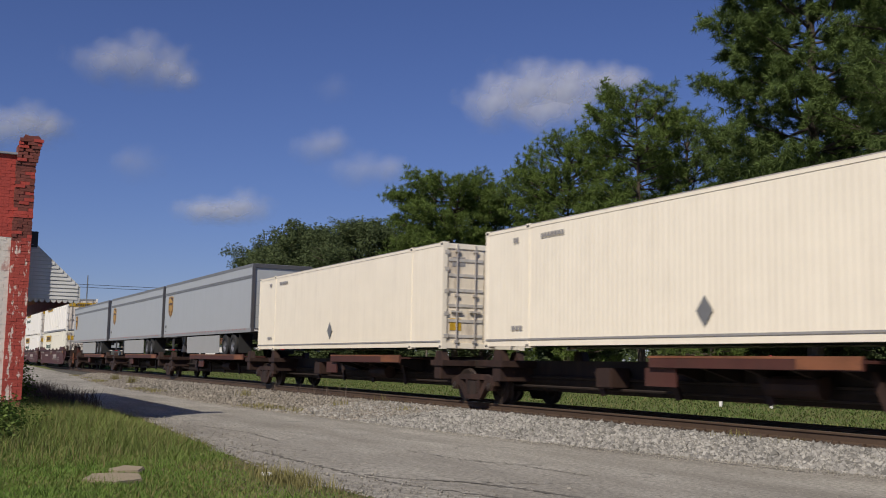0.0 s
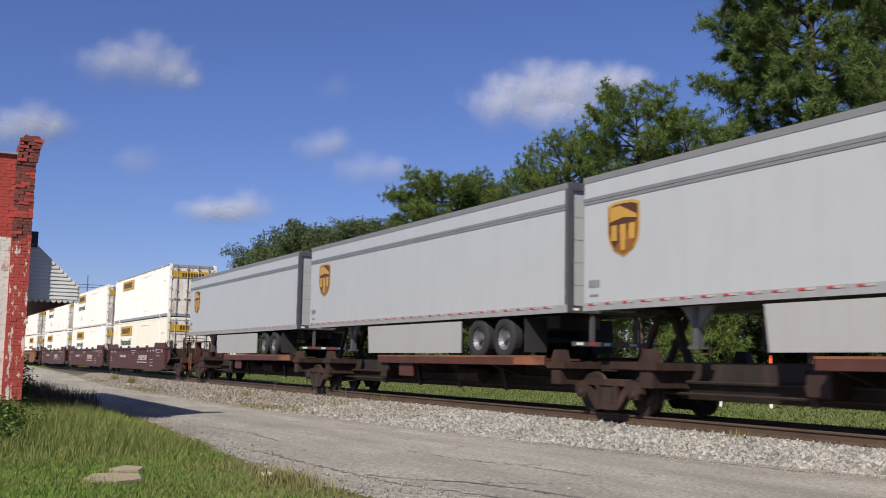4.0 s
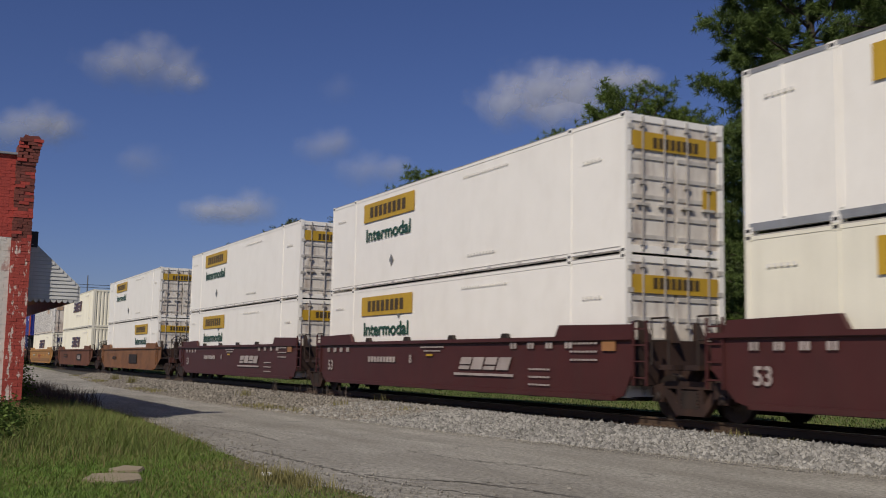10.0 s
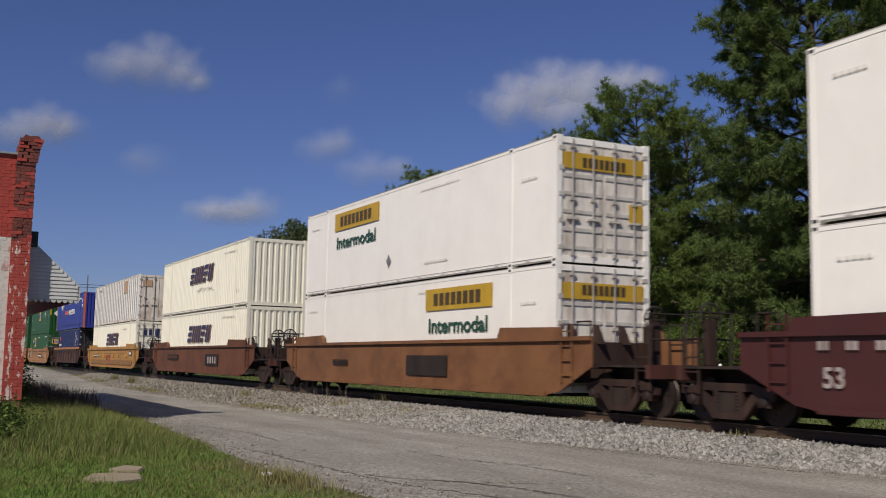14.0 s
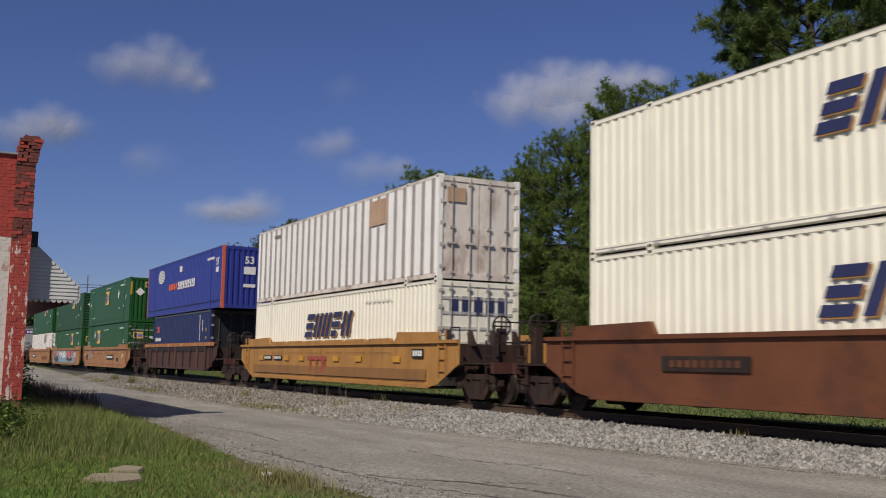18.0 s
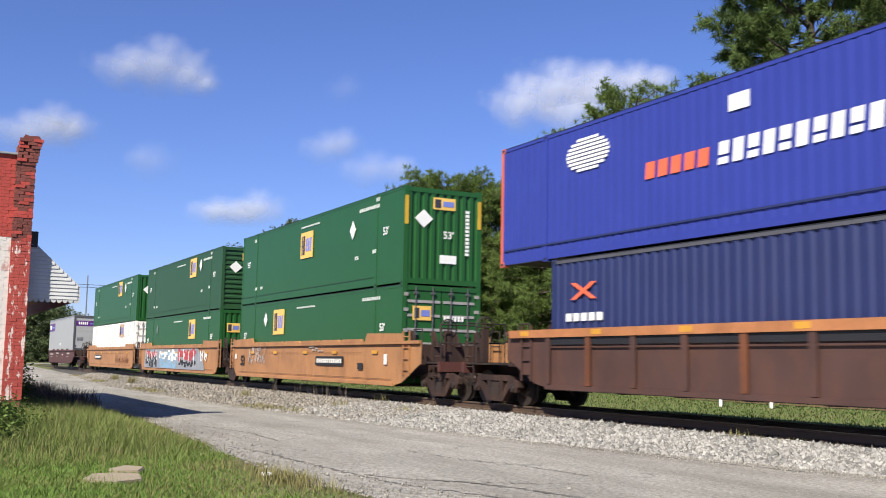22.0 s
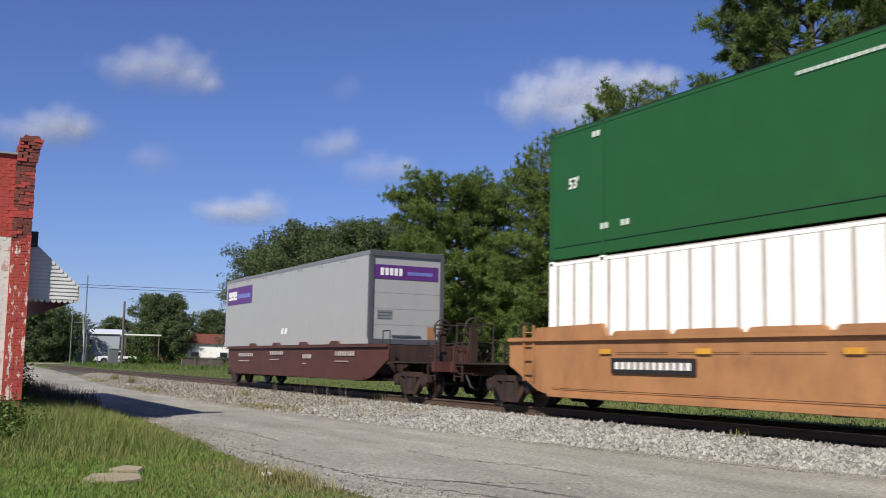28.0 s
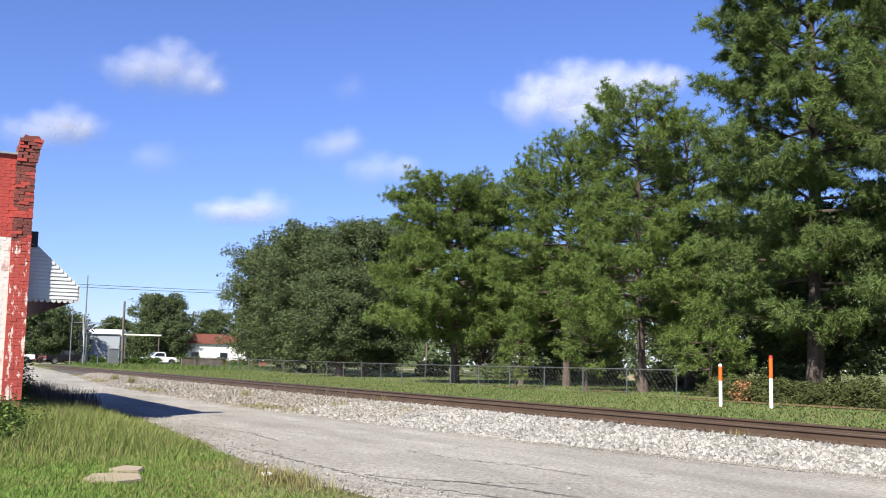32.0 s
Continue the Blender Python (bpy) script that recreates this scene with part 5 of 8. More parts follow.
# three maroon well cars with stacked white boxes
for n, (front, rear, ends, reaches, bogs) in enumerate(((63.47, 47.32, ("end", "joint"), (4.0, 1.66), (65.6, 45.65)), (44.0, 27.85, ("joint", "joint"), (1.66, 1.66), (26.2,)), (24.6, 8.45, ("joint", "end"), (1.66, 3.6), (6.3,)))):
    car = well_car("maroon well car with worn white lettering, part of a set", front, rear, M["maroon"], ends, reaches, bogs, caps=False)
    L = 8.075
    letter_bars(car, -L + 9.4, -L + 11.9, 1.28, 1.58, 4, "worn_ink", 0.55, y=-1.432, gap=0.12, waist=True, label="slanting worn white name bars")
    plate(car, "underline", -L + 9.2, -L + 12.1, 1.13, 1.19, "worn_ink", y=-1.431)
    letter_bars(car, -L + 3.6, -L + 5.6, 1.42, 1.58, 9, "worn_ink", y=-1.432)
    part("lettering", words("ABC"[2 - n], 0.22, "worn_ink", bold=0.006), None, car, "", (-L + 6.5, -1.434, 1.42))
    letter_bars(car, -L + 7.2, -L + 8.6, 1.82, 1.86, 10, "worn_ink", y=-1.432)
    letter_bars(car, -L + 7.4, -L + 8.4, 1.72, 1.76, 8, "worn_ink", y=-1.432)
    plate(car, "reflector", -L + 7.6, -L + 7.95, 1.60, 1.66, "yellow", y=-1.431)
    plate(car, "reflector", L - 0.6, L - 0.15, 1.72, 1.95, "tan", y=-1.431)
    part("lettering", words("53", 0.32, "worn_ink", bold=0.01), None, car, "", (-L + 0.3, -1.434, 1.15))
    for k in range(4):
        letter_bars(car, -L + 0.2 + k * 0.55, -L + 0.45 + k * 0.55, 1.72, 1.86, 2, "worn_ink", y=-1.432)
        letter_bars(car, L - 4.2 + k * 0.75, L - 3.9 + k * 0.75, 1.78, 1.92, 2, "worn_ink", y=-1.432)
    for k in range(3):
        letter_bars(car, L - 1.75, L - 0.75, 1.86 - k * 0.17, 1.90 - k * 0.17, 7, "worn_ink", y=-1.432)
        letter_bars(car, L - 3.4, L - 2.5, 1.30 - k * 0.17, 1.34 - k * 0.17, 6, "worn_ink", y=-1.432)
    for k in range(4):
        x = -L + 3.6 + k * 2.7
        part("lift_lug", Shape().prism([(x - 0.16, 2.03), (x + 0.16, 2.03), (x + 0.10, 2.14), (x - 0.10, 2.14)], "y", -1.46, -1.36), "grime", car)
u = container("container", "stained white plate-sided container with grimy doors, stacked on top", 63.47, Z2, M["white"], "posted", "door", door_mat=M["stained_door"], rail_mat=M["tin"], ribs=False)
hunt_panels(u, Z2, small=True, word=False)
u = container("container", "plain cream-white container with a yellow name panel", 63.47, Z1, M["swift"], "smooth", "door", door_mat=M["stained_door"])
hunt_panels(u, Z1, True, small=False)
for front in (44.0, 24.6):
    u = container("container", "smooth white container with yellow panel, stacked on another", front, Z2, M["white"], "smooth", "door")
    hunt_panels(u, Z2)
    rail_marks(u, Z2)
    diamond(u, -3.2, Z2 + 0.75, 0.14, "trim_grey")
    u = container("container", "smooth off-white container with yellow panel in a well", front, Z1, M["white"], "smooth", "door")
    hunt_panels(u, Z1, True, small=False)
    diamond(u, -2.6, Z1 + 2.05, 0.13, "trim_grey")

# single well cars, weathered brown and ochre
car = well_car("weathered brown well car with faded plates", 1.17, -14.98, M["orange_brown"], ("end", "end"), (3.6, 3.6), (3.2, -17.0), caps=False)
letter_bars(car, -4.9, -3.6, 1.30, 1.48, 7, "grime", y=-1.432)
plate(car, "name_plate", 0.75, 3.2, 1.08, 1.62, "grime", "dark rectangular name plate", y=-1.431)
u = container("container", "smooth white container with yellow panel, ribbed doors", 1.17, Z2, M["white"], "smooth", "door")
hunt_panels(u, Z2)
rail_marks(u, Z2)
diamond(u, -0.9, Z2 + 0.72, 0.16, "trim_grey")
u = container("container", "smooth white container with a yellow panel near its doors", 1.17, Z1, M["white"], "smooth", "door")
hunt_panels(u, Z1, True, x_off=9.75, small=False)

car = well_car("weathered red-brown well car with a dark name plate", -22.08, -38.23, M["brown"], ("end", "end"), (3.6, 3.45), (-20.2, -40.3), caps=False)
p = plate(car, "name_plate", 2.1, 4.3, 1.12, 1.64, "grime", "dark name plate with worn pale bars", y=-1.431)
letter_bars(p, 2.5, 4.1, 1.22, 1.52, 4, "worn_ink", y=-1.444, gap=0.5)
p = plate(car, "name_plate", -5.6, -3.3, 1.35, 1.62, "grime", y=-1.431)
letter_bars(p, -5.4, -3.5, 1.42, 1.55, 9, "brown", y=-1.444, gap=0.4)
for z0, top in ((Z2, True), (Z1, False)):
    u = container("container", "ivory corrugated container with a slanting blue name", -22.08, z0, M["swift"], "corrugated", "upright", height=2.9)
    bolt_word(u, -1.95, z0 + 1.43, 4.1, 0.80, "slanting blue name shape")
    letter_bars(u, 4.2, 6.3, z0 + 2.48, z0 + 2.54, 14, "faint_ink", y=-FACE - 0.012, gap=0.4)
    if top:
        rail_marks(u, z0)
        me = words("INTERMODAL", 0.19, "faint_ink", bold=0.0)
        part("lettering", me, None, u, "thin grey lettering", Matrix.Translation((-0.45, -FACE - 0.012, z0 + 0.98)) @ Matrix.Diagonal((3.0 / max(v.co.x for v in me.vertices), 1, 1, 1)))
        letter_bars(u, 6.3, 6.9, z0 + 0.62, z0 + 0.76, 4, "faint_ink", y=-FACE - 0.012, gap=0.5)

car = well_car("ochre-yellow well car with faded red name shape", -45.3, -61.45, M["ochre"], ("end", "end"), (3.45, 3.4), (-43.4, -63.4), group="rail cars of the train")
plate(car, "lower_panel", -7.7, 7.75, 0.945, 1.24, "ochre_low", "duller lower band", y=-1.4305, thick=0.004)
part("emblem_bar", Shape().box(-1.52, 0.28, -1.440, -1.432, 1.46, 1.58), "faded_red", car, "faded red name bar")
for x in (-1.24, -0.62, -0.06, 0.12):
    part("emblem_bar", Shape().box(x - 0.07, x + 0.07, -1.440, -1.432, 1.04, 1.46), "faded_red", car, "faded red name stroke")
for x in (-7.0, -4.0, -2.4, 0.9, 2.8, 5.6):
    plate(car, "reflector", x, x + 0.5, 1.42, 1.60, "worn_amber", y=-1.431)
for x in (-6.4, -5.2):
    p = plate(car, "name_plate", x, x + 0.9, 1.44, 1.60, "black", y=-1.431)
    letter_bars(p, x + 0.05, x + 0.85, 1.47, 1.57, 6, "faint_ink", y=-1.444, gap=0.4)
plate(car, "name_plate", 6.9, 7.6, 1.55, 1.80, "black", y=-1.431)
letter_bars(car, 6.95, 7.55, 1.60, 1.75, 4, "pale_ink", y=-1.444)
u = container("container", "dirty white container with upright ribs in painted shade grey, stained door end", -45.3, Z2, M["dirty_white"], "ribbed", "door", rail_mat=M["rusty_white"], ribs=False, rib="rib_mid", door_mat=M["rusty_white"])
plate(u, "faded_panel", 3.4, 4.7, Z2 + 1.90, Z2 + 2.68, "beige", "faded brown square panel")
end_plate(u, "faded_panel", -1.02, -0.45, Z2 + 2.15, Z2 + 2.55, "beige", 8.064)
letter_bars(u, -6.0, -5.2, Z2 + 2.45, Z2 + 2.56, 5, "trim_grey", y=-FACE - 0.02)
u = container("container", "ivory corrugated container in a well, blue name on its doors", -45.3, Z1, M["swift"], "corrugated", "door")
bolt_word(u, -2.2, Z1 + 1.45, 4.1, 0.80, "slanting blue name shape")
letter_bars(u, 3.2, 5.2, Z1 + 2.43, Z1 + 2.49, 13, "faint_ink", y=-FACE - 0.012, gap=0.4)
end_bars(u, -0.95, 0.95, Z1 + 1.95, Z1 + 2.45, 5, "swift_ink", 8.055)

# the short well car with the blue boxes
car = well_car("purple-brown short well car with an orange top edge", -68.4, -81.0, M["plum_rust"], ("end", "end"), (3.0, 4.3), (-65.9, -83.6), tops=2.18, low=0.90, hump=False, caps=False)
plate(car, "edge_stripe", -7.6, 7.6, 2.02, 2.195, "edge_orange", "scuffed orange top edge", y=-1.476)
for k in range(6):
    plate(car, "reflector", -7.1 + k * 2.75, -6.75 + k * 2.75, 2.06, 2.17, "worn_amber", y=-1.488, thick=0.004)
for k in range(9):
    x = -6.0 + k * 1.5
    part("side_post", Shape().box(x - 0.08, x + 0.08, -1.47, -1.43, 1.0, 2.04), "brown" if k % 3 == 1 else "plum_rust", car)
    # black plates paint in the dark inside of the open side slots
    if k < 8:
        plate(car, "side_slot", x + 0.10, x + 1.40, 1.86, 2.015, "black", y=-1.431)
        part("slot_lip", Shape().box(x + 0.10, x + 1.40, -1.452, -1.430, 1.80, 1.825), "plum_rust", car)
u = container("container", "violet-blue container with salmon-red ends, stacked on top", -66.9, Z2 + 0.04, M["blue"], "corrugated", "upright", post_mat=M["salmon"], height=2.9, fold=(0.28, 0.010))
zz = Z2 + 0.04
for k in range(9):
    t = (k - 4) / 4.6
    hw = 0.78 * math.sqrt(1 - t * t)
    plate(u, "emblem", -8.075 + 3.6 - hw, -8.075 + 3.6 + hw, zz + 2.2 + t * 0.38 - 0.028, zz + 2.2 + t * 0.38 + 0.028, "pale_ink", y=-FACE - 0.002)
letter_bars(u, -8.075 + 5.5, -8.075 + 7.4, zz + 1.33, zz + 1.66, 5, "orange_ink", 0.1, y=-FACE - 0.004, label="orange name bars")
letter_bars(u, -8.075 + 7.55, -8.075 + 11.2, zz + 1.29, zz + 1.70, 10, "pale_ink", 0.1, y=-FACE - 0.004, gap=0.34, label="white name bars", waist=True)
plate(u, "lower_band", -7.9, 7.9, zz + 0.36, zz + 0.40, "navy", y=-FACE - 0.002)
plate(u, "data_plate", -8.075 + 7.9, -8.075 + 8.4, zz + 2.2, zz + 2.5, "pale_ink", y=-FACE - 0.002)
letter_bars(u, 5.4, 6.7, zz + 2.35, zz + 2.47, 8, "pale_ink", y=-FACE - 0.004)
mark53(u, 7.0, zz + 2.05, 0.34)
plate(u, "data_plate", 7.05, 7.45, zz + 1.7, zz + 1.95, "pale_ink", y=-FACE - 0.002)
part("lettering", words("53", 0.34, "pale_ink", bold=0.01), None, u, "", pose(8.062, -0.25, zz + 2.1, 0, 0, 90))
end_plate(u, "data_plate", -0.28, 0.28, zz + 1.6, zz + 1.95, "pale_ink", 8.056)
end_plate(u, "data_plate", -0.28, 0.28, zz + 1.0, zz + 1.15, "pale_ink", 8.056)
u = container("container", "navy forty-foot corrugated container in the well", -68.6, Z1 + 0.06, M["navy"], "corrugated", "door", length=12.19, height=2.88, rail_mat=M["dark_frame"], door_mat=M["black"], ribs=False)
x0 = -6.095
part("emblem", Shape().prism([(x0 + 0.75, 2.82), (x0 + 0.95, 2.82), (x0 + 1.7, 3.18), (x0 + 1.5, 3.18)], "y", -FACE - 0.02, -FACE - 0.012).prism([(x0 + 0.75, 3.18), (x0 + 0.95, 3.18), (x0 + 1.7, 2.82), (x0 + 1.5, 2.82)], "y", -FACE - 0.02, -FACE - 0.012), "orange_ink", u, "orange crossed stroke emblem")
letter_bars(u, x0 + 0.55, x0 + 1.95, 2.36, 2.53, 5, "pale_ink", y=-FACE - 0.012)
s = Shape()
for k in range(14):
    s.box(4.20, 4.30, -FACE - 0.02, -FACE - 0.012, 2.3 + k * 0.09, 2.36 + k * 0.09)
for k in range(6):
    s.box(4.72, 4.83, -FACE - 0.02, -FACE - 0.012, 2.75 + k * 0.09, 2.81 + k * 0.09)
part("lettering", s, "pale_ink", u)
for z in (2.35, 2.75):
    plate(u, "warning_label", 5.35, 5.52, z, z + 0.13, "yellow", y=-FACE - 0.004)

# three-unit tan well set with green boxes
GREEN = ((-88.6, ("end", "joint"), (2.8, 1.6), (-86.6, -106.4)), (-108.05, ("joint", "joint"), (1.6, 1.6), (-125.75,)), (-127.35, ("joint", "end"), (1.6, 5.0), (-145.5,)))
for n, (front, ends, reaches, bogs) in enumerate(GREEN):
    car = well_car(("faded orange well car with chalky scrawls", "faded orange well car covered in bright graffiti", "faded orange well car with a dark number plate")[n], front, front - 16.15, M["tan"], ends, reaches, bogs)
    px = (1.9, 4.9, -5.2)[n]
    if n != 1:
        p = plate(car, "name_plate", px - 0.4, px + 2.1, 1.28, 1.58, "black", "black name plate with pale bars", y=-1.431)
        letter_bars(p, px - 0.3, px + 2.0, 1.36, 1.50, 12, "faint_ink", y=-1.444, gap=0.35)
    for x in (-6.0, -3.1, 0.2, 3.0, 6.3):
        plate(car, "reflector", x, x + 0.4, 1.66, 1.76, "worn_amber", y=-1.431)
    if n == 0:
        rs = random.Random(9)
        s = Shape()
        for k in range(60):
            x, z = -6.3 + rs.uniform(0, 2.3), 1.25 + rs.uniform(0, 0.55)
            t = rs.uniform(-0.12, 0.12)
            s.prism([(x, z), (x + 0.035, z), (x + 0.035 + t, z + rs.uniform(0.1, 0.28)), (x + t, z + 0.1)], "y", -1.438, -1.432)
        for k in range(10):
            x, z = 0.5 + rs.uniform(0, 1.5), 1.72 + rs.uniform(0, 0.2)
            s.box(x, x + rs.uniform(0.1, 0.4), -1.438, -1.432, z, z + rs.uniform(0.03, 0.06))
        tagged(part("graffiti", s, "worn_ink", car), kind="stuff")
        plate(car, "name_plate", 5.2, 5.6, 1.18, 1.38, "black", y=-1.431)
        plate(car, "data_plate", 7.2, 7.4, 1.35, 1.65, "pale_ink", y=-1.431)
        part("lettering", words("53", 0.40, "grime", bold=0.015), None, car, "dark stencilled numerals", (-7.4, -1.434, 1.2))
        plate(car, "data_plate", -8.2, -8.0, 1.45, 1.66, "pale_ink", y=-1.431)
    if n == 2:
        rs = random.Random(14)
        s = Shape()
        for k in range(34):
            x, z, t = 2.6 + k * 0.135 + rs.uniform(-0.1, 0.1), 0.98 + rs.uniform(0, 0.25), rs.uniform(-0.3, 0.3)
            h = rs.uniform(0.15, 0.5)
            s.prism([(x, z), (x + 0.045, z), (x + 0.045 + t, z + h), (x + t, z + h)], "y", -1.438, -1.432)
        tagged(part("graffiti", s, "brown", car), kind="stuff")
    if n == 1:
        CAR9 = car
mats = ((M["green"], M["green"]), (M["green2"], M["green"]), (M["green"], M["dirty_white"]))
for n, (front, *_) in enumerate(GREEN):
    up = container("container", ("deep green container with an emblem, corrugated upright end", "faded green container with horizontal end ribs", "deep green container stacked on a white one")[n], front, Z2, mats[n][0], "smooth", ("upright", "level", "upright")[n])
    L = 8.075
    square_emblem(up, -L + (7.35, 10.25, 9.9)[n], Z2 + (1.40, 1.78, 1.78)[n], 1.25, 0.95)
    diamond(up, -L + (12.3, 12.35, 12.3)[n], Z2 + (1.95, 2.28, 2.25)[n], 0.25, "pale_ink")
    mark53(up, -L + 14.7, Z2 + 1.55)
    mark53(up, -L + 0.75, Z2 + 1.55)
    letter_bars(up, -L + 7.3, -L + 9.2, Z2 + 2.52, Z2 + 2.58, 14, "small_ink", y=-FACE - 0.004)
    letter_bars(up, -L + 12.8, -L + 14.4, Z2 + 2.45, Z2 + 2.56, 10, "small_ink", y=-FACE - 0.004)
    for x, z in ((1.6, 2.55), (1.9, 0.55), (2.6, 0.55), (13.9, 1.05), (12.5, 0.95), (14.1, 2.65)):
        letter_bars(up, -L + x, -L + x + 0.3, Z2 + z, Z2 + z + 0.12, 2, "small_ink", y=-FACE - 0.004)
    plate(up, "lower_band", -7.9, 5.9, Z2 + 0.30, Z2 + 0.325, "green2", y=-FACE - 0.001, thick=0.006)
    end_emblem(up, L, -0.35, Z2 + 2.25, 0.75, 0.36)
    part("placard", Shape().prism([(-0.95, Z2 + 1.95), (-0.65, Z2 + 1.68), (-0.35, Z2 + 1.95), (-0.65, Z2 + 2.22)], "x", L - 0.012, L), "pale_ink", up)
    mark53_end(up, L - 0.012, 0.0, Z2 + 1.4)
    end_plate(up, "data_plate", -0.1, 0.45, Z2 + 0.65, Z2 + 0.9, "pale_ink", L - 0.012)
    end_bars(up, 0.75, 0.88, Z2 + 0.9, Z2 + 2.3, 12, "pale_ink", L - 0.012, upright=True)
    if n == 0:
        for y in (-FACE + 0.02, FACE - 0.14):
            end_plate(up, "safety_stripe", y, y + 0.12, Z2 + 1.75, Z2 + 2.6, "yellow", L + 0.002)
    lo_style = "ribbed" if n == 2 else "smooth"
    lo = container("container", ("deep green container in a well with barred doors", "deep green container in a graffiti-covered well", "white container with upright grey ribs in a well")[n], front, Z1, mats[n][1], lo_style, ("door", "upright", "door")[n], rib="rib_grey")
    if n < 2:
        square_emblem(lo, -L + (4.5, 10.5)[n], Z1 + 1.60, 1.25, 0.95)
        diamond(lo, -L + (3.5, 3.2)[n], Z1 + 2.2, 0.22, "pale_ink" if n == 0 else "trim_grey")
        letter_bars(lo, -L + 7.1, -L + 9.0, Z1 + 2.5, Z1 + 2.56, 14, "small_ink", y=-FACE - 0.004)
        letter_bars(lo, -L + 13.2, -L + 14.6, Z1 + 2.5, Z1 + 2.6, 9, "small_ink", y=-FACE - 0.004)
        mark53(lo, -L + 14.6, Z1 + 1.55)
        mark53(lo, -L + 0.6, Z1 + 1.5)
        end_emblem(lo, L, -0.95, Z1 + 1.85, 0.6, 0.42)
        end_bars(lo, 0.05, 0.75, Z1 + 1.85, Z1 + 2.0, 6, "pale_ink", L - 0.012)
    else:
        square_emblem(lo, -L + 11.05, Z1 + 1.95, 1.35, 0.82, "beige")

# graffiti on the middle unit
rs = random.Random(21)
part("graffiti", Shape().prism([(-7.4, 0.88), (6.2, 0.88), (6.0, 1.2), (5.6, 1.5), (4.9, 1.92), (-7.2, 1.92)], "y", -1.436, -1.431), M["tin"], CAR9, "silver graffiti ground")
def scrawl(x0, x1, n, material, label, dy, z0=0.95, z1=1.85, fat=0.16):
    for k in range(n):
        s = Shape()
        x = x0 + (x1 - x0) * (k + 0.5) / n + rs.uniform(-0.1, 0.1)
        a, b = z0 + rs.uniform(0, 0.25), z1 - rs.uniform(0, 0.15)
        t = rs.uniform(-0.25, 0.25)
        s.prism([(x - fat, a), (x + fat, a), (x + fat * 0.8 + t, b), (x - fat * 0.8 + t, b)], "y", -1.436 - dy - 0.003, -1.436 - dy)
        part("graffiti_stroke", s, material, CAR9, label)
        if k % 2:
            part("graffiti_stroke", Shape().prism([(x - fat * 2.2, (a + b) / 2), (x + fat * 2, (a + b) / 2 - 0.06), (x + fat * 2, (a + b) / 2 + 0.1), (x - fat * 2.2, (a + b) / 2 + 0.14)], "y", -1.436 - dy - 0.0045, -1.436 - dy - 0.0005), material, CAR9, label)
scrawl(-7.0, -4.0, 7, "black", "black graffiti strokes", 0.001, 0.90, 1.85, 0.17)
scrawl(-7.0, -4.0, 6, "red_tape", "red graffiti strokes", 0.005, 1.42, 1.88, 0.15)
scrawl(-7.2, -3.8, 7, "pale_ink", "white graffiti outlines", 0.009, 1.15, 1.90, 0.035)
part("graffiti_stroke", Shape().prism([(-3.5, 0.92), (0.5, 0.90), (0.75, 1.25), (0.2, 1.5), (-1.6, 1.38), (-3.3, 1.45)], "y", -1.4395, -1.4365), "teal_spray", CAR9, "pale teal graffiti ground")
scrawl(-3.4, 0.5, 6, "pale_ink", "white bubble graffiti strokes", 0.004, 1.22, 1.90, 0.26)
scrawl(-3.3, 0.4, 6, "teal_spray", "pale teal graffiti strokes", 0.009, 1.35, 1.72, 0.09)
scrawl(-3.5, 0.6, 4, "tin", "grey graffiti strokes", 0.006, 0.95, 1.3, 0.12)
scrawl(1.0, 4.3, 6, "red_tape", "crimson graffiti strokes", 0.005, 1.28, 1.92, 0.26)
scrawl(1.1, 4.5, 6, "black", "black dripping graffiti strokes", 0.002, 0.90, 1.40, 0.20)
scrawl(0.9, 4.6, 4, "pale_ink", "white graffiti outlines", 0.009, 1.0, 1.9, 0.045)
scrawl(5.4, 6.6, 4, "pale_ink", "white graffiti splashes", 0.003, 1.2, 1.85, 0.06)


# last car: a trailer lowered into a maroon well
car = well_car("rust-red well car at the end of the train", -153.35, -167.9, M["rust_red"], ("end", "joint"), (4.6, 1.9), (-151.0, -168.6), tops=1.96, low=0.86, hump=False, caps=False, posts=False)
for a, b, z in ((-6.4, -4.3, 1.55), (-2.2, -0.6, 1.62), (1.5, 2.4, 1.5), (4.6, 6.3, 1.6)):
    letter_bars(car, a, b, z, z + 0.14, 8, "worn_ink", y=-1.432)
    letter_bars(car, a, b - 0.5, z - 0.2, z - 0.16, 8, "worn_ink", y=-1.432)
for k in range(4):
    x = -4.5 + k * 3
    part("lift_lug", Shape().prism([(x - 0.4, 1.96), (x + 0.4, 1.96), (x + 0.25, 2.08), (x - 0.25, 2.08)], "y", -1.46, -1.36), "rust_red", car)
part("tail_lamp", Shape().box(-9.3, -9.15, 0.2, 0.4, 1.5, 1.9), "black", car)
t = trailer("pale grey semi-trailer with purple name panels, lowered in a well car", -153.6, 1.98, 2.91, M["fedex"], axles=False, skirt=False, tape=False, band=False)
p = plate(t, "name_panel", -8.075 + 0.30, -8.075 + 3.9, 3.78, 4.52, "purple", "purple name panel with white bars", y=-FACE - 0.001)
letter_bars(p, -8.075 + 0.5, -8.075 + 1.75, 3.98, 4.34, 5, "pale_ink", y=-FACE - 0.014, gap=0.18, waist=True)
letter_bars(p, -8.075 + 1.9, -8.075 + 3.7, 4.02, 4.2, 12, "logo_blue", y=-FACE - 0.014)
e = end_plate(t, "name_panel", -FACE + 0.18, FACE - 0.2, 4.02, 4.46, "purple", 8.03, "purple name panel with white bars")
end_bars(e, -0.95, -0.15, 4.13, 4.36, 5, "pale_ink", 8.043)
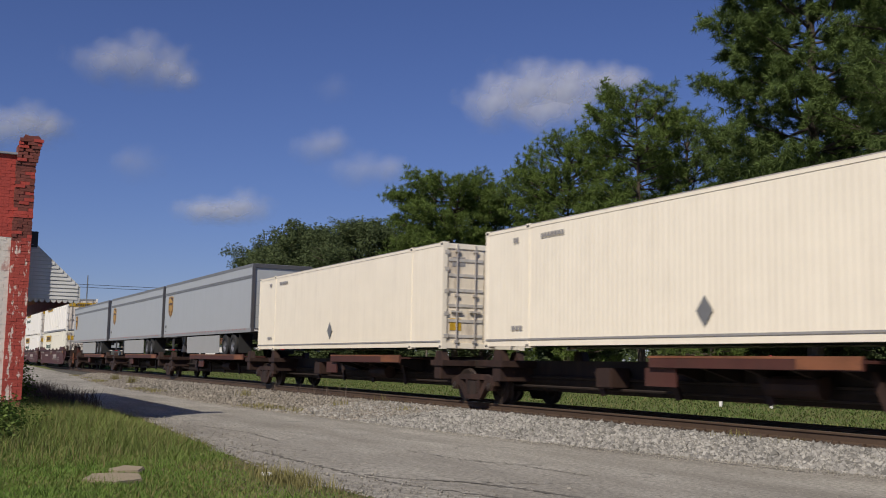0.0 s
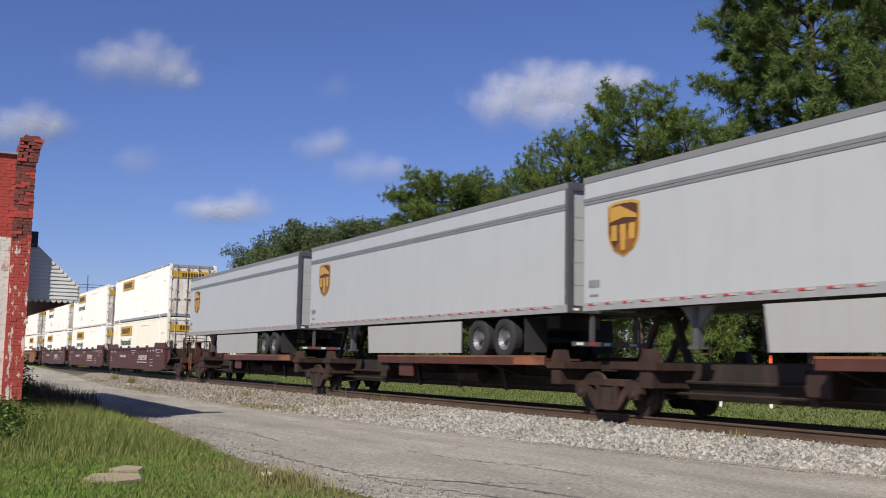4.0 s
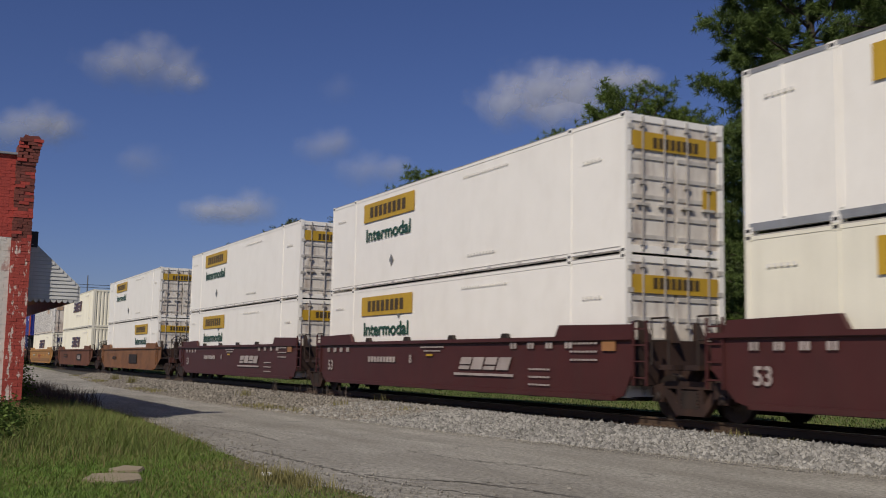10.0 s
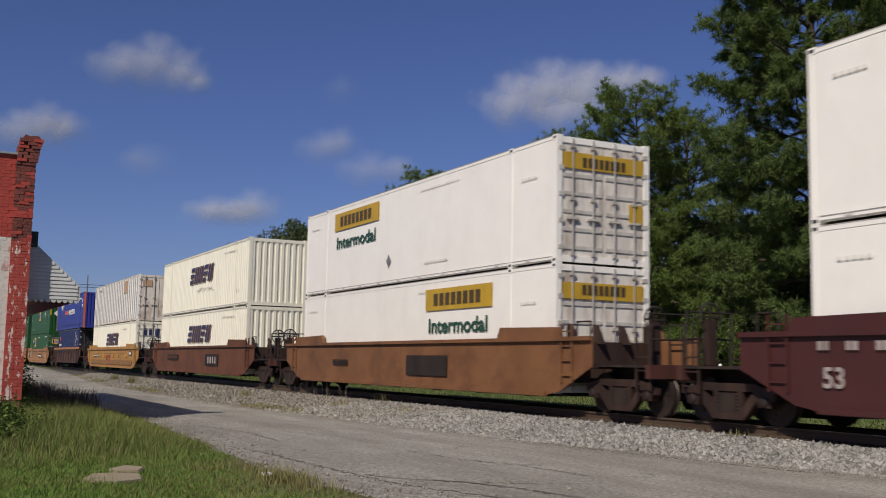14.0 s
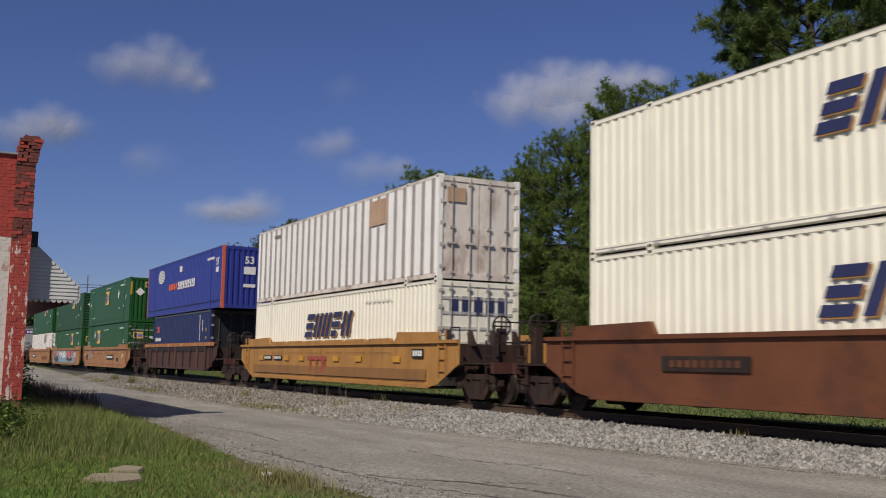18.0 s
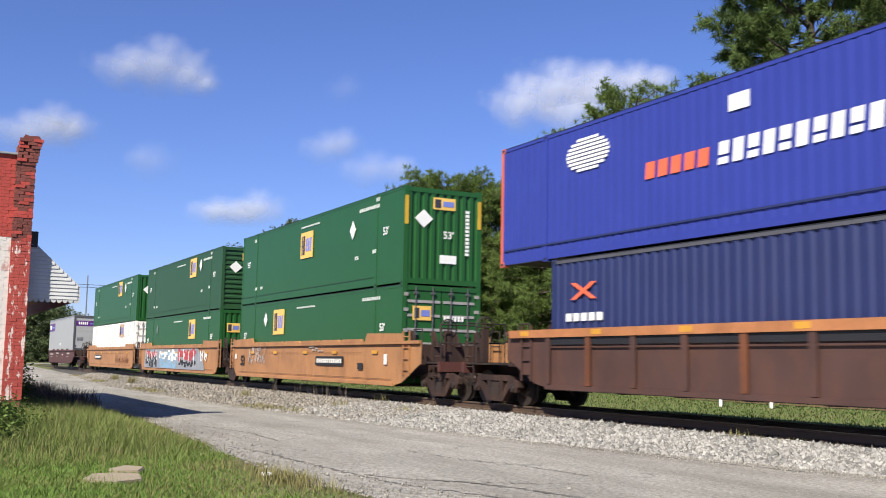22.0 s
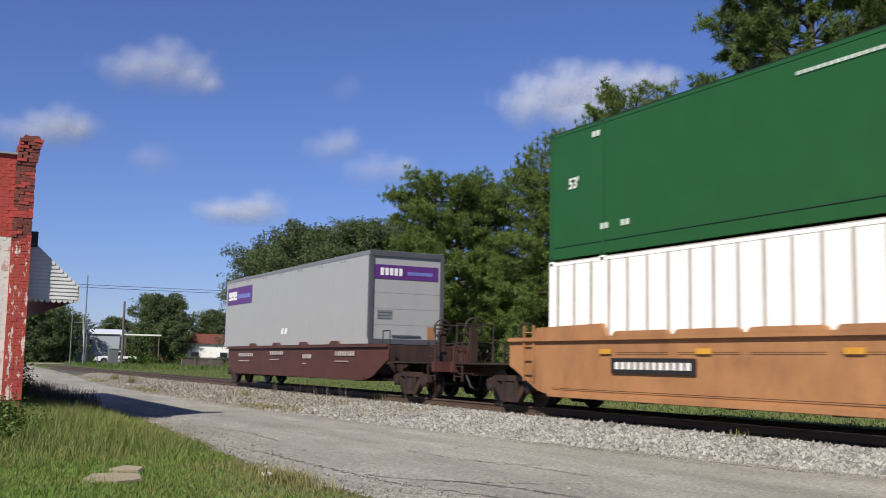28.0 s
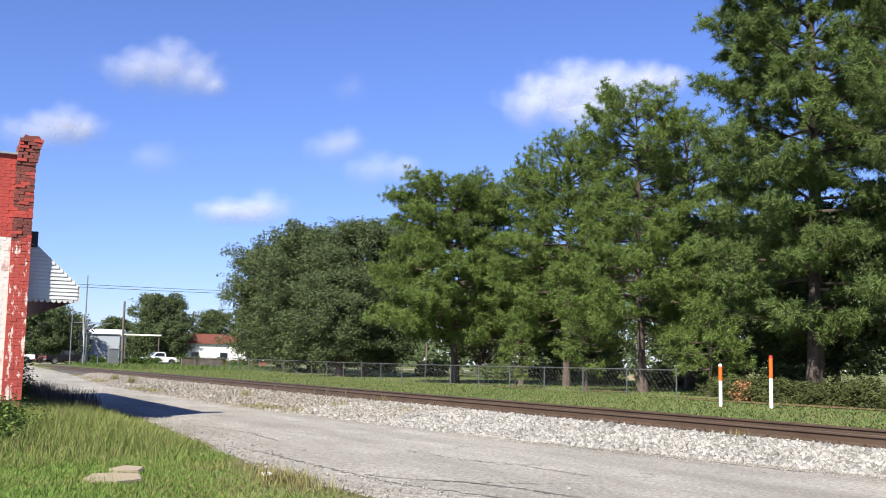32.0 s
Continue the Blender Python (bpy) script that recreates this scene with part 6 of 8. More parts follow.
end_bars(e, 0.0, 0.9, 4.16, 4.27, 12, "logo_blue", 8.043)
end_plate(t, "warning_label", 0.75, 0.98, 2.15, 2.55, "tan", 8.032)
end_bars(t, -1.0, -0.5, 2.75, 3.05, 3, "trim_grey", 8.032, upright=True)
part("side_mark", Shape().prism([(-0.3, 2.4), (-0.05, 2.4), (0.05, 2.62), (-0.2, 2.62)], "y", -FACE - 0.01, -FACE - 0.001).prism([(0.1, 2.4), (0.35, 2.4), (0.45, 2.62), (0.2, 2.62)], "y", -FACE - 0.01, -FACE - 0.001), "pale_ink", t)
for k in range(7):
    x = -7.0 + k * 2.1
    part("rivet_plate", Shape().box(x, x + 0.12, -FACE - 0.006, -FACE, 4.66, 4.72).box(x + 0.3, x + 0.42, -FACE - 0.006, -FACE, 4.66, 4.72), "trim_grey", t)


# ---- the brick building with its awning ----
DRIFTERS = []
BX = -24.3
NEAR = Matrix.Translation((0, 0, 0.087)) @ Matrix.Diagonal((0.938, 0.938, 0.938, 1))
shop = thing("brick_building", "old red-painted brick storefront with peeling whitewash and a corner pilaster", "building", NEAR)
wall = part("side_wall", Shape().box(BX - 0.28, BX - 0.035, -9.0, 1.96, 3.98, 5.80), "brick", shop)
lower_wall = part("lower_side_wall", Shape().box(BX - 0.28, BX - 0.035, -9.0, 1.96, -0.4, 3.98), "limewash", shop, "whitewashed lower wall, peeling")
facade = part("front_wall", Shape().box(-40.0, BX - 0.05, 2.06, 2.34, -0.4, 5.70), "brick", shop)
part("rear_wall", Shape().box(-40.0, -39.75, -9.0, 2.05, -0.1, 5.6), "brick", shop)
part("far_wall", Shape().box(-39.7, BX - 0.3, -9.0, -8.75, -0.1, 5.6), "brick", shop)
part("roof", Shape().box(-39.9, BX - 0.25, -8.9, 2.06, 5.2, 5.3), "tin", shop)
part("coping", Shape().box(BX - 0.34, BX + 0.03, -9.0, 1.98, 5.80, 5.85), "tin", shop, "pale metal coping", bevel=0.008)
pil = part("pilaster", Shape().box(BX - 0.34, BX + 0.02, 1.96, 2.345, -0.4, 6.02), "old_brick", shop, "weathered brick corner pilaster")
part("window_frame", Shape().box(-30.5, -28.5, 2.34, 2.40, 0.9, 2.4), "pole", facade)
part("beam_end", Shape().box(BX - 0.55, BX - 0.30, 2.34, 2.53, 3.80, 4.17), "black", shop, "dark beam end under the facade", bevel=0.01)
rng = random.Random(11)
brick_meshes = {}
for mt in ("brick", "old_brick", "limewash", "flaked"):
    for size, hw in (("long", 0.1005), ("half", 0.0485)):
        brick_meshes[mt, size] = [Shape().add([(x, y, z) for x in (-0.03, 0.033 + rng.uniform(-0.003, 0.003)) for y in (-hw, hw) for z in (-0.0345, 0.0345)],
                                              [(0, 1, 3, 2), (4, 6, 7, 5), (0, 4, 5, 1), (2, 3, 7, 6), (0, 2, 6, 4), (1, 5, 7, 3)]).mesh("brick", mt) for _ in range(3)]
COURSE = 0.0735
for row in range(8, 79):
    z = row * COURSE + 0.04
    for k in range(4):
        y = 1.85 - k * 0.205 - (0.10 if row % 2 else 0.0)
        mt = "limewash" if z < 4.0 else "brick"
        part("brick", rng.choice(brick_meshes[mt, "long"]), None, lower_wall if z < 3.98 else wall, "", pose(BX - 0.064, y, z, rng.uniform(-0.3, 0.3), 0, rng.uniform(-0.4, 0.4)))
for row in range(6, 84):
    z = row * COURSE + 0.04
    flare = max(0.0, (z - 5.55) * 0.16)
    rough = 1.0 if z > 3.9 else 0.35
    for size, y in ((("long", 2.051), ("long", 2.257)) if row % 2 else (("half", 1.999), ("long", 2.153), ("half", 2.307))):
        outer = y > 2.1
        mt = rng.choice(("old_brick", "brick", "old_brick")) if z > 3.9 else "flaked"
        part("brick", rng.choice(brick_meshes[mt, size]), None, pil, "", pose(BX + 0.002 + rng.uniform(-0.012, 0.012) * rough + flare, y + flare * (1.2 if outer else 0.3) + rng.uniform(-0.010, 0.010) * rough, z, rng.uniform(-1, 1) * rough, rng.uniform(-1, 1) * rough, rng.uniform(-3, 3) * rough))
part("pilaster_cap", Shape().prism([(2.00, 5.95), (2.42, 5.95), (2.44, 6.20), (2.38, 6.27), (2.20, 6.25), (2.10, 6.28), (2.03, 6.14)], "x", BX - 0.34, BX + 0.03), "old_brick", shop, "crumbling brick pilaster cap", bevel=0.008)

awn = thing("awning", "white lapped metal awning with a scalloped edge", "awning", NEAR)
AX = -24.62
part("canopy", Shape().prism([(2.36, 3.98), (2.36, 4.02), (3.48, 2.99), (3.48, 2.95)], "x", -36.0, AX), "awning", awn)
part("valance", Shape().box(-36.0, AX, 3.46, 3.49, 2.66, 2.97), "awning", awn)
part("end_panel", Shape().prism([(2.37, 3.96), (3.46, 2.96), (3.46, 2.66), (2.37, 2.66)], "x", AX - 0.02, AX), "awning", awn)
for k in range(15):
    z = 2.68 + k * 0.085
    y1 = 3.46 if z < 2.96 else 3.46 - (z - 2.96) / 1.0 * 1.09
    if y1 - 0.05 > 2.40:
        part("lap_strip", Shape().prism([(AX, z), (AX + 0.022, z), (AX + 0.004, z + 0.075), (AX, z + 0.075)], "y", 2.38, y1 - 0.02), "awning", awn)
for k in range(9):
    y = 2.44 + k * 0.123
    part("scallop", Shape().prism([(y - 0.058, 2.67), (y + 0.058, 2.67), (y + 0.045, 2.615), (y, 2.595), (y - 0.045, 2.615)], "x", AX - 0.015, AX + 0.012), "awning", awn)
part("bracket", Shape().tube((-25.2, 2.36, 2.75), (-25.2, 3.45, 2.70), 0.02, n=6), "galv", awn)

# ---- grass and weeds ----
def blades(name, x, y, z, h, w, lean, material, label, seed, category="grass", parent=None):
    """Bent blades: three triangles each."""
    rs = np.random.RandomState(seed)
    n = len(x)
    a = rs.uniform(0, 2 * np.pi, n)
    dx, dy = np.cos(a), np.sin(a)
    h = h * rs.uniform(0.55, 1.25, n)
    b = lean * h * rs.uniform(0.3, 1.3, n)
    wx, wy = -dy * w / 2, dx * w / 2
    P = np.stack([x, y, z], -1)
    def pt(k, side, up):
        return P + np.stack([dx * b * k + wx * side, dy * b * k + wy * side, h * up], -1)
    co = np.stack([pt(0, -1, 0), pt(0, 1, 0), pt(0.3, -0.8, 0.6), pt(0.3, 0.8, 0.6), pt(1, 0, 1)], 1)
    f = np.array([(0, 1, 3), (0, 3, 2), (2, 3, 4)])[None] + 5 * np.arange(n)[:, None, None]
    return tagged(part(name, raw_mesh(name, co.reshape(-1, 3), f.reshape(-1, 3), material), None, parent), label, category, kind="stuff")


rs = np.random.RandomState(31)


def patchy(x, y, s=0.9, o=0.0):
    return np.sin(x * s + 1.3 + o) * np.cos(y * s * 1.4 - 0.7 + o) + 0.6 * np.sin(x * s * 2.3 + y * s * 1.9 + o)


def scatter(n, x0, x1, y0f, y1f, power=1.6, thin=None):
    x = x0 + (x1 - x0) * rs.uniform(0, 1, n) ** power
    t = rs.uniform(0, 1, n)
    y = y0f(x) * (1 - t) + y1f(x) * t
    keep = y > -x * 0.073 - 0.6
    if thin is not None:
        keep &= rs.uniform(-1.2, 1.6, n) < thin(x, y)
    x, y = x[keep], y[keep]
    return x, y, ground_z(x, y) - 0.025


lo, hi = (lambda x: -x * 0.073 - 0.5), (lambda x: verge_y(x) + 0.02 + 0 * x)
def bare(x, y):
    """1 on the trodden brown ground by the lane, 0 on the lawn."""
    return smooth(1.9, 0.7, verge_y(x) - y) * smooth(-15.2, -13.2, x)


x, y, z = scatter(80000, -8.0, -19.5, lo, hi, 1.3, lambda x, y: 1.3 - 1.15 * bare(x, y) - 0.7 * smooth(0.5, 0.0, verge_y(x) - y) + 0.6 * patchy(x, y, 1.1))
blades("grass", x, y, z, 0.058, 0.010, 0.9, "blade", "short green grass by the lane", 32)
x, y, z = scatter(32000, -8.5, -19.5, lo, hi, 1.2, lambda x, y: 0.2 + 0.9 * bare(x, y) + 0.7 * patchy(x, y, 1.3, 2.0))
blades("dry_grass", x, y, z, 0.052, 0.009, 1.1, "dry_blade", "yellowing grass along the lane's edge", 33)
x, y, z = scatter(42000, -13.0, -30.0, lo, lambda x: verge_y(x) - 0.1, 1.0, lambda x, y: -0.6 + 1.6 * smooth(13, 17.5, -x) + 0.5 * patchy(x, y))
blades("tall_grass", x, y, z, 0.09 + 0.28 * smooth(0.1, 1.6, verge_y(x) - y) * smooth(13, 19, -x), 0.009, 1.0, "tall_blade", "tall green grass in front of the brick building", 34)
x, y, z = scatter(10000, -13.0, -27.0, lo, lambda x: verge_y(x) + 0.05, 1.0, lambda x, y: -0.3 + 0.7 * smooth(13, 18, -x) + 0.8 * patchy(x, y, 1.1, 1.0))
blades("seeding_grass", x, y, z, 0.12 + 0.30 * smooth(0.1, 1.6, verge_y(x) - y) * smooth(13, 19, -x), 0.009, 0.5, "dry_blade", "tall straw-coloured seeding grass", 35)
x, y = rs.normal(-11.6, 0.5, 700), rs.normal(4.05, 0.16, 700)
blades("grass_tuft", x, y, ground_z(x, y) - 0.02, 0.16, 0.010, 0.6, "dry_blade", "tuft of dry grass at the lane's edge", 36)
x, y, z = scatter(2200, -27.0, -44.0, lambda x: 3.2 + 0 * x, lambda x: 4.6 + 0 * x, 1.0)
blades("dark_weeds", x, y, z, 0.55, 0.02, 0.5, "weed", "dark seeding weeds beside the building", 37, "weeds")
# verge past the track
def band_scatter(n, y0, y1, x0, x1, power):
    x = x0 + (x1 - x0) * rs.uniform(0, 1, n) ** power
    y = rs.uniform(y0, y1, n)
    return x, y, ground_z(x, y) - 0.03
x, y, z = band_scatter(60000, 16.4, 31.5, -14, -125, 1.5)
blades("verge_grass", x, y, z, 0.075, 0.030, 1.0, "verge", "rough green verge grass beyond the track", 38)
x, y, z = band_scatter(2500, 16.2, 31.5, -16, -120, 1.5)
blades("verge_grass", x, y, z, 0.11, 0.026, 1.0, "dry_blade", "straw-coloured grass in the verge", 39)
x, y, z = band_scatter(22000, 32, 60, -40, -150, 1.2)
blades("lawn", x, y, z, 0.10, 0.05, 0.7, "verge", "lawn under the pine trees", 40)
x, y, z = band_scatter(9000, 18, 42, -105, -140, 1.0)
blades("verge_grass", x, y, z, 0.40, 0.05, 0.7, "verge", "long grass near the crossing", 41)
# weeds on the ballast
for cx, cy, n, h in ((-13.3, 12.55, 130, 0.26), (-12.2, 12.55, 110, 0.22), (-36.2, 12.0, 16, 0.62), (-34.3, 12.2, 12, 0.5), (-33.0, 12.3, 14, 0.6), (-31.9, 12.4, 12, 0.5), (-30.9, 12.5, 16, 0.52), (-28.0, 12.6, 14, 0.4), (-35.5, 10.7, 60, 0.3), (-27.5, 11.0, 50, 0.24), (-55, 10.6, 110, 0.4), (-62, 11.0, 150, 0.36), (-24.0, 11.4, 50, 0.22)):
    x, y = rs.normal(cx, 0.16 if h < 0.45 else 0.10, n), rs.normal(cy, 0.14 if h < 0.45 else 0.07, n)
    blades("weed_clump", x, y, 0.10 + 0 * x, h, 0.016, 0.35, "weed" if h > 0.45 else "dry_blade", "dry weed clump growing through the ballast", int(-cx * 10), "weeds")
x = -25 - 60 * rs.uniform(0, 1, 5000)
y = toe_y(x) + rs.normal(0.35, 0.25, 5000)
k = patchy(x, y, 0.35) > 0.25
blades("edge_weeds", x[k], y[k], 0.03 + 0 * x[k], 0.13, 0.016, 0.8, "dry_blade", "low straggling weeds along the ballast's toe", 43, "weeds")

# long weathered cracks in the lane, filled with dark grit
def crack(points, width, seed):
    rc = random.Random(seed)
    v, f = [], []
    n = 0
    for (xa, ya), (xb, yb) in zip(points, points[1:]):
        steps = max(2, int(math.hypot(xb - xa, yb - ya) / 0.07))
        for k in range(steps):
            u = k / steps
            x, y = xa + (xb - xa) * u + rc.uniform(-0.03, 0.03), ya + (yb - ya) * u + rc.uniform(-0.035, 0.035)
            w = width * rc.uniform(0.15, 1.2)
            t = (y - float(verge_y(x))) / (float(toe_y(x)) + 0.6 - float(verge_y(x)))
            z = float(ground_z(np.array([x]), np.array([y]))[0]) + 0.017 + 0.05 * math.sin(math.pi * min(max(t, 0), 1))
            v += [(x, y - w / 2, z), (x, y + w / 2, z)]
            if n:
                f.append((2 * n - 2, 2 * n - 1, 2 * n + 1, 2 * n))
            n += 1
    me = bpy.data.meshes.new("road_crack")
    me.from_pydata(v, [], f)
    me.materials.append(M["crack_grit"])
    tagged(part("road_crack", me, None, None), "dark grit-filled crack in the worn asphalt", "road crack", "cracks in the lane", "structure")


crack(((-16.5, 4.75), (-15.0, 4.92), (-13.1, 4.98), (-11.1, 5.08), (-10.3, 5.3), (-9.2, 5.66)), 0.075, 1)
crack(((-11.9, 5.1), (-11.35, 5.32), (-10.7, 5.9), (-9.6, 6.25), (-8.6, 6.4)), 0.10, 2)
crack(((-10.7, 5.9), (-10.2, 6.6), (-9.9, 7.4)), 0.05, 3)
crack(((-17.8, 10.15), (-15.9, 10.25), (-13.9, 10.35), (-11.9, 10.7), (-10.2, 11.0)), 0.12, 4)
crack(((-14.6, 7.0), (-13.2, 7.1), (-12.1, 7.45), (-10.6, 7.6)), 0.04, 5)
crack(((-21.5, 5.6), (-19.0, 5.9), (-17.0, 5.75)), 0.05, 6)

# brown pine straw and bare soil along the hedge and behind the fence
for x0, x1, yc, hw in ((-36.0, -22.0, 30.1, 0.75), (-47.5, -43.5, 33.6, 0.9), (-56.0, -50.0, 32.4, 0.6), (-68.0, -60.0, 35.2, 0.9)):
    tagged(part("soil_patch", ribbon("soil_patch", x0, x1, 0.25, lambda x: yc - hw * np.sin(np.pi * np.clip((x - x0) / (x1 - x0), 0, 1)) ** 0.5 + ripple(x, 0.10), lambda x: yc + 0.04 + hw * np.sin(np.pi * np.clip((x - x0) / (x1 - x0), 0, 1)) ** 0.5 + ripple(x + 3, 0.10), 5,
                                     lambda x, y, t: ground_z(x, y) + 0.012, "straw"), None, None), "bare soil strewn with brown pine straw", "soil", kind="structure")

# flat broken slab and litter in the grass
s = Shape().prism([(-11.70, 1.78), (-12.22, 1.96), (-12.26, 2.22), (-12.07, 2.47), (-11.51, 2.38), (-11.32, 2.07)], "z", 0.02, 0.112)
solo("concrete_slab", s, "concrete", "broken flat concrete slab lying in the grass", "slab", bevel=0.015)
s = Shape().prism([(-12.72, 2.22), (-13.10, 2.48), (-12.86, 2.68), (-12.42, 2.53), (-12.46, 2.28)], "z", 0.02, 0.108)
solo("concrete_slab", s, "concrete", "smaller broken concrete slab in the grass", "slab", bevel=0.015)
solo("litter", Shape().prism([(-12.25, 3.92), (-12.1, 3.88), (-12.05, 4.02), (-12.16, 4.06), (-12.24, 4.01)], "z", 0.03, 0.065), "pale_ink", "crumpled white paper scrap on the grass", "litter", bevel=0.012)


# ---- trees ----
def frames_of(d):
    """Unit vectors across d, for arrays of directions."""
    up = np.where(np.abs(d[:, 2:3]) < 0.9, np.array([[0, 0, 1.0]]), np.array([[1.0, 0, 0]]))
    u = np.cross(d, up)
    u /= np.linalg.norm(u, axis=1, keepdims=True)
    return u, np.cross(d, u)


def tuft_cloud(centres, out, length, width, per, rs):
    """Needle brushes at twig ends: each needle group a thin pointed triangle leaning out along its twig."""
    n = len(centres)
    o = np.repeat(out, per, 0)
    d = rs.normal(0, 1, (n * per, 3))
    d /= np.linalg.norm(d, axis=1, keepdims=True)
    d = d + o * rs.uniform(0.2, 0.9, (n * per, 1))
    d /= np.linalg.norm(d, axis=1, keepdims=True)
    c = np.repeat(centres, per, 0) - o * rs.uniform(0, 0.16, (n * per, 1))
    u, v = frames_of(d)
    a = rs.uniform(0, np.pi, (n * per, 1))
    u = u * np.cos(a) + v * np.sin(a)
    L = length * rs.uniform(0.65, 1.15, (n * per, 1)) * np.repeat(rs.uniform(0.8, 1.2, (n, 1)), per, 0)
    w = width * rs.uniform(0.7, 1.3, (n * per, 1))
    tip = c + d * L - np.array([[0, 0, 0.12]]) * L
    co = np.stack([c + d * L * 0.12 - u * w / 2, c + d * L * 0.12 + u * w / 2, tip], 1)
    return co.reshape(-1, 3), np.arange(n * per * 3).reshape(-1, 3)


def leaf_cloud(centres, size, per, spread, rs, single=False):
    """Small leaves scattered round clump centres; far ones are single triangles."""
    n = len(centres)
    off = rs.normal(0, 1, (n * per, 3))
    off *= (spread * rs.uniform(0.2, 1.0, (n * per, 1)) ** 0.5) / np.linalg.norm(off, axis=1, keepdims=True)
    c = np.repeat(centres, per, 0) + off * np.array([1, 1, 0.7])
    d = rs.normal(0, 1, (n * per, 3)) + np.array([0, 0, 0.5])
    d /= np.linalg.norm(d, axis=1, keepdims=True)
    u, v = frames_of(d)
    s = size * rs.uniform(0.6, 1.3, (n * per, 1))
    if single:
        return np.stack([c - u * s - v * s * 0.5, c + u * s - v * s * 0.5, c + v * s * 0.9], 1).reshape(-1, 3), np.arange(n * per * 3).reshape(-1, 3)
    co = np.stack([c - u * s, c - v * s * 0.55, c + u * s, c + v * s * 0.55], 1)
    return co.reshape(-1, 3), np.arange(n * per * 4).reshape(-1, 4)


def trunk_line(height, lean, seed, wobble=0.18):
    return [Vector((lean[0] * f + wobble * math.sin(seed + f * 5) * f, lean[1] * f + wobble * math.cos(seed * 1.7 + f * 6) * f, height * f)) for f in (k / 8 for k in range(9))]


def along(pts, f):
    f = min(max(f, 0), 1) * (len(pts) - 1)
    i = min(int(f), len(pts) - 2)
    return pts[i].lerp(pts[i + 1], f - i)


def trunk_part(t, pts, r):
    s = Shape()
    for k in range(8):
        s.tube(pts[k], pts[k + 1], r * (1 - k / 8.4) ** 0.8 * (1.3 if k == 0 else 1), r * (1 - (k + 1) / 8.4) ** 0.8, 9)
    part("trunk", s, "bark", t)


def pine(label, x, y, height, radius, base, seed, material, limbs=40, prof=None, trunk_r=0.24, lean=(0, 0), per=36, needle=0.33, thick=1.0, rise=48, dead=5):
    """A pine: whorled limbs that bear flat sprays of twigs, with needle brushes on the outer twigs alone, so that the inside stays bare and dark."""
    rs = np.random.RandomState(seed)
    t = thing("pine_tree", label, "tree", pose(x, y, float(ground_z(np.array([x]), np.array([y]))[0]) - 0.05), "trees beyond the fence")
    pts = trunk_line(height * 0.97, lean, seed)
    trunk_part(t, pts, trunk_r)
    cents, outs = [], []
    up = Vector((0, 0, 1))
    for k in range(limbs):
        f = ((k + rs.uniform(0, 1)) / limbs) ** 0.85
        a = k * 2.399 + rs.uniform(-0.45, 0.45)
        ln = radius * prof(f) * rs.uniform(0.78, 1.08)
        el = radians(-6 + rise * f ** 1.4 + rs.uniform(-8, 8))
        z = base + (height - base) * f - ln * math.sin(el) * 0.75
        p = along(pts, max(0.08, z / (height * 0.97)))
        d = Vector((math.cos(a) * math.cos(el), math.sin(a) * math.cos(el), math.sin(el)))
        m = p + d * ln * 0.55 + Vector(rs.normal(0, 0.05 * ln, 3))
        q = p + d * ln + up * (0.12 * ln) + Vector(rs.normal(0, 0.05 * ln, 3))
        r = 0.018 + 0.013 * ln
        s = Shape().tube(p, m, r, r * 0.65, 6).tube(m, q, r * 0.65, 0.012, 4)
        count = max(4, int(ln * 3.0 * thick))
        for j in range(count):
            g = 0.26 + 0.74 * (j + rs.uniform(0, 1)) / count
            w = p.lerp(m, g / 0.55) if g < 0.55 else m.lerp(q, (g - 0.55) / 0.45)
            turn = (1 if j % 2 else -1) * radians(rs.uniform(25, 70)) * (1.15 - 0.6 * g)
            b = Matrix.Rotation(turn, 3, "Z") @ d
            b = (b + up * rs.uniform(-0.05, 0.55)).normalized()
            bl = (0.27 * ln * (1.25 - 0.75 * g) + 0.38) * rs.uniform(0.75, 1.15)
            e = w + b * bl
            s.tube(w, e, 0.014, 0.006, 3)
            tufts = max(2, int(bl / 0.20))
            for i in range(tufts):
                h = 0.38 + 0.62 * (i + 1) / tufts
                c = w.lerp(e, h) + Vector(rs.normal(0, 0.13, 3)) + up * rs.uniform(-0.03, 0.2)
                o = (b * 0.7 + up * 0.55 + Vector(rs.normal(0, 0.35, 3))).normalized()
                cents.append(c)
                outs.append(o)
        cents.append(q)
        outs.append((d + up * 0.4).normalized())
        part("limb", s, "bark", t)
    for k in range(dead):
        a, z = rs.uniform(0, 6.28), base * rs.uniform(0.6, 1.0) + 0.6
        p = along(pts, z / (height * 0.97))
        q = p + Vector((math.cos(a), math.sin(a), rs.uniform(-0.15, 0.3))) * rs.uniform(0.6, 0.34 * radius)
        part("dead_branch", Shape().tube(p, q, 0.028, 0.008, 5).tube(p.lerp(q, 0.6), q + Vector(rs.normal(0, 0.4, 3)), 0.012, 0.005, 4), "bark", t)
    co, fc = tuft_cloud(np.array(cents), np.array(outs), needle, 0.038, per, rs)
    part("crown", raw_mesh("crown", co, fc, material), None, t)
    return t


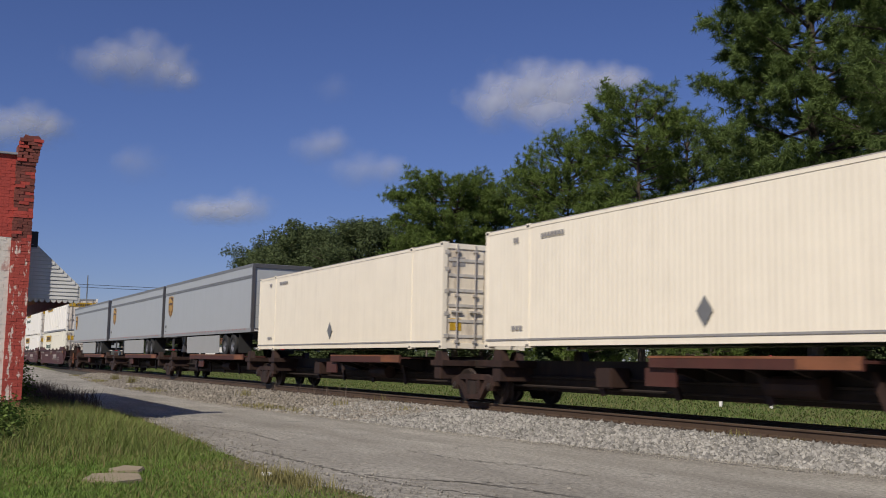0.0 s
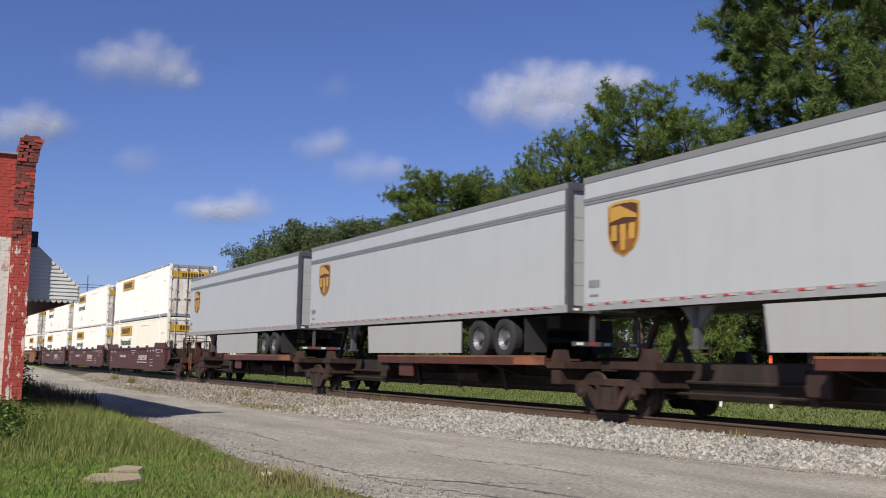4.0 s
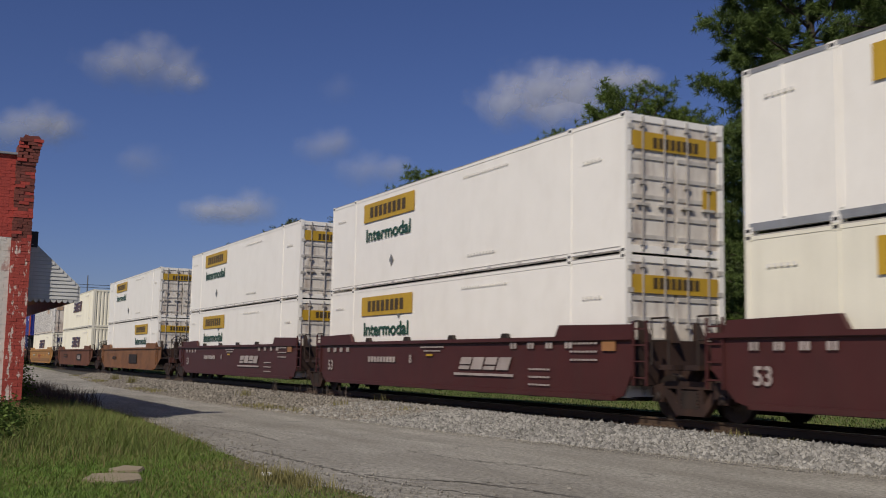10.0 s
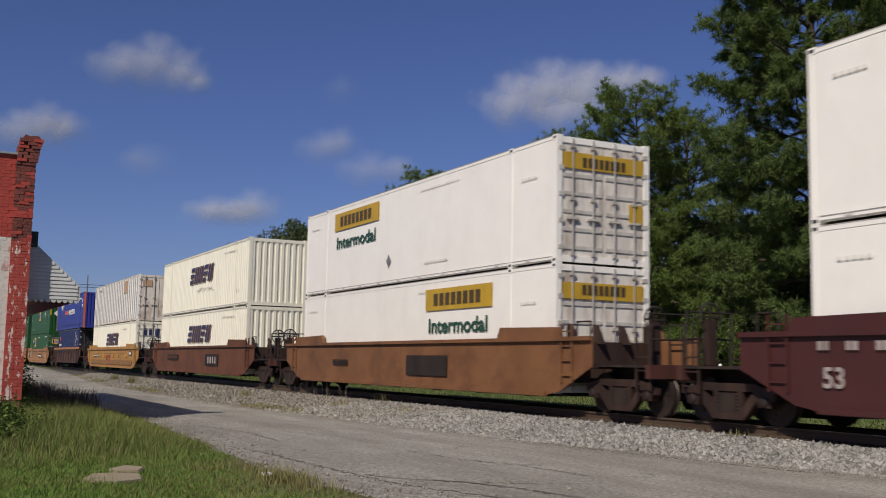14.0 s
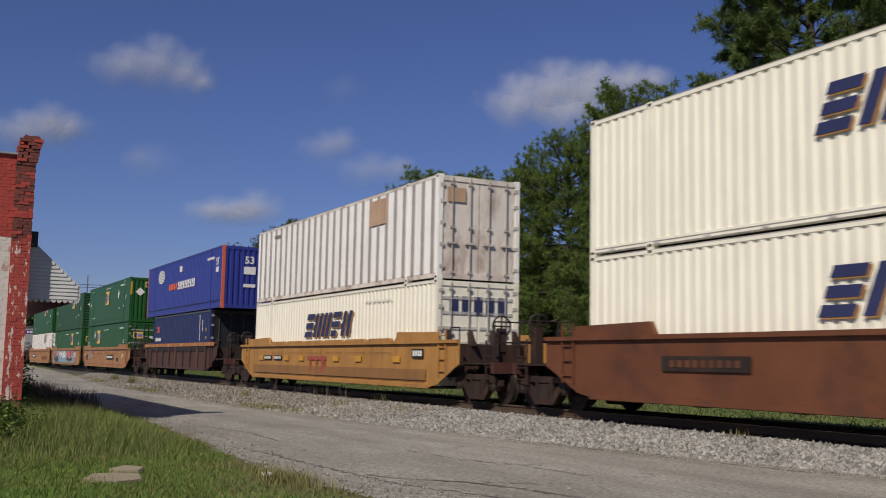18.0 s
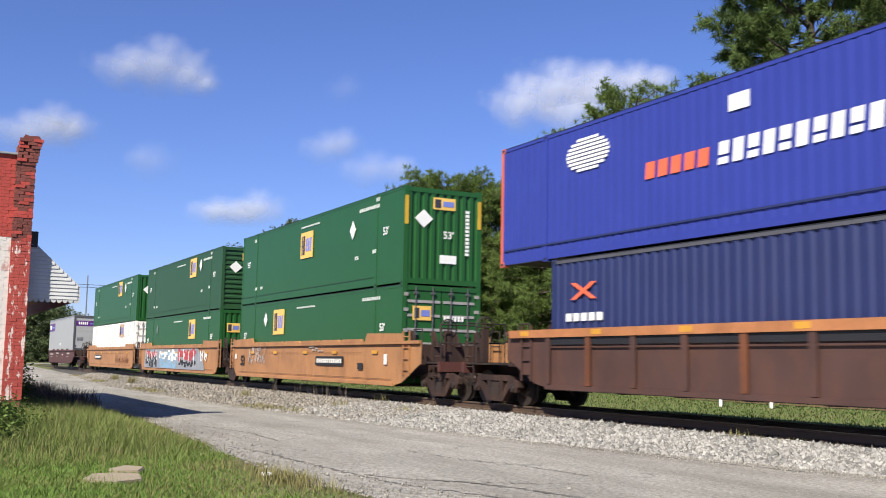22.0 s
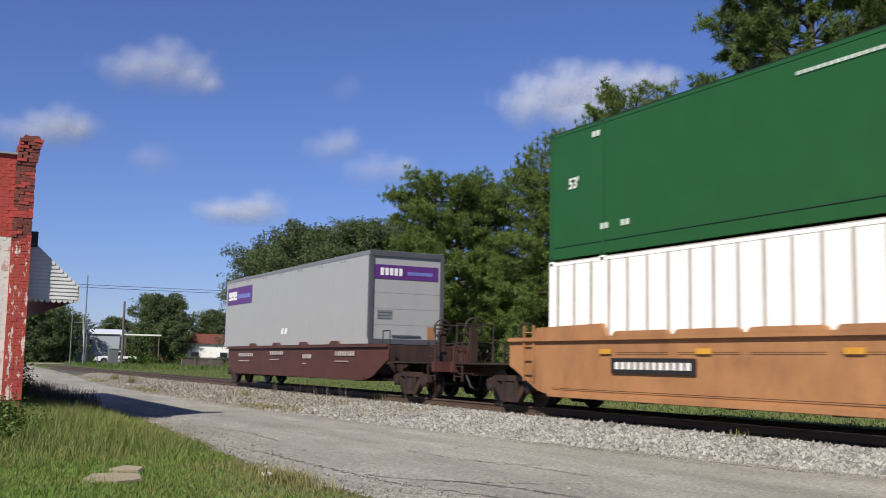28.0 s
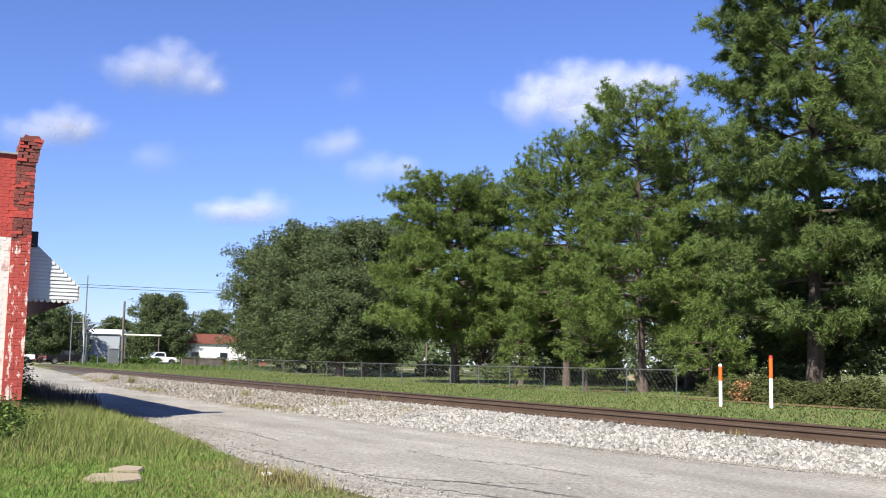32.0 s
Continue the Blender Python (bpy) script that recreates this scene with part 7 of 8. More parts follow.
def oak(label, x, y, height, radius, base, seed, material, limbs=80, clumps=3, per_clump=9, prof=None, trunk_r=0.3, leaf=0.07, per=20, spread=0.42):
    """A broadleaf tree: forking limbs and many small leaves in clumps round their ends."""
    rs = np.random.RandomState(seed)
    t = thing("oak_tree", label, "tree", pose(x, y, float(ground_z(np.array([x]), np.array([y]))[0]) - 0.05), "trees beyond the fence")
    pts = trunk_line(height * 0.92, (0, 0), seed)
    trunk_part(t, pts, trunk_r)
    wood, cents = Shape(), []
    for k in range(limbs):
        f = (k + rs.uniform(0, 1)) / limbs
        z = base + (height - base) * f
        a = k * 2.399 + rs.uniform(-0.5, 0.5)
        ln = radius * prof(f) * rs.uniform(0.60, 1.10)
        p = along(pts, max(0.05, (z - 0.3 * ln) / (height * 0.92)))
        q = along(pts, z / (height * 0.92)) + Vector((math.cos(a) * ln, math.sin(a) * ln, rs.uniform(-0.08, 0.24) * ln))
        m = p.lerp(q, 0.5) + Vector((0, 0, 0.05 * ln))
        if ln > 0.6:
            r = min(0.07, 0.014 + 0.011 * ln)
            wood.tube(p, m, r, r * 0.7, 5).tube(m, q, r * 0.7, r * 0.2, 5)
        for j in range(clumps):
            c = m.lerp(q, (0.1, 0.6, 1.02, 0.35)[j % 4]) + Vector(rs.normal(0, 0.07 * ln + 0.1, 3))
            cents.append((*c, 0.42 + 0.11 * ln))
    part("branchwork", wood, "bark", t)
    pc = np.repeat(np.array(cents), per_clump, 0)
    tips = pc[:, :3] + rs.normal(0, 1, (len(pc), 3)) * np.array([0.52, 0.52, 0.36]) * pc[:, 3:4]
    co, fc = leaf_cloud(tips, leaf * 0.95, int(per * 0.85), spread, rs, True)
    part("crown", raw_mesh("crown", co, fc, material), None, t)
    return t


def dome(f):
    return (1 - max(0, (f - 0.45) / 0.55) ** 2.4) ** 0.5 * min(1, 0.74 + f * 0.8)


def cone(f):
    return max(0.14, (1 - f) ** 0.62) * min(1, 0.7 + f)


def table(f):
    """Wide below, a broad rounded head."""
    return np.interp(f, (0, 0.15, 0.45, 0.62, 0.85, 0.96, 1.0), (0.80, 1.0, 0.92, 0.62, 0.78, 0.62, 0.40))


def pillar(f):
    return np.interp(f, (0, 0.12, 0.3, 0.7, 0.9, 1.0), (0.8, 1.0, 0.95, 0.86, 0.6, 0.2))


def tower(f):
    """Even sides with a notch below a rounded head."""
    return np.interp(f, (0, 0.2, 0.5, 0.62, 0.8, 0.93, 1.0), (0.9, 1.0, 0.72, 0.50, 0.72, 0.66, 0.34))


pine("tall spreading longleaf pine towering over the hedge", -34.9, 37.6, 32.0, 5.2, 2.6, 51, "needles_b", 135, pillar, 0.36, (0.4, 0), 40, 0.40, 1.15, 30, 10)
pine("tall pine with dark gaps between its boughs", -35.5, 46.5, 26.0, 5.0, 4.5, 52, "needles_b", 55, dome, 0.33, (0, 0), 20, 0.40, 1.0, 36)
pine("broad tall pine at the edge of the grove", -28.4, 38.6, 28.0, 5.4, 3.2, 68, "needles_b", 75, dome, 0.34, (0, 0), 24, 0.40, 1.1, 36)
pine("straight pine with a rounded head and open middle", -45.0, 35.6, 16.7, 4.3, 2.6, 53, "needles", 85, tower, 0.24, (-1.0, 0.2), 28, 0.36, 1.2, 26, 8)
pine("mid-height pine with a ragged pointed top", -56.7, 38.6, 16.6, 4.7, 2.8, 54, "needles", 90, pillar, 0.22, (0, 0), 25, 0.36, 1.15, 26)
pine("slender bushy pine joining its neighbours", -62.0, 38.4, 14.8, 4.0, 2.6, 55, "needles_b", 70, tower, 0.17, (0, 0), 24, 0.36, 1.15, 26)
pine("flat-topped spreading pine beside the fence", -64.4, 34.5, 14.3, 5.7, 2.6, 56, "needles", 115, table, 0.27, (-0.3, -0.6), 26, 0.38, 1.2, 12, 9)
pine("thick-trunked pine in the shade of taller ones", -50.4, 43.6, 17.2, 4.8, 3.0, 58, "needles_b", 75, dome, 0.38, (0, 0), 22, 0.38, 1.1, 30)
pine("young low pine by the hedge's end", -38.4, 34.4, 4.6, 2.4, 0.7, 57, "needles", 28, cone, 0.09, (0, 0), 28, 0.30, 1.3, 40, 0)
pine("young pine leaning over the fence", -48.0, 34.0, 5.2, 2.2, 0.9, 59, "needles", 26, cone, 0.09, (0, 0), 28, 0.30, 1.3, 40, 0)
pine("young pine sapling close behind the fence", -54.2, 33.2, 3.8, 1.3, 0.5, 60, "needles", 18, cone, 0.07, (0, 0), 28, 0.28, 1.3, 40, 0)
oak("dark rounded oak with dense small leaves", -111.0, 37.3, 14.4, 6.2, 1.7, 61, "leaf_dark", 150, 4, 13, dome, 0.35, 0.11, 22, 0.5)
oak("dark oak in the middle of a grove", -99.0, 36.5, 14.8, 6.8, 1.3, 62, "leaf_dark", 150, 4, 13, dome, 0.36, 0.11, 22, 0.5)
oak("dark oak with a thin twiggy top", -87.5, 37.5, 14.4, 5.8, 1.5, 63, "leaf_dark", 130, 4, 12, dome, 0.32, 0.10, 20, 0.5)
oak("low-limbed oak close to the fence", -84.0, 33.6, 9.2, 4.6, 1.4, 69, "leaf_dark", 90, 4, 11, dome, 0.30, 0.09, 20, 0.45)
oak("shaded oak behind the pines", -56.0, 52.0, 12.0, 5.6, 2.0, 64, "leaf_dark", 80, 4, 9, dome, 0.3, 0.12, 18)
oak("shaded oak under the tall pines", -42.0, 45.5, 10.5, 5.2, 2.0, 65, "leaf_dark", 90, 4, 10, dome, 0.3, 0.10, 18)
oak("shaded oak deep in the grove", -71.0, 48.5, 11.5, 5.8, 2.0, 66, "leaf_dark", 80, 4, 9, dome, 0.3, 0.12, 18)
oak("broad oak with gaps near its foot", -32.5, 43.0, 10.5, 5.6, 1.9, 67, "leaf_dark", 100, 4, 10, dome, 0.32, 0.10, 18)
for k, (x, y, h) in enumerate(((-47, 64, 12.5), (-60, 67, 13.0), (-76, 66, 12.0), (-91, 63, 11.5), (-38, 58, 12.0), (-106, 60, 11.0))):
    oak("shaded oak across the park's far side", x, y, h, 6.2, 2.3, 160 + k, "leaf_dark", 70, 4, 8, dome, 0.32, 0.17, 14, 0.6)
oak("round green tree beside the crossing road", -168.0, 36.4, 11.2, 5.2, 0.8, 71, "leaf_dark", 90, 3, 12, dome, 0.3, 0.14, 18, 0.6)
oak("low green tree near the red-roofed shop", -160.0, 36.4, 6.6, 2.6, 0.4, 72, "leaf_dark", 50, 3, 12, dome, 0.22, 0.12, 18, 0.5)
oak("dark tree behind the shop's corner", -186.0, 50.0, 9.8, 3.6, 0.6, 76, "leaf_dark", 50, 3, 12, dome, 0.3, 0.16, 16, 0.6)
oak("broad dark tree beyond the crossing", -182.0, 20.5, 9.2, 6.4, 0.3, 73, "leaf_dark", 110, 3, 12, dome, 0.3, 0.15, 18, 0.6)
oak("dark tree at the end of the lane", -186.0, 13.5, 8.6, 4.6, 0.4, 74, "leaf_dark", 70, 3, 12, dome, 0.3, 0.16, 16, 0.6)
oak("distant bushy tree past the warehouse", -225.0, 39.0, 9.6, 3.4, 0.4, 75, "leaf_dark", 50, 3, 10, dome, 0.3, 0.2, 14, 0.7)


def bush(label, x, y, r, h, seed, material, n=70, size=0.07, per=40, name="shrub"):
    rs = np.random.RandomState(seed)
    c = rs.normal(0, 0.42, (n, 3)) * np.array([r, r, 0])
    c[:, 2] = rs.uniform(0.08, 0.85, n) * h * (1 - 0.45 * np.clip(np.hypot(c[:, 0], c[:, 1]) / r, 0, 1))
    co, f = leaf_cloud(c, size, per, 0.28 * h ** 0.5, rs)
    z0 = float(ground_z(np.array([x]), np.array([y]))[0])
    t = thing(name, label, "shrub", pose(x, y, z0 - 0.04))
    part("foliage", raw_mesh("foliage", co, f, material), None, t)
    st = Shape()
    for k in range(6):
        a = k * 1.05
        st.tube((0, 0, 0), (math.cos(a) * r * 0.4, math.sin(a) * r * 0.4, h * 0.6), 0.02, 0.008, 5)
    part("stem", st, "bark", t)
    return t


for k in range(8):
    bush("dark vine-covered hedge along the fence line", -34.2 + k * 1.5, 31.7 + 0.2 * math.sin(k * 2.1), 1.2, 1.30 + 0.15 * math.sin(k * 1.7), 80 + k, "vine", 60, 0.05, 60, "hedge")
for k, (x, y, h) in enumerate(((-47, 44, 2.2), (-55, 45, 2.0), (-63, 46, 2.2), (-72, 47, 2.0), (-80, 47, 1.9), (-90, 46, 1.8), (-103, 46, 1.8), (-40, 42, 2.2), (-33, 43, 2.4), (-60, 52, 2.0), (-75, 55, 1.8))):
    bush("shaded undergrowth beneath the trees", x, y, 2.6, h, 140 + k, "leaf_dark", 60, 0.12, 36)
bush("small orange-leaved shrub by the hedge", -32.6, 31.0, 0.45, 1.3, 95, "tan", 20, 0.06, 30)
bush("leafy green weed bush against the building", -18.2, 1.25, 0.65, 0.95, 96, "leaf", 80, 0.028, 70)
bush("leafy creeper at the pilaster's foot", -23.9, 2.0, 0.45, 2.1, 97, "leaf", 70, 0.030, 60)
bush("leafy weed bush in the tall grass", -16.4, 1.0, 0.6, 0.75, 98, "needles", 40, 0.045, 40)
for k, (x, y, h) in enumerate(((-135, 28, 1.6), (-136, 33, 2.2), (-134, 36.5, 1.8), (-131, 25.5, 1.5), (-128, 38, 1.6), (-150, 24, 1.6))):
    bush("rough roadside shrub near the crossing", x, y, 2.0, h, 110 + k, "leaf", 50, 0.12, 30)

# far tree line closing the view
rs = np.random.RandomState(120)
a = rs.uniform(radians(88), radians(182), 2400)
dist = rs.uniform(240, 330, 2400)
c = np.stack([np.cos(a) * dist, np.sin(a) * dist, rs.uniform(0.5, 8.0, 2400)], -1)
co, f = leaf_cloud(c, 0.85, 10, 3.2, rs, True)
tagged(part("distant_woods", raw_mesh("distant_woods", co, f, "leaf_dark"), None, None), "low dark woods on the horizon", "woods", kind="stuff")

# ---- fence, markers and what lies past the trees ----
FY, FH = 31.0, 1.22
post_m = Shape().tube((0, 0, -0.05), (0, 0, FH + 0.02), 0.034, n=8).tube((0, 0, FH + 0.02), (0, 0, FH + 0.06), 0.04, 0.012, 8).mesh("post", "fence_steel")
fence = thing("chain_link_fence", "low galvanised chain-link fence along the verge", "fence")
NP = 26
for k in range(NP):
    x = -36.8 - k * 3.62
    part("post", post_m, None, fence, "", (x, FY, float(ground_z(np.array([x]), np.array([FY]))[0])))
wires = Shape()
for k in range(NP - 1):
    xa, xb = -36.8 - k * 3.62, -36.8 - (k + 1) * 3.62
    za, zb = [float(ground_z(np.array([q]), np.array([FY]))[0]) for q in (xa, xb)]
    part("top_rail", Shape().tube((xa, FY, za + FH), (xb, FY, zb + FH), 0.024, n=6), "fence_steel", fence)
    step = 0.30
    for j in range(int(3.62 / step) + 8):
        for d in (-1, 1):
            t0 = j * step if d < 0 else j * step - FH
            pts = []
            for q in (0, FH):
                u = t0 - q if d < 0 else t0 + q
                pts.append((u, q))
            (u0, q0), (u1, q1) = pts
            if u1 == u0:
                continue
            def clip(u, q, v, r):
                if u < 0:
                    q += (r - q) * (0 - u) / (v - u); u = 0
                if u > 3.62:
                    q += (r - q) * (3.62 - u) / (v - u); u = 3.62
                return u, q
            if max(u0, u1) <= 0 or min(u0, u1) >= 3.62:
                continue
            a, b = clip(u0, q0, u1, q1), clip(u1, q1, u0, q0)
            wires.add([(xa - a[0], FY - 0.002, za + a[1]), (xa - a[0], FY + 0.002, za + a[1] + 0.004), (xa - b[0], FY + 0.002, za + b[1] + 0.004), (xa - b[0], FY - 0.002, za + b[1])], [(0, 1, 2, 3)])
me = bpy.data.meshes.new("mesh_wire")
me.from_pydata(wires.v, [], wires.f)
me.materials.append(M["fence_steel"])
tagged(part("mesh_wire", me, None, fence), kind="stuff")

for x, y, h, top in ((-28.1, 25.65, 1.52, 0.60), (-26.75, 26.7, 1.84, 0.80)):
    mk = thing("marker_post", "white plastic utility marker post with an orange top", "marker post", pose(x, y, 0.08), "utility markers in the verge")
    part("shaft", Shape().tube((0, 0, 0), (0, 0, h - top), 0.062, n=14), "pale_ink", mk)
    part("sleeve", Shape().tube((0, 0, h - top), (0, 0, h - 0.1), 0.066, n=14), "orange", mk, "bright orange sleeve")
    part("cap", Shape().lathe([(0.0, 0.066), (0.05, 0.064), (0.08, 0.045), (0.095, 0.0)], 14, "z"), "pale_ink" if h < 1.7 else "red_tape", mk, "", (0, 0, h - 0.1))

xs = (-104, -62)
tagged(part("park_lane", ribbon("park_lane", -112, -40, 3, lambda x: 56 + 0 * x, lambda x: 59.5 + 0 * x, 3, lambda x, y, t: ground_z(x, y) + 0.03, "gravel"), None, None), "pale lane through the park beyond the trees", "lane", kind="structure")
bench = solo("park_wall", Shape().box(-92, -70, 66, 66.3, 0.1, 0.6), "concrete", "long low pale wall across the park", "wall")


def low_building(name, label, x, y, w, d, h, wall_mat, roof_mat, rot=0.0, windows=4, roof_h=0.5, eave=0.4, door=True):
    z = float(ground_z(np.array([x]), np.array([y]))[0]) - 0.05
    b = thing(name, label, "building", pose(x, y, z, 0, 0, rot))
    wl = part("wall", Shape().box(-w / 2, w / 2, -d / 2, d / 2, 0, h), wall_mat, b)
    part("roof", Shape().prism([(-d / 2 - eave, h), (d / 2 + eave, h), (d / 2 + eave, h + 0.15), (0, h + roof_h), (-d / 2 - eave, h + 0.15)], "x", -w / 2 - eave, w / 2 + eave), roof_mat, b)
    for k in range(windows):
        xx = -w / 2 + (k + 0.5) * w / windows
        f = part("window", Shape().box(xx - 0.6, xx + 0.6, -d / 2 - 0.05, -d / 2 + 0.02, 1.0, 2.1), "trim_grey", b)
        part("pane", Shape().box(xx - 0.52, xx + 0.52, -d / 2 - 0.06, -d / 2 - 0.045, 1.08, 2.02), "glass", f)
    if door:
        part("door", Shape().box(w / 2 - 1.6, w / 2 - 0.7, -d / 2 - 0.06, -d / 2 + 0.02, 0, 2.05), "pole", b)
    return b


low_building("house", "long low white building beyond the park", -56.0, 92.0, 14, 9, 2.6, "stucco", "tin", 8, 6)
low_building("house", "low cream building behind the grove", -36.0, 88.0, 13, 9, 2.6, "stucco", "roof_red", 0, 4)
# the red-roofed shop, facing the crossing
shop2 = low_building("shop", "white rendered shop with a red-brown parapet roof", -162.5, 45.5, 13, 9, 3.4, "stucco", "roof_red", 72, 3, 0.35)
part("parapet", Shape().box(-6.6, 6.6, -4.75, -4.5, 3.4, 4.9), "roof_red", shop2, "red-brown parapet")
part("plinth", Shape().box(-6.55, 6.55, -4.6, -4.5, 0, 0.9), "roof_red", shop2)
wh = low_building("warehouse", "pale blue-grey metal warehouse with white gable trim", -192.0, 31.5, 7, 14, 5.0, "steel_wall", "car_white", 75, 0, 1.0, 0.3, False)
cp = thing("carport", "flat pale-roofed open shelter beside the trees", "shelter", pose(-158.5, 31.5, 0.4, 0, 0, 85))
part("roof", Shape().box(-2.7, 2.7, -2, 2, 4.3, 4.5), "stucco", cp)
for xx in (-2.4, 2.4):
    for yy in (-1.8, 1.8):
        part("post", Shape().box(xx - 0.06, xx + 0.06, yy - 0.06, yy + 0.06, 0, 4.3), "pole", cp)
lw = solo("low_wall", Shape().box(-0.15, 0.15, -1.6, 3.6, 0, 1.2).box(-0.2, 0.2, -1.65, 3.65, 1.2, 1.27), "pole", "low weathered board wall beside the crossing road", "wall", pose(-124.0, 31.0, 0.28, 0, 0, 10))

# crossing road and its signals
CR = part("crossing_road", sheet([-146, -143, -140, -137, -134], np.arange(-60, 121, 2.0), lambda x, y: ground_z(x, y) + 0.035 + 0 * x, "crossing_road", "road"), None, None)
tagged(CR, "asphalt side road crossing the track in the distance", "road", kind="structure")
solo("crossing_panel", Shape().box(-145, -135, TRACK_Y - 0.66, TRACK_Y + 0.66, RAIL_TOP - 0.06, RAIL_TOP - 0.01), "tie", "timber panel between the rails at the crossing", "crossing panel", kind="structure")
cab = thing("equipment_cabinet", "grey metal railway equipment cabinet by the crossing", "cabinet", pose(-128.0, 22.3, 0.32))
part("body", Shape().box(-0.4, 0.4, -0.55, 0.55, 0, 2.1), "galv", cab, bevel=0.02)
part("door", Shape().box(0.4, 0.43, -0.5, -0.02, 0.1, 2.0), "galv", cab)
part("door", Shape().box(0.4, 0.43, 0.02, 0.5, 0.1, 2.0), "galv", cab)
part("roof", Shape().box(-0.46, 0.46, -0.6, 0.6, 2.1, 2.18), "tin", cab)


def pole(x, y, h, label, arms=0, r=0.14, mat_name="pole"):
    z = float(ground_z(np.array([x]), np.array([y]))[0])
    p = thing("utility_pole", label, "pole", pose(x, y, z - 0.1))
    part("shaft", Shape().tube((0, 0, 0), (0, 0, h + 0.1), r, r * 0.7, 10), mat_name, p)
    for k in range(arms):
        part("crossarm", Shape().box(-0.06, 0.06, -1.2, 1.2, h - 0.5 - k * 0.9, h - 0.38 - k * 0.9), mat_name, p)
        for yy in (-1.1, -0.5, 0.5, 1.1):
            part("insulator", Shape().tube((0, yy, h - 0.38 - k * 0.9), (0, yy, h - 0.22 - k * 0.9), 0.05, 0.03, 6), "glass", p)
    return p


pole(-127.9, 23.3, 7.7, "bare weathered timber pole beside the cabinet", 0, 0.17)
pole(-126.8, 18.75, 10.5, "thin grey steel mast by the crossing", 0, 0.09, "galv")
pole(-131.0, 17.85, 7.1, "slim grey post near the crossing signals", 0, 0.07, "galv")
pole(-168.0, 41.5, 8.6, "distant timber pole with a lamp", 1, 0.13)
pole(-124.0, 62.0, 10.2, "timber pole hidden behind the grove", 1)
pole(-128.5, -12.0, 10.2, "timber pole beyond the brick building", 1)
for dz, dx in ((9.95, 0.0), (9.6, 0.5)):
    cu = Shape()
    pts = []
    for k in range(17):
        f = k / 16
        pts.append((-128.5 + 4.5 * f + dx, -12 + 74 * f, dz + 0.25 - 1.1 * 4 * f * (1 - f) * 0.35))
    for p, q in zip(pts, pts[1:]):
        cu.tube(p, q, 0.028, n=5)
    solo("overhead_cable", cu, "wire", "dark overhead cable strung across the road", "cable", group="overhead cables")
sig = thing("crossing_signal", "railway crossing signal mast with crossbuck and lamps", "signal", pose(-127.4, 19.1, 0.35))
part("mast", Shape().tube((0, 0, 0), (0, 0, 5.4), 0.08, n=10), "galv", sig)
for s_ in (-1, 1):
    part("crossbuck", Shape().prism([(-0.75, -0.12), (0.75, -0.12), (0.75, 0.12), (-0.75, 0.12)], "x", 0.1, 0.13), "galv", sig, "weathered crossbuck board", pose(0, 0, 4.1, s_ * 45, 0, 0))
    part("lamp", Shape().lathe([(0.0, 0.0), (0.0, 0.28), (0.04, 0.28), (0.1, 0.1), (0.1, 0.0)], 14), "black", sig, "", pose(0.1, s_ * 0.55, 2.9, 0, 0, 90))
part("lamp_arm", Shape().box(-0.03, 0.03, -0.9, 0.9, 2.85, 2.95), "galv", sig)
part("upper_arm", Shape().box(-0.04, 0.04, -1.5, 2.6, 5.0, 5.1).box(-0.03, 0.03, 1.2, 1.9, 4.4, 4.5), "galv", sig)
part("gate_arm", Shape().tube((0.2, -0.25, 0.9), (0.2, -0.6, 6.2), 0.05, 0.03, 6), "pale_ink", sig)
part("gate_box", Shape().box(-0.2, 0.3, -0.4, 0.2, 0.6, 1.3), "galv", sig, bevel=0.02)
mk = solo("marker_post", Shape().tube((-128.5, 20.6, 0.3), (-128.5, 20.6, 1.5), 0.06, n=8), "pale_ink", "short white marker post near the crossing", "marker post")


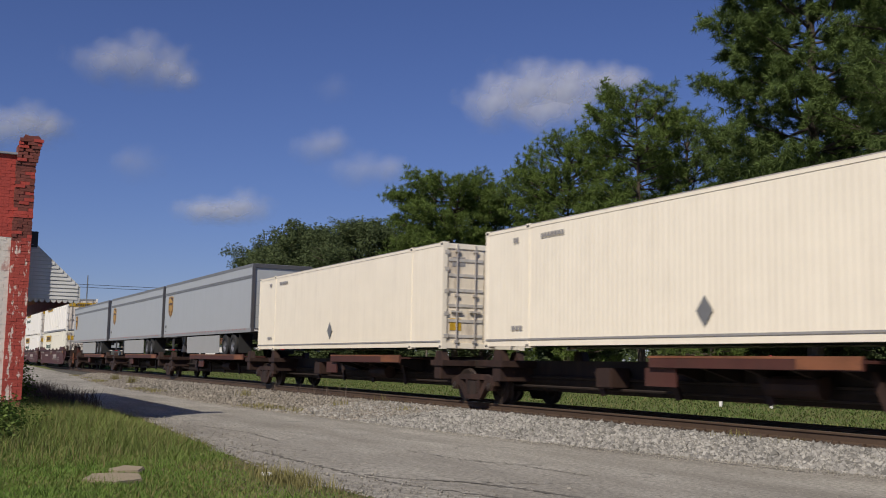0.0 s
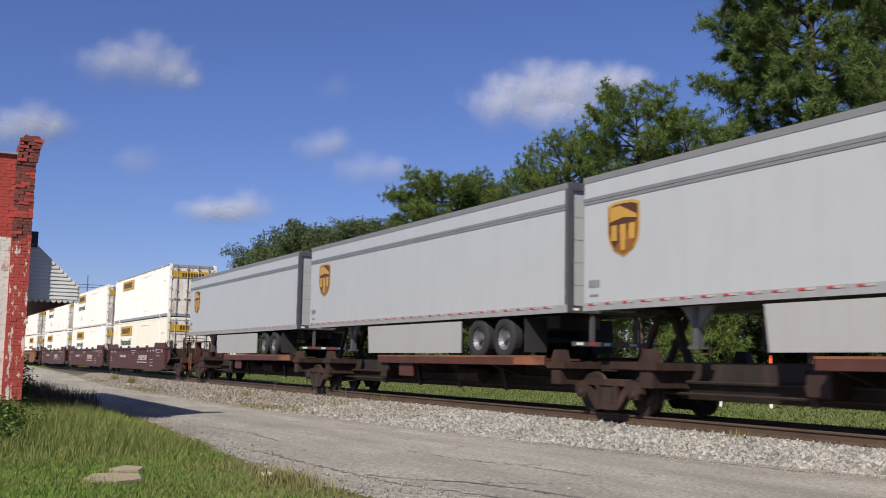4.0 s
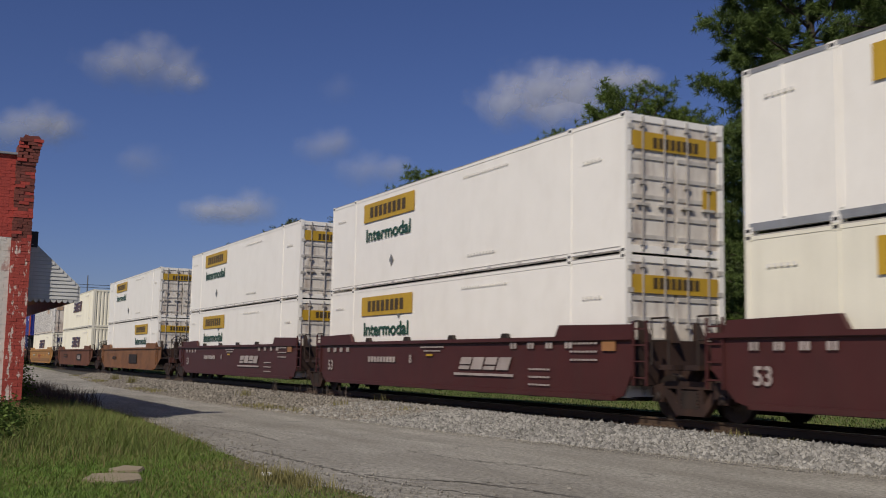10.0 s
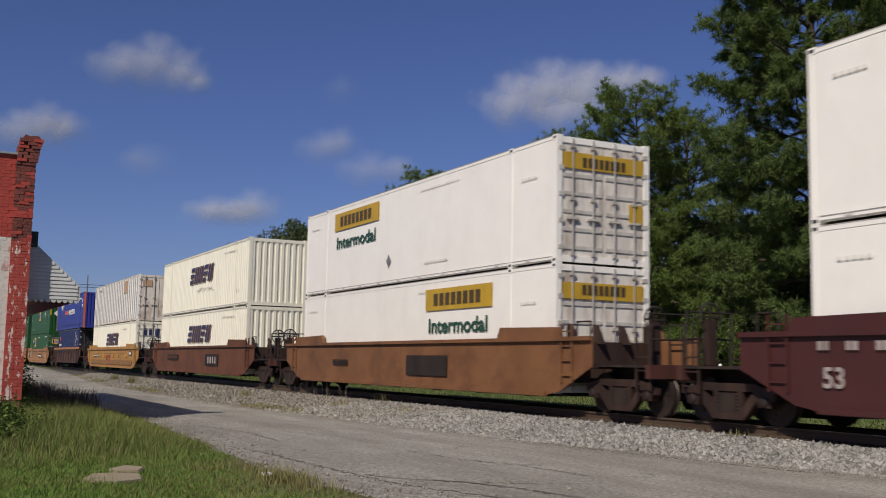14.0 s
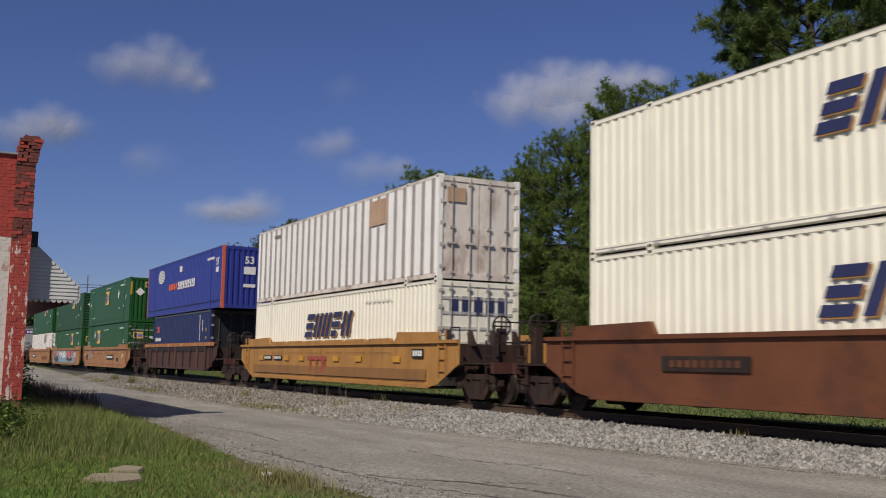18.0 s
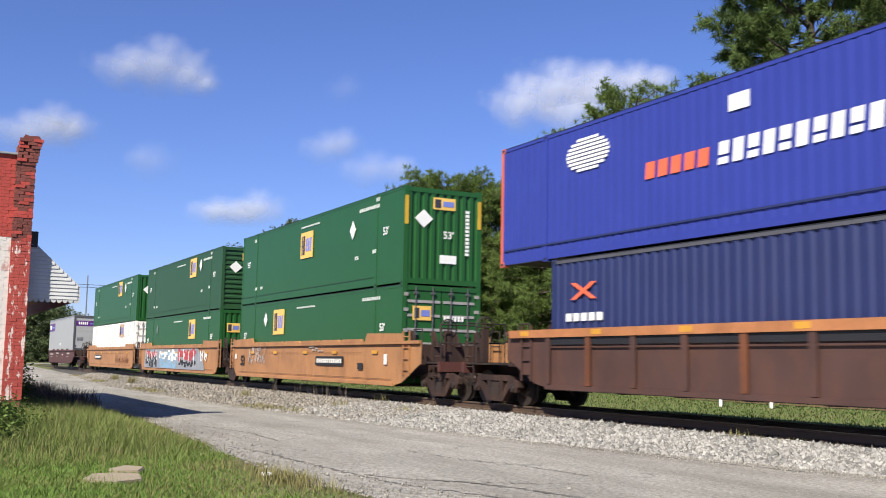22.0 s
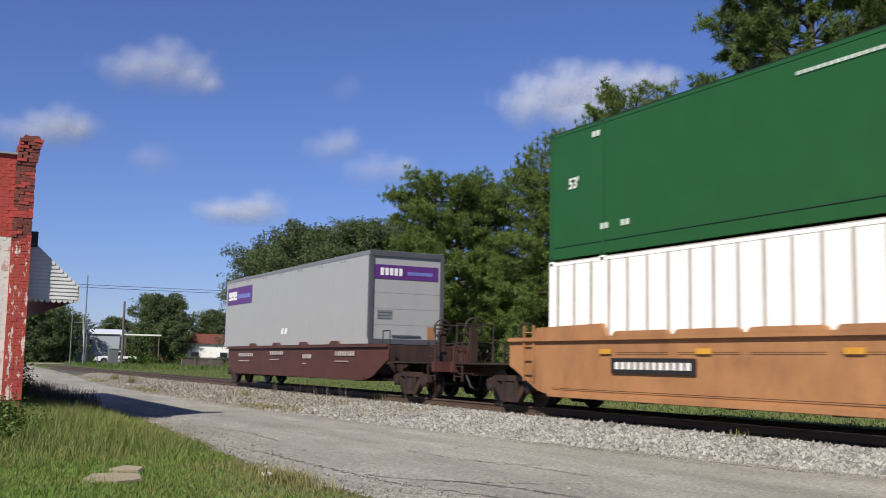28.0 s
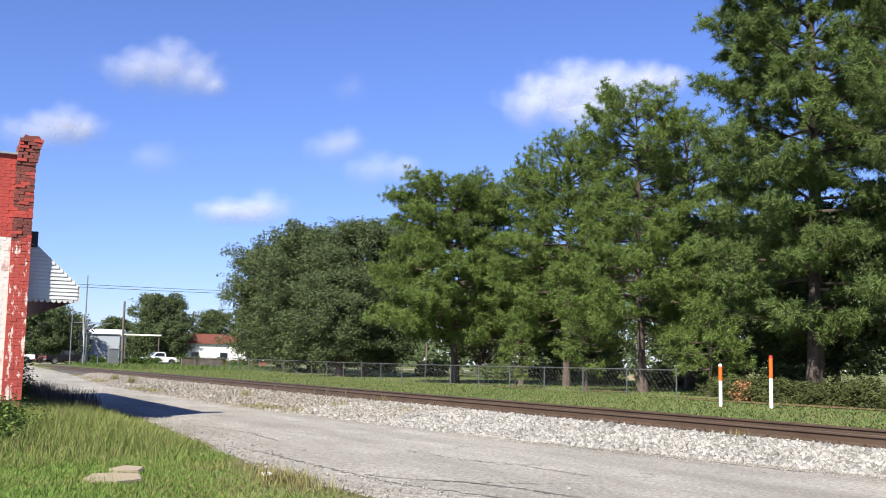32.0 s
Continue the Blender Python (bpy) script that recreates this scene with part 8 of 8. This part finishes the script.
# ---- vehicles on the crossing road ----
def pickup(label, paint, cab_len=1.75):
    """A pick-up truck heading along +x in its own space."""
    v = thing("pickup_truck", label, "vehicle")
    side = [(-2.6, 0.55), (-2.62, 1.12), (-0.75, 1.14), (1.05, 1.14), (2.2, 1.05), (2.55, 0.95), (2.62, 0.5), (2.1, 0.45), (2.0, 0.75), (1.75, 0.88), (1.5, 0.88), (1.25, 0.75), (1.15, 0.45), (-1.1, 0.42), (-1.2, 0.75), (-1.45, 0.88), (-1.7, 0.88), (-1.95, 0.75), (-2.05, 0.5)]
    part("body", Shape().prism(side, "y", -0.92, 0.92), paint, v, bevel=0.03)
    part("bed_liner", Shape().box(-2.5, -0.9, -0.75, 0.75, 1.10, 1.15), "black", v)
    part("cab", Shape().prism([(-0.8, 1.12), (-0.7, 1.72), (-0.55, 1.78), (0.45, 1.78), (0.6, 1.72), (1.15, 1.12)], "y", -0.82, 0.82), paint, v, bevel=0.03)
    for o in (-1, 1):
        part("side_window", Shape().prism([(-0.62, 1.2), (-0.56, 1.66), (0.42, 1.66), (0.86, 1.2)], "y", min(o * 0.82, o * 0.835), max(o * 0.82, o * 0.835)), "glass", v)
    part("windscreen", Shape().prism([(1.12, 1.17), (0.62, 1.71), (0.66, 1.73), (1.18, 1.17)], "y", -0.74, 0.74), "glass", v)
    part("rear_window", Shape().prism([(-0.8, 1.2), (-0.72, 1.68), (-0.75, 1.68), (-0.83, 1.2)], "y", -0.6, 0.6), "glass", v)
    part("front_bumper", Shape().box(2.58, 2.72, -0.9, 0.9, 0.48, 0.66), "trim_grey", v, bevel=0.02)
    part("rear_bumper", Shape().box(-2.74, -2.58, -0.9, 0.9, 0.48, 0.66), "trim_grey", v, bevel=0.02)
    for x in (1.62, -1.58):
        for y in (-0.82, 0.82):
            w = part("wheel", Shape().lathe([(-0.11, 0.2), (-0.12, 0.32), (-0.08, 0.365), (0.08, 0.365), (0.12, 0.32), (0.11, 0.2)], 20), "tyre", v, "", (x, y, 0.365))
            part("hub", Shape().lathe([(-0.115, 0.0), (-0.10, 0.21), (0.10, 0.21), (0.115, 0.0)], 14), "rim", w)
    for y in (-0.7, 0.7):
        part("headlight", Shape().box(2.50, 2.63, y - 0.16, y + 0.16, 0.74, 0.92), "glass", v)
        part("tail_light", Shape().box(-2.66, -2.6, y - 0.1, y + 0.1, 0.7, 1.0), "red_tape", v)
    return v


def drive(ob, x, way, rows):
    """Along the side road: y by time; way is +1 or -1 along y."""
    zz = 0.44 + 0.02
    DRIFTERS.append((ob, [(t, pose(x, y, zz, 0, 0, 90 * way)) for t, y in rows]))


drive(pickup("white extended-cab pick-up truck on the side road", "car_white"), -142.0, -1, [(0, 52), (22, 52), (25, 40), (26.5, 32.6), (27.5, 27.5), (28, 25.1), (28.5, 23.0), (29, 21.4), (29.5, 19.8), (30, 18.4), (30.5, 17.2), (31, 15.9), (31.5, 14.2), (32, 12.4)])
drive(pickup("black pick-up truck on the side road", "car_black"), -137.0, 1, [(0, 2), (26, 3), (28, 9.4), (29, 12.9), (29.5, 14.3), (30, 15.1), (30.5, 15.7), (31, 16.4), (31.5, 17.5), (32, 18.4)])
drive(pickup("small white pick-up truck passing behind the low wall", "car_white"), -142.0, -1, [(0, 80), (24, 78), (28, 55), (29.5, 43.6), (30, 39.9), (30.5, 37.0), (31, 34.6), (31.5, 32.7), (32, 30.7)])
tr = thing("garden_tractor", "small red tractor on the side road", "vehicle")
part("body", Shape().prism([(-0.9, 0.4), (0.95, 0.4), (0.95, 0.95), (0.2, 1.05), (0.1, 0.7), (-0.3, 0.7), (-0.4, 1.0), (-0.9, 0.95)], "y", -0.35, 0.35), "red_paint", tr, bevel=0.03)
part("seat", Shape().box(-0.65, -0.25, -0.25, 0.25, 0.95, 1.05).box(-0.72, -0.62, -0.25, 0.25, 1.0, 1.4), "black", tr, bevel=0.02)
part("steering_post", Shape().tube((0.25, 0, 1.0), (0.05, 0, 1.3), 0.03, n=6), "black", tr)
for x, y, r in ((-0.6, -0.5, 0.45), (-0.6, 0.5, 0.45), (0.7, -0.45, 0.28), (0.7, 0.45, 0.28)):
    part("wheel", Shape().lathe([(-0.1, r * 0.5), (-0.12, r * 0.9), (-0.08, r), (0.08, r), (0.12, r * 0.9), (0.1, r * 0.5), (-0.1, r * 0.5)], 18), "tyre", tr, "", (x, y, r))
drive(tr, -142.0, -1, [(0, 66), (22, 64), (25, 45), (27.5, 32.2), (28, 30.3), (28.5, 28.5), (29, 26.8), (30, 23.2), (30.5, 21.6), (31, 20.0), (32, 15.2)])


# ---- clouds ----
def cloud_material():
    m = bpy.data.materials.new("cloud")
    m.use_nodes = True
    N, L = m.node_tree.nodes, m.node_tree.links
    N.remove(N["Principled BSDF"])
    uv, tc = N.new("ShaderNodeUVMap"), N.new("ShaderNodeTexCoord")
    uv.uv_map = "puff"
    ln = N.new("ShaderNodeVectorMath")
    ln.operation = "LENGTH"
    L.new(uv.outputs[0], ln.inputs[0])
    n = N.new("ShaderNodeTexNoise")
    n.inputs["Scale"].default_value, n.inputs["Detail"].default_value, n.inputs["Roughness"].default_value = 0.030, 3, 0.42
    L.new(tc.outputs["Object"], n.inputs["Vector"])
    ad = N.new("ShaderNodeMath")
    ad.operation = "MULTIPLY_ADD"
    ad.inputs[1].default_value = 1.15
    L.new(n.outputs["Fac"], ad.inputs[0])
    sub = N.new("ShaderNodeMath")
    sub.operation, sub.inputs[0].default_value = "SUBTRACT", 0.36
    L.new(ln.outputs["Value"], sub.inputs[1])
    L.new(sub.outputs[0], ad.inputs[2])
    mr = N.new("ShaderNodeMapRange")
    mr.interpolation_type = "SMOOTHSTEP"
    mr.inputs["From Min"].default_value, mr.inputs["From Max"].default_value = 0.0, 1.25
    L.new(ad.outputs[0], mr.inputs["Value"])
    oi, mul = N.new("ShaderNodeObjectInfo"), N.new("ShaderNodeMath")
    mul.operation = "MULTIPLY"
    L.new(mr.outputs[0], mul.inputs[0])
    L.new(oi.outputs["Alpha"], mul.inputs[1])
    df, tl, tp, m1, m2 = N.new("ShaderNodeBsdfDiffuse"), N.new("ShaderNodeBsdfTranslucent"), N.new("ShaderNodeBsdfTransparent"), N.new("ShaderNodeMixShader"), N.new("ShaderNodeMixShader")
    df.inputs[0].default_value = tl.inputs[0].default_value = (0.66, 0.66, 0.70, 1)
    m1.inputs[0].default_value = 0.35
    L.new(df.outputs[0], m1.inputs[1])
    L.new(tl.outputs[0], m1.inputs[2])
    L.new(mul.outputs[0], m2.inputs[0])
    L.new(tp.outputs[0], m2.inputs[1])
    L.new(m1.outputs[0], m2.inputs[2])
    L.new(m2.outputs[0], N["Material Output"].inputs["Surface"])
    return m


CLOUD = cloud_material()
CD = 1500.0


def cloud(label, d0, d1, puffs, alpha):
    """Puffs: across, up, half width, half height, in metres at the cloud's distance; each a shallow dome that faces the place."""
    ob = thing("cloud", label, "cloud", None, "fair-weather clouds")
    for i, (a, b, w, h) in enumerate(puffs):
        v, f, uvs = [(0.0, 0.0, 0.0)], [], [(0, 0)]
        w, h = w * 1.25, h * 1.3
        rings, seg = 6, 20
        for k in range(1, rings + 1):
            r = k / rings
            for j in range(seg):
                t = 2 * math.pi * j / seg
                v.append((w * r * math.cos(t), h * 0.35 * r * r, h * r * math.sin(t)))
                uvs.append((r * math.cos(t), r * math.sin(t)))
        for j in range(seg):
            f.append((0, 1 + j, 1 + (j + 1) % seg))
        for k in range(rings - 1):
            for j in range(seg):
                p, q = 1 + k * seg + j, 1 + k * seg + (j + 1) % seg
                f.append((p, p + seg, q + seg, q))
        me = bpy.data.meshes.new("puff")
        me.from_pydata(v, [], f)
        lay = me.uv_layers.new(name="puff")
        for lp in me.loops:
            lay.data[lp.index].uv = uvs[lp.vertex_index]
        me.polygons.foreach_set("use_smooth", [True] * len(me.polygons))
        me.materials.append(CLOUD)
        puff = part("puff", me, None, ob, "", (a, 2.0 * i, b))
        puff.color = (1, 1, 1, alpha * 0.66)
    def at(d):
        d = Vector(d).normalized()
        return Matrix.Translation(Vector(EYE) + d * CD) @ Matrix.Rotation(math.atan2(-d.x, d.y), 4, "Z")
    DRIFTERS.append((ob, [(0.0, at(d0)), (32.0, at(d1))]))


cloud("white puffy cloud with a trailing tail", (-0.9473, 0.1709, 0.2708), (-0.9437, 0.1958, 0.2668), ((-35, -2, 55, 30), (10, 10, 60, 42), (48, -4, 40, 28), (70, -16, 26, 18)), 0.85)
cloud("low white cloud behind the building", (-0.9747, 0.0835, 0.2074), (-0.9716, 0.1131, 0.2080), ((-25, -10, 70, 28), (5, 6, 46, 27), (30, 0, 38, 22)), 0.95)
cloud("small flat white cloud", (-0.9549, 0.2596, 0.1441), (-0.9496, 0.2783, 0.1440), ((-26, -4, 48, 20), (28, 4, 44, 25), (5, -6, 60, 18)), 1.0)
cloud("thin broken patch of cloud", (-0.9086, 0.3683, 0.1970), (-0.9034, 0.3807, 0.1975), ((-45, 14, 45, 24), (-22, 22, 28, 22), (20, -16, 60, 26), (60, -14, 30, 20)), 0.55)
cloud("large white cloud behind the pines", (-0.8081, 0.5272, 0.2628), (-0.7872, 0.5581, 0.2623), ((-75, -14, 58, 40), (-22, 8, 78, 46), (32, 6, 70, 42), (84, 14, 54, 28), (0, -26, 84, 34), (118, 14, 34, 22)), 1.0)
cloud("faint wisp of cloud", (-0.9662, 0.1842, 0.1801), (-0.9619, 0.2012, 0.1850), ((0, 0, 40, 26), (-18, 6, 24, 18)), 0.28)
cloud("faint high wisp of cloud", (-0.9063, 0.3502, 0.2620), (-0.9000, 0.3650, 0.2620), ((0, 0, 30, 22),), 0.16)


# ---- what moves ----
def motions():
    times = [0.5 * k for k in range(65)]
    for ob, x in MOVERS:
        walk(ob, [(t, pose(x + roll_x(t), TRACK_Y, 0)) for t in times])
    ticks = [k / FPS for k in range(32 * FPS + 1)]
    for w, k in WHEELSETS:
        walk(w, [(t, pose(k, 0, 0) @ Matrix.Rotation(roll_x(t) / 0.42, 4, "Y")) for t in ticks])
    for ob, rows in DRIFTERS:
        walk(ob, rows)


motions()
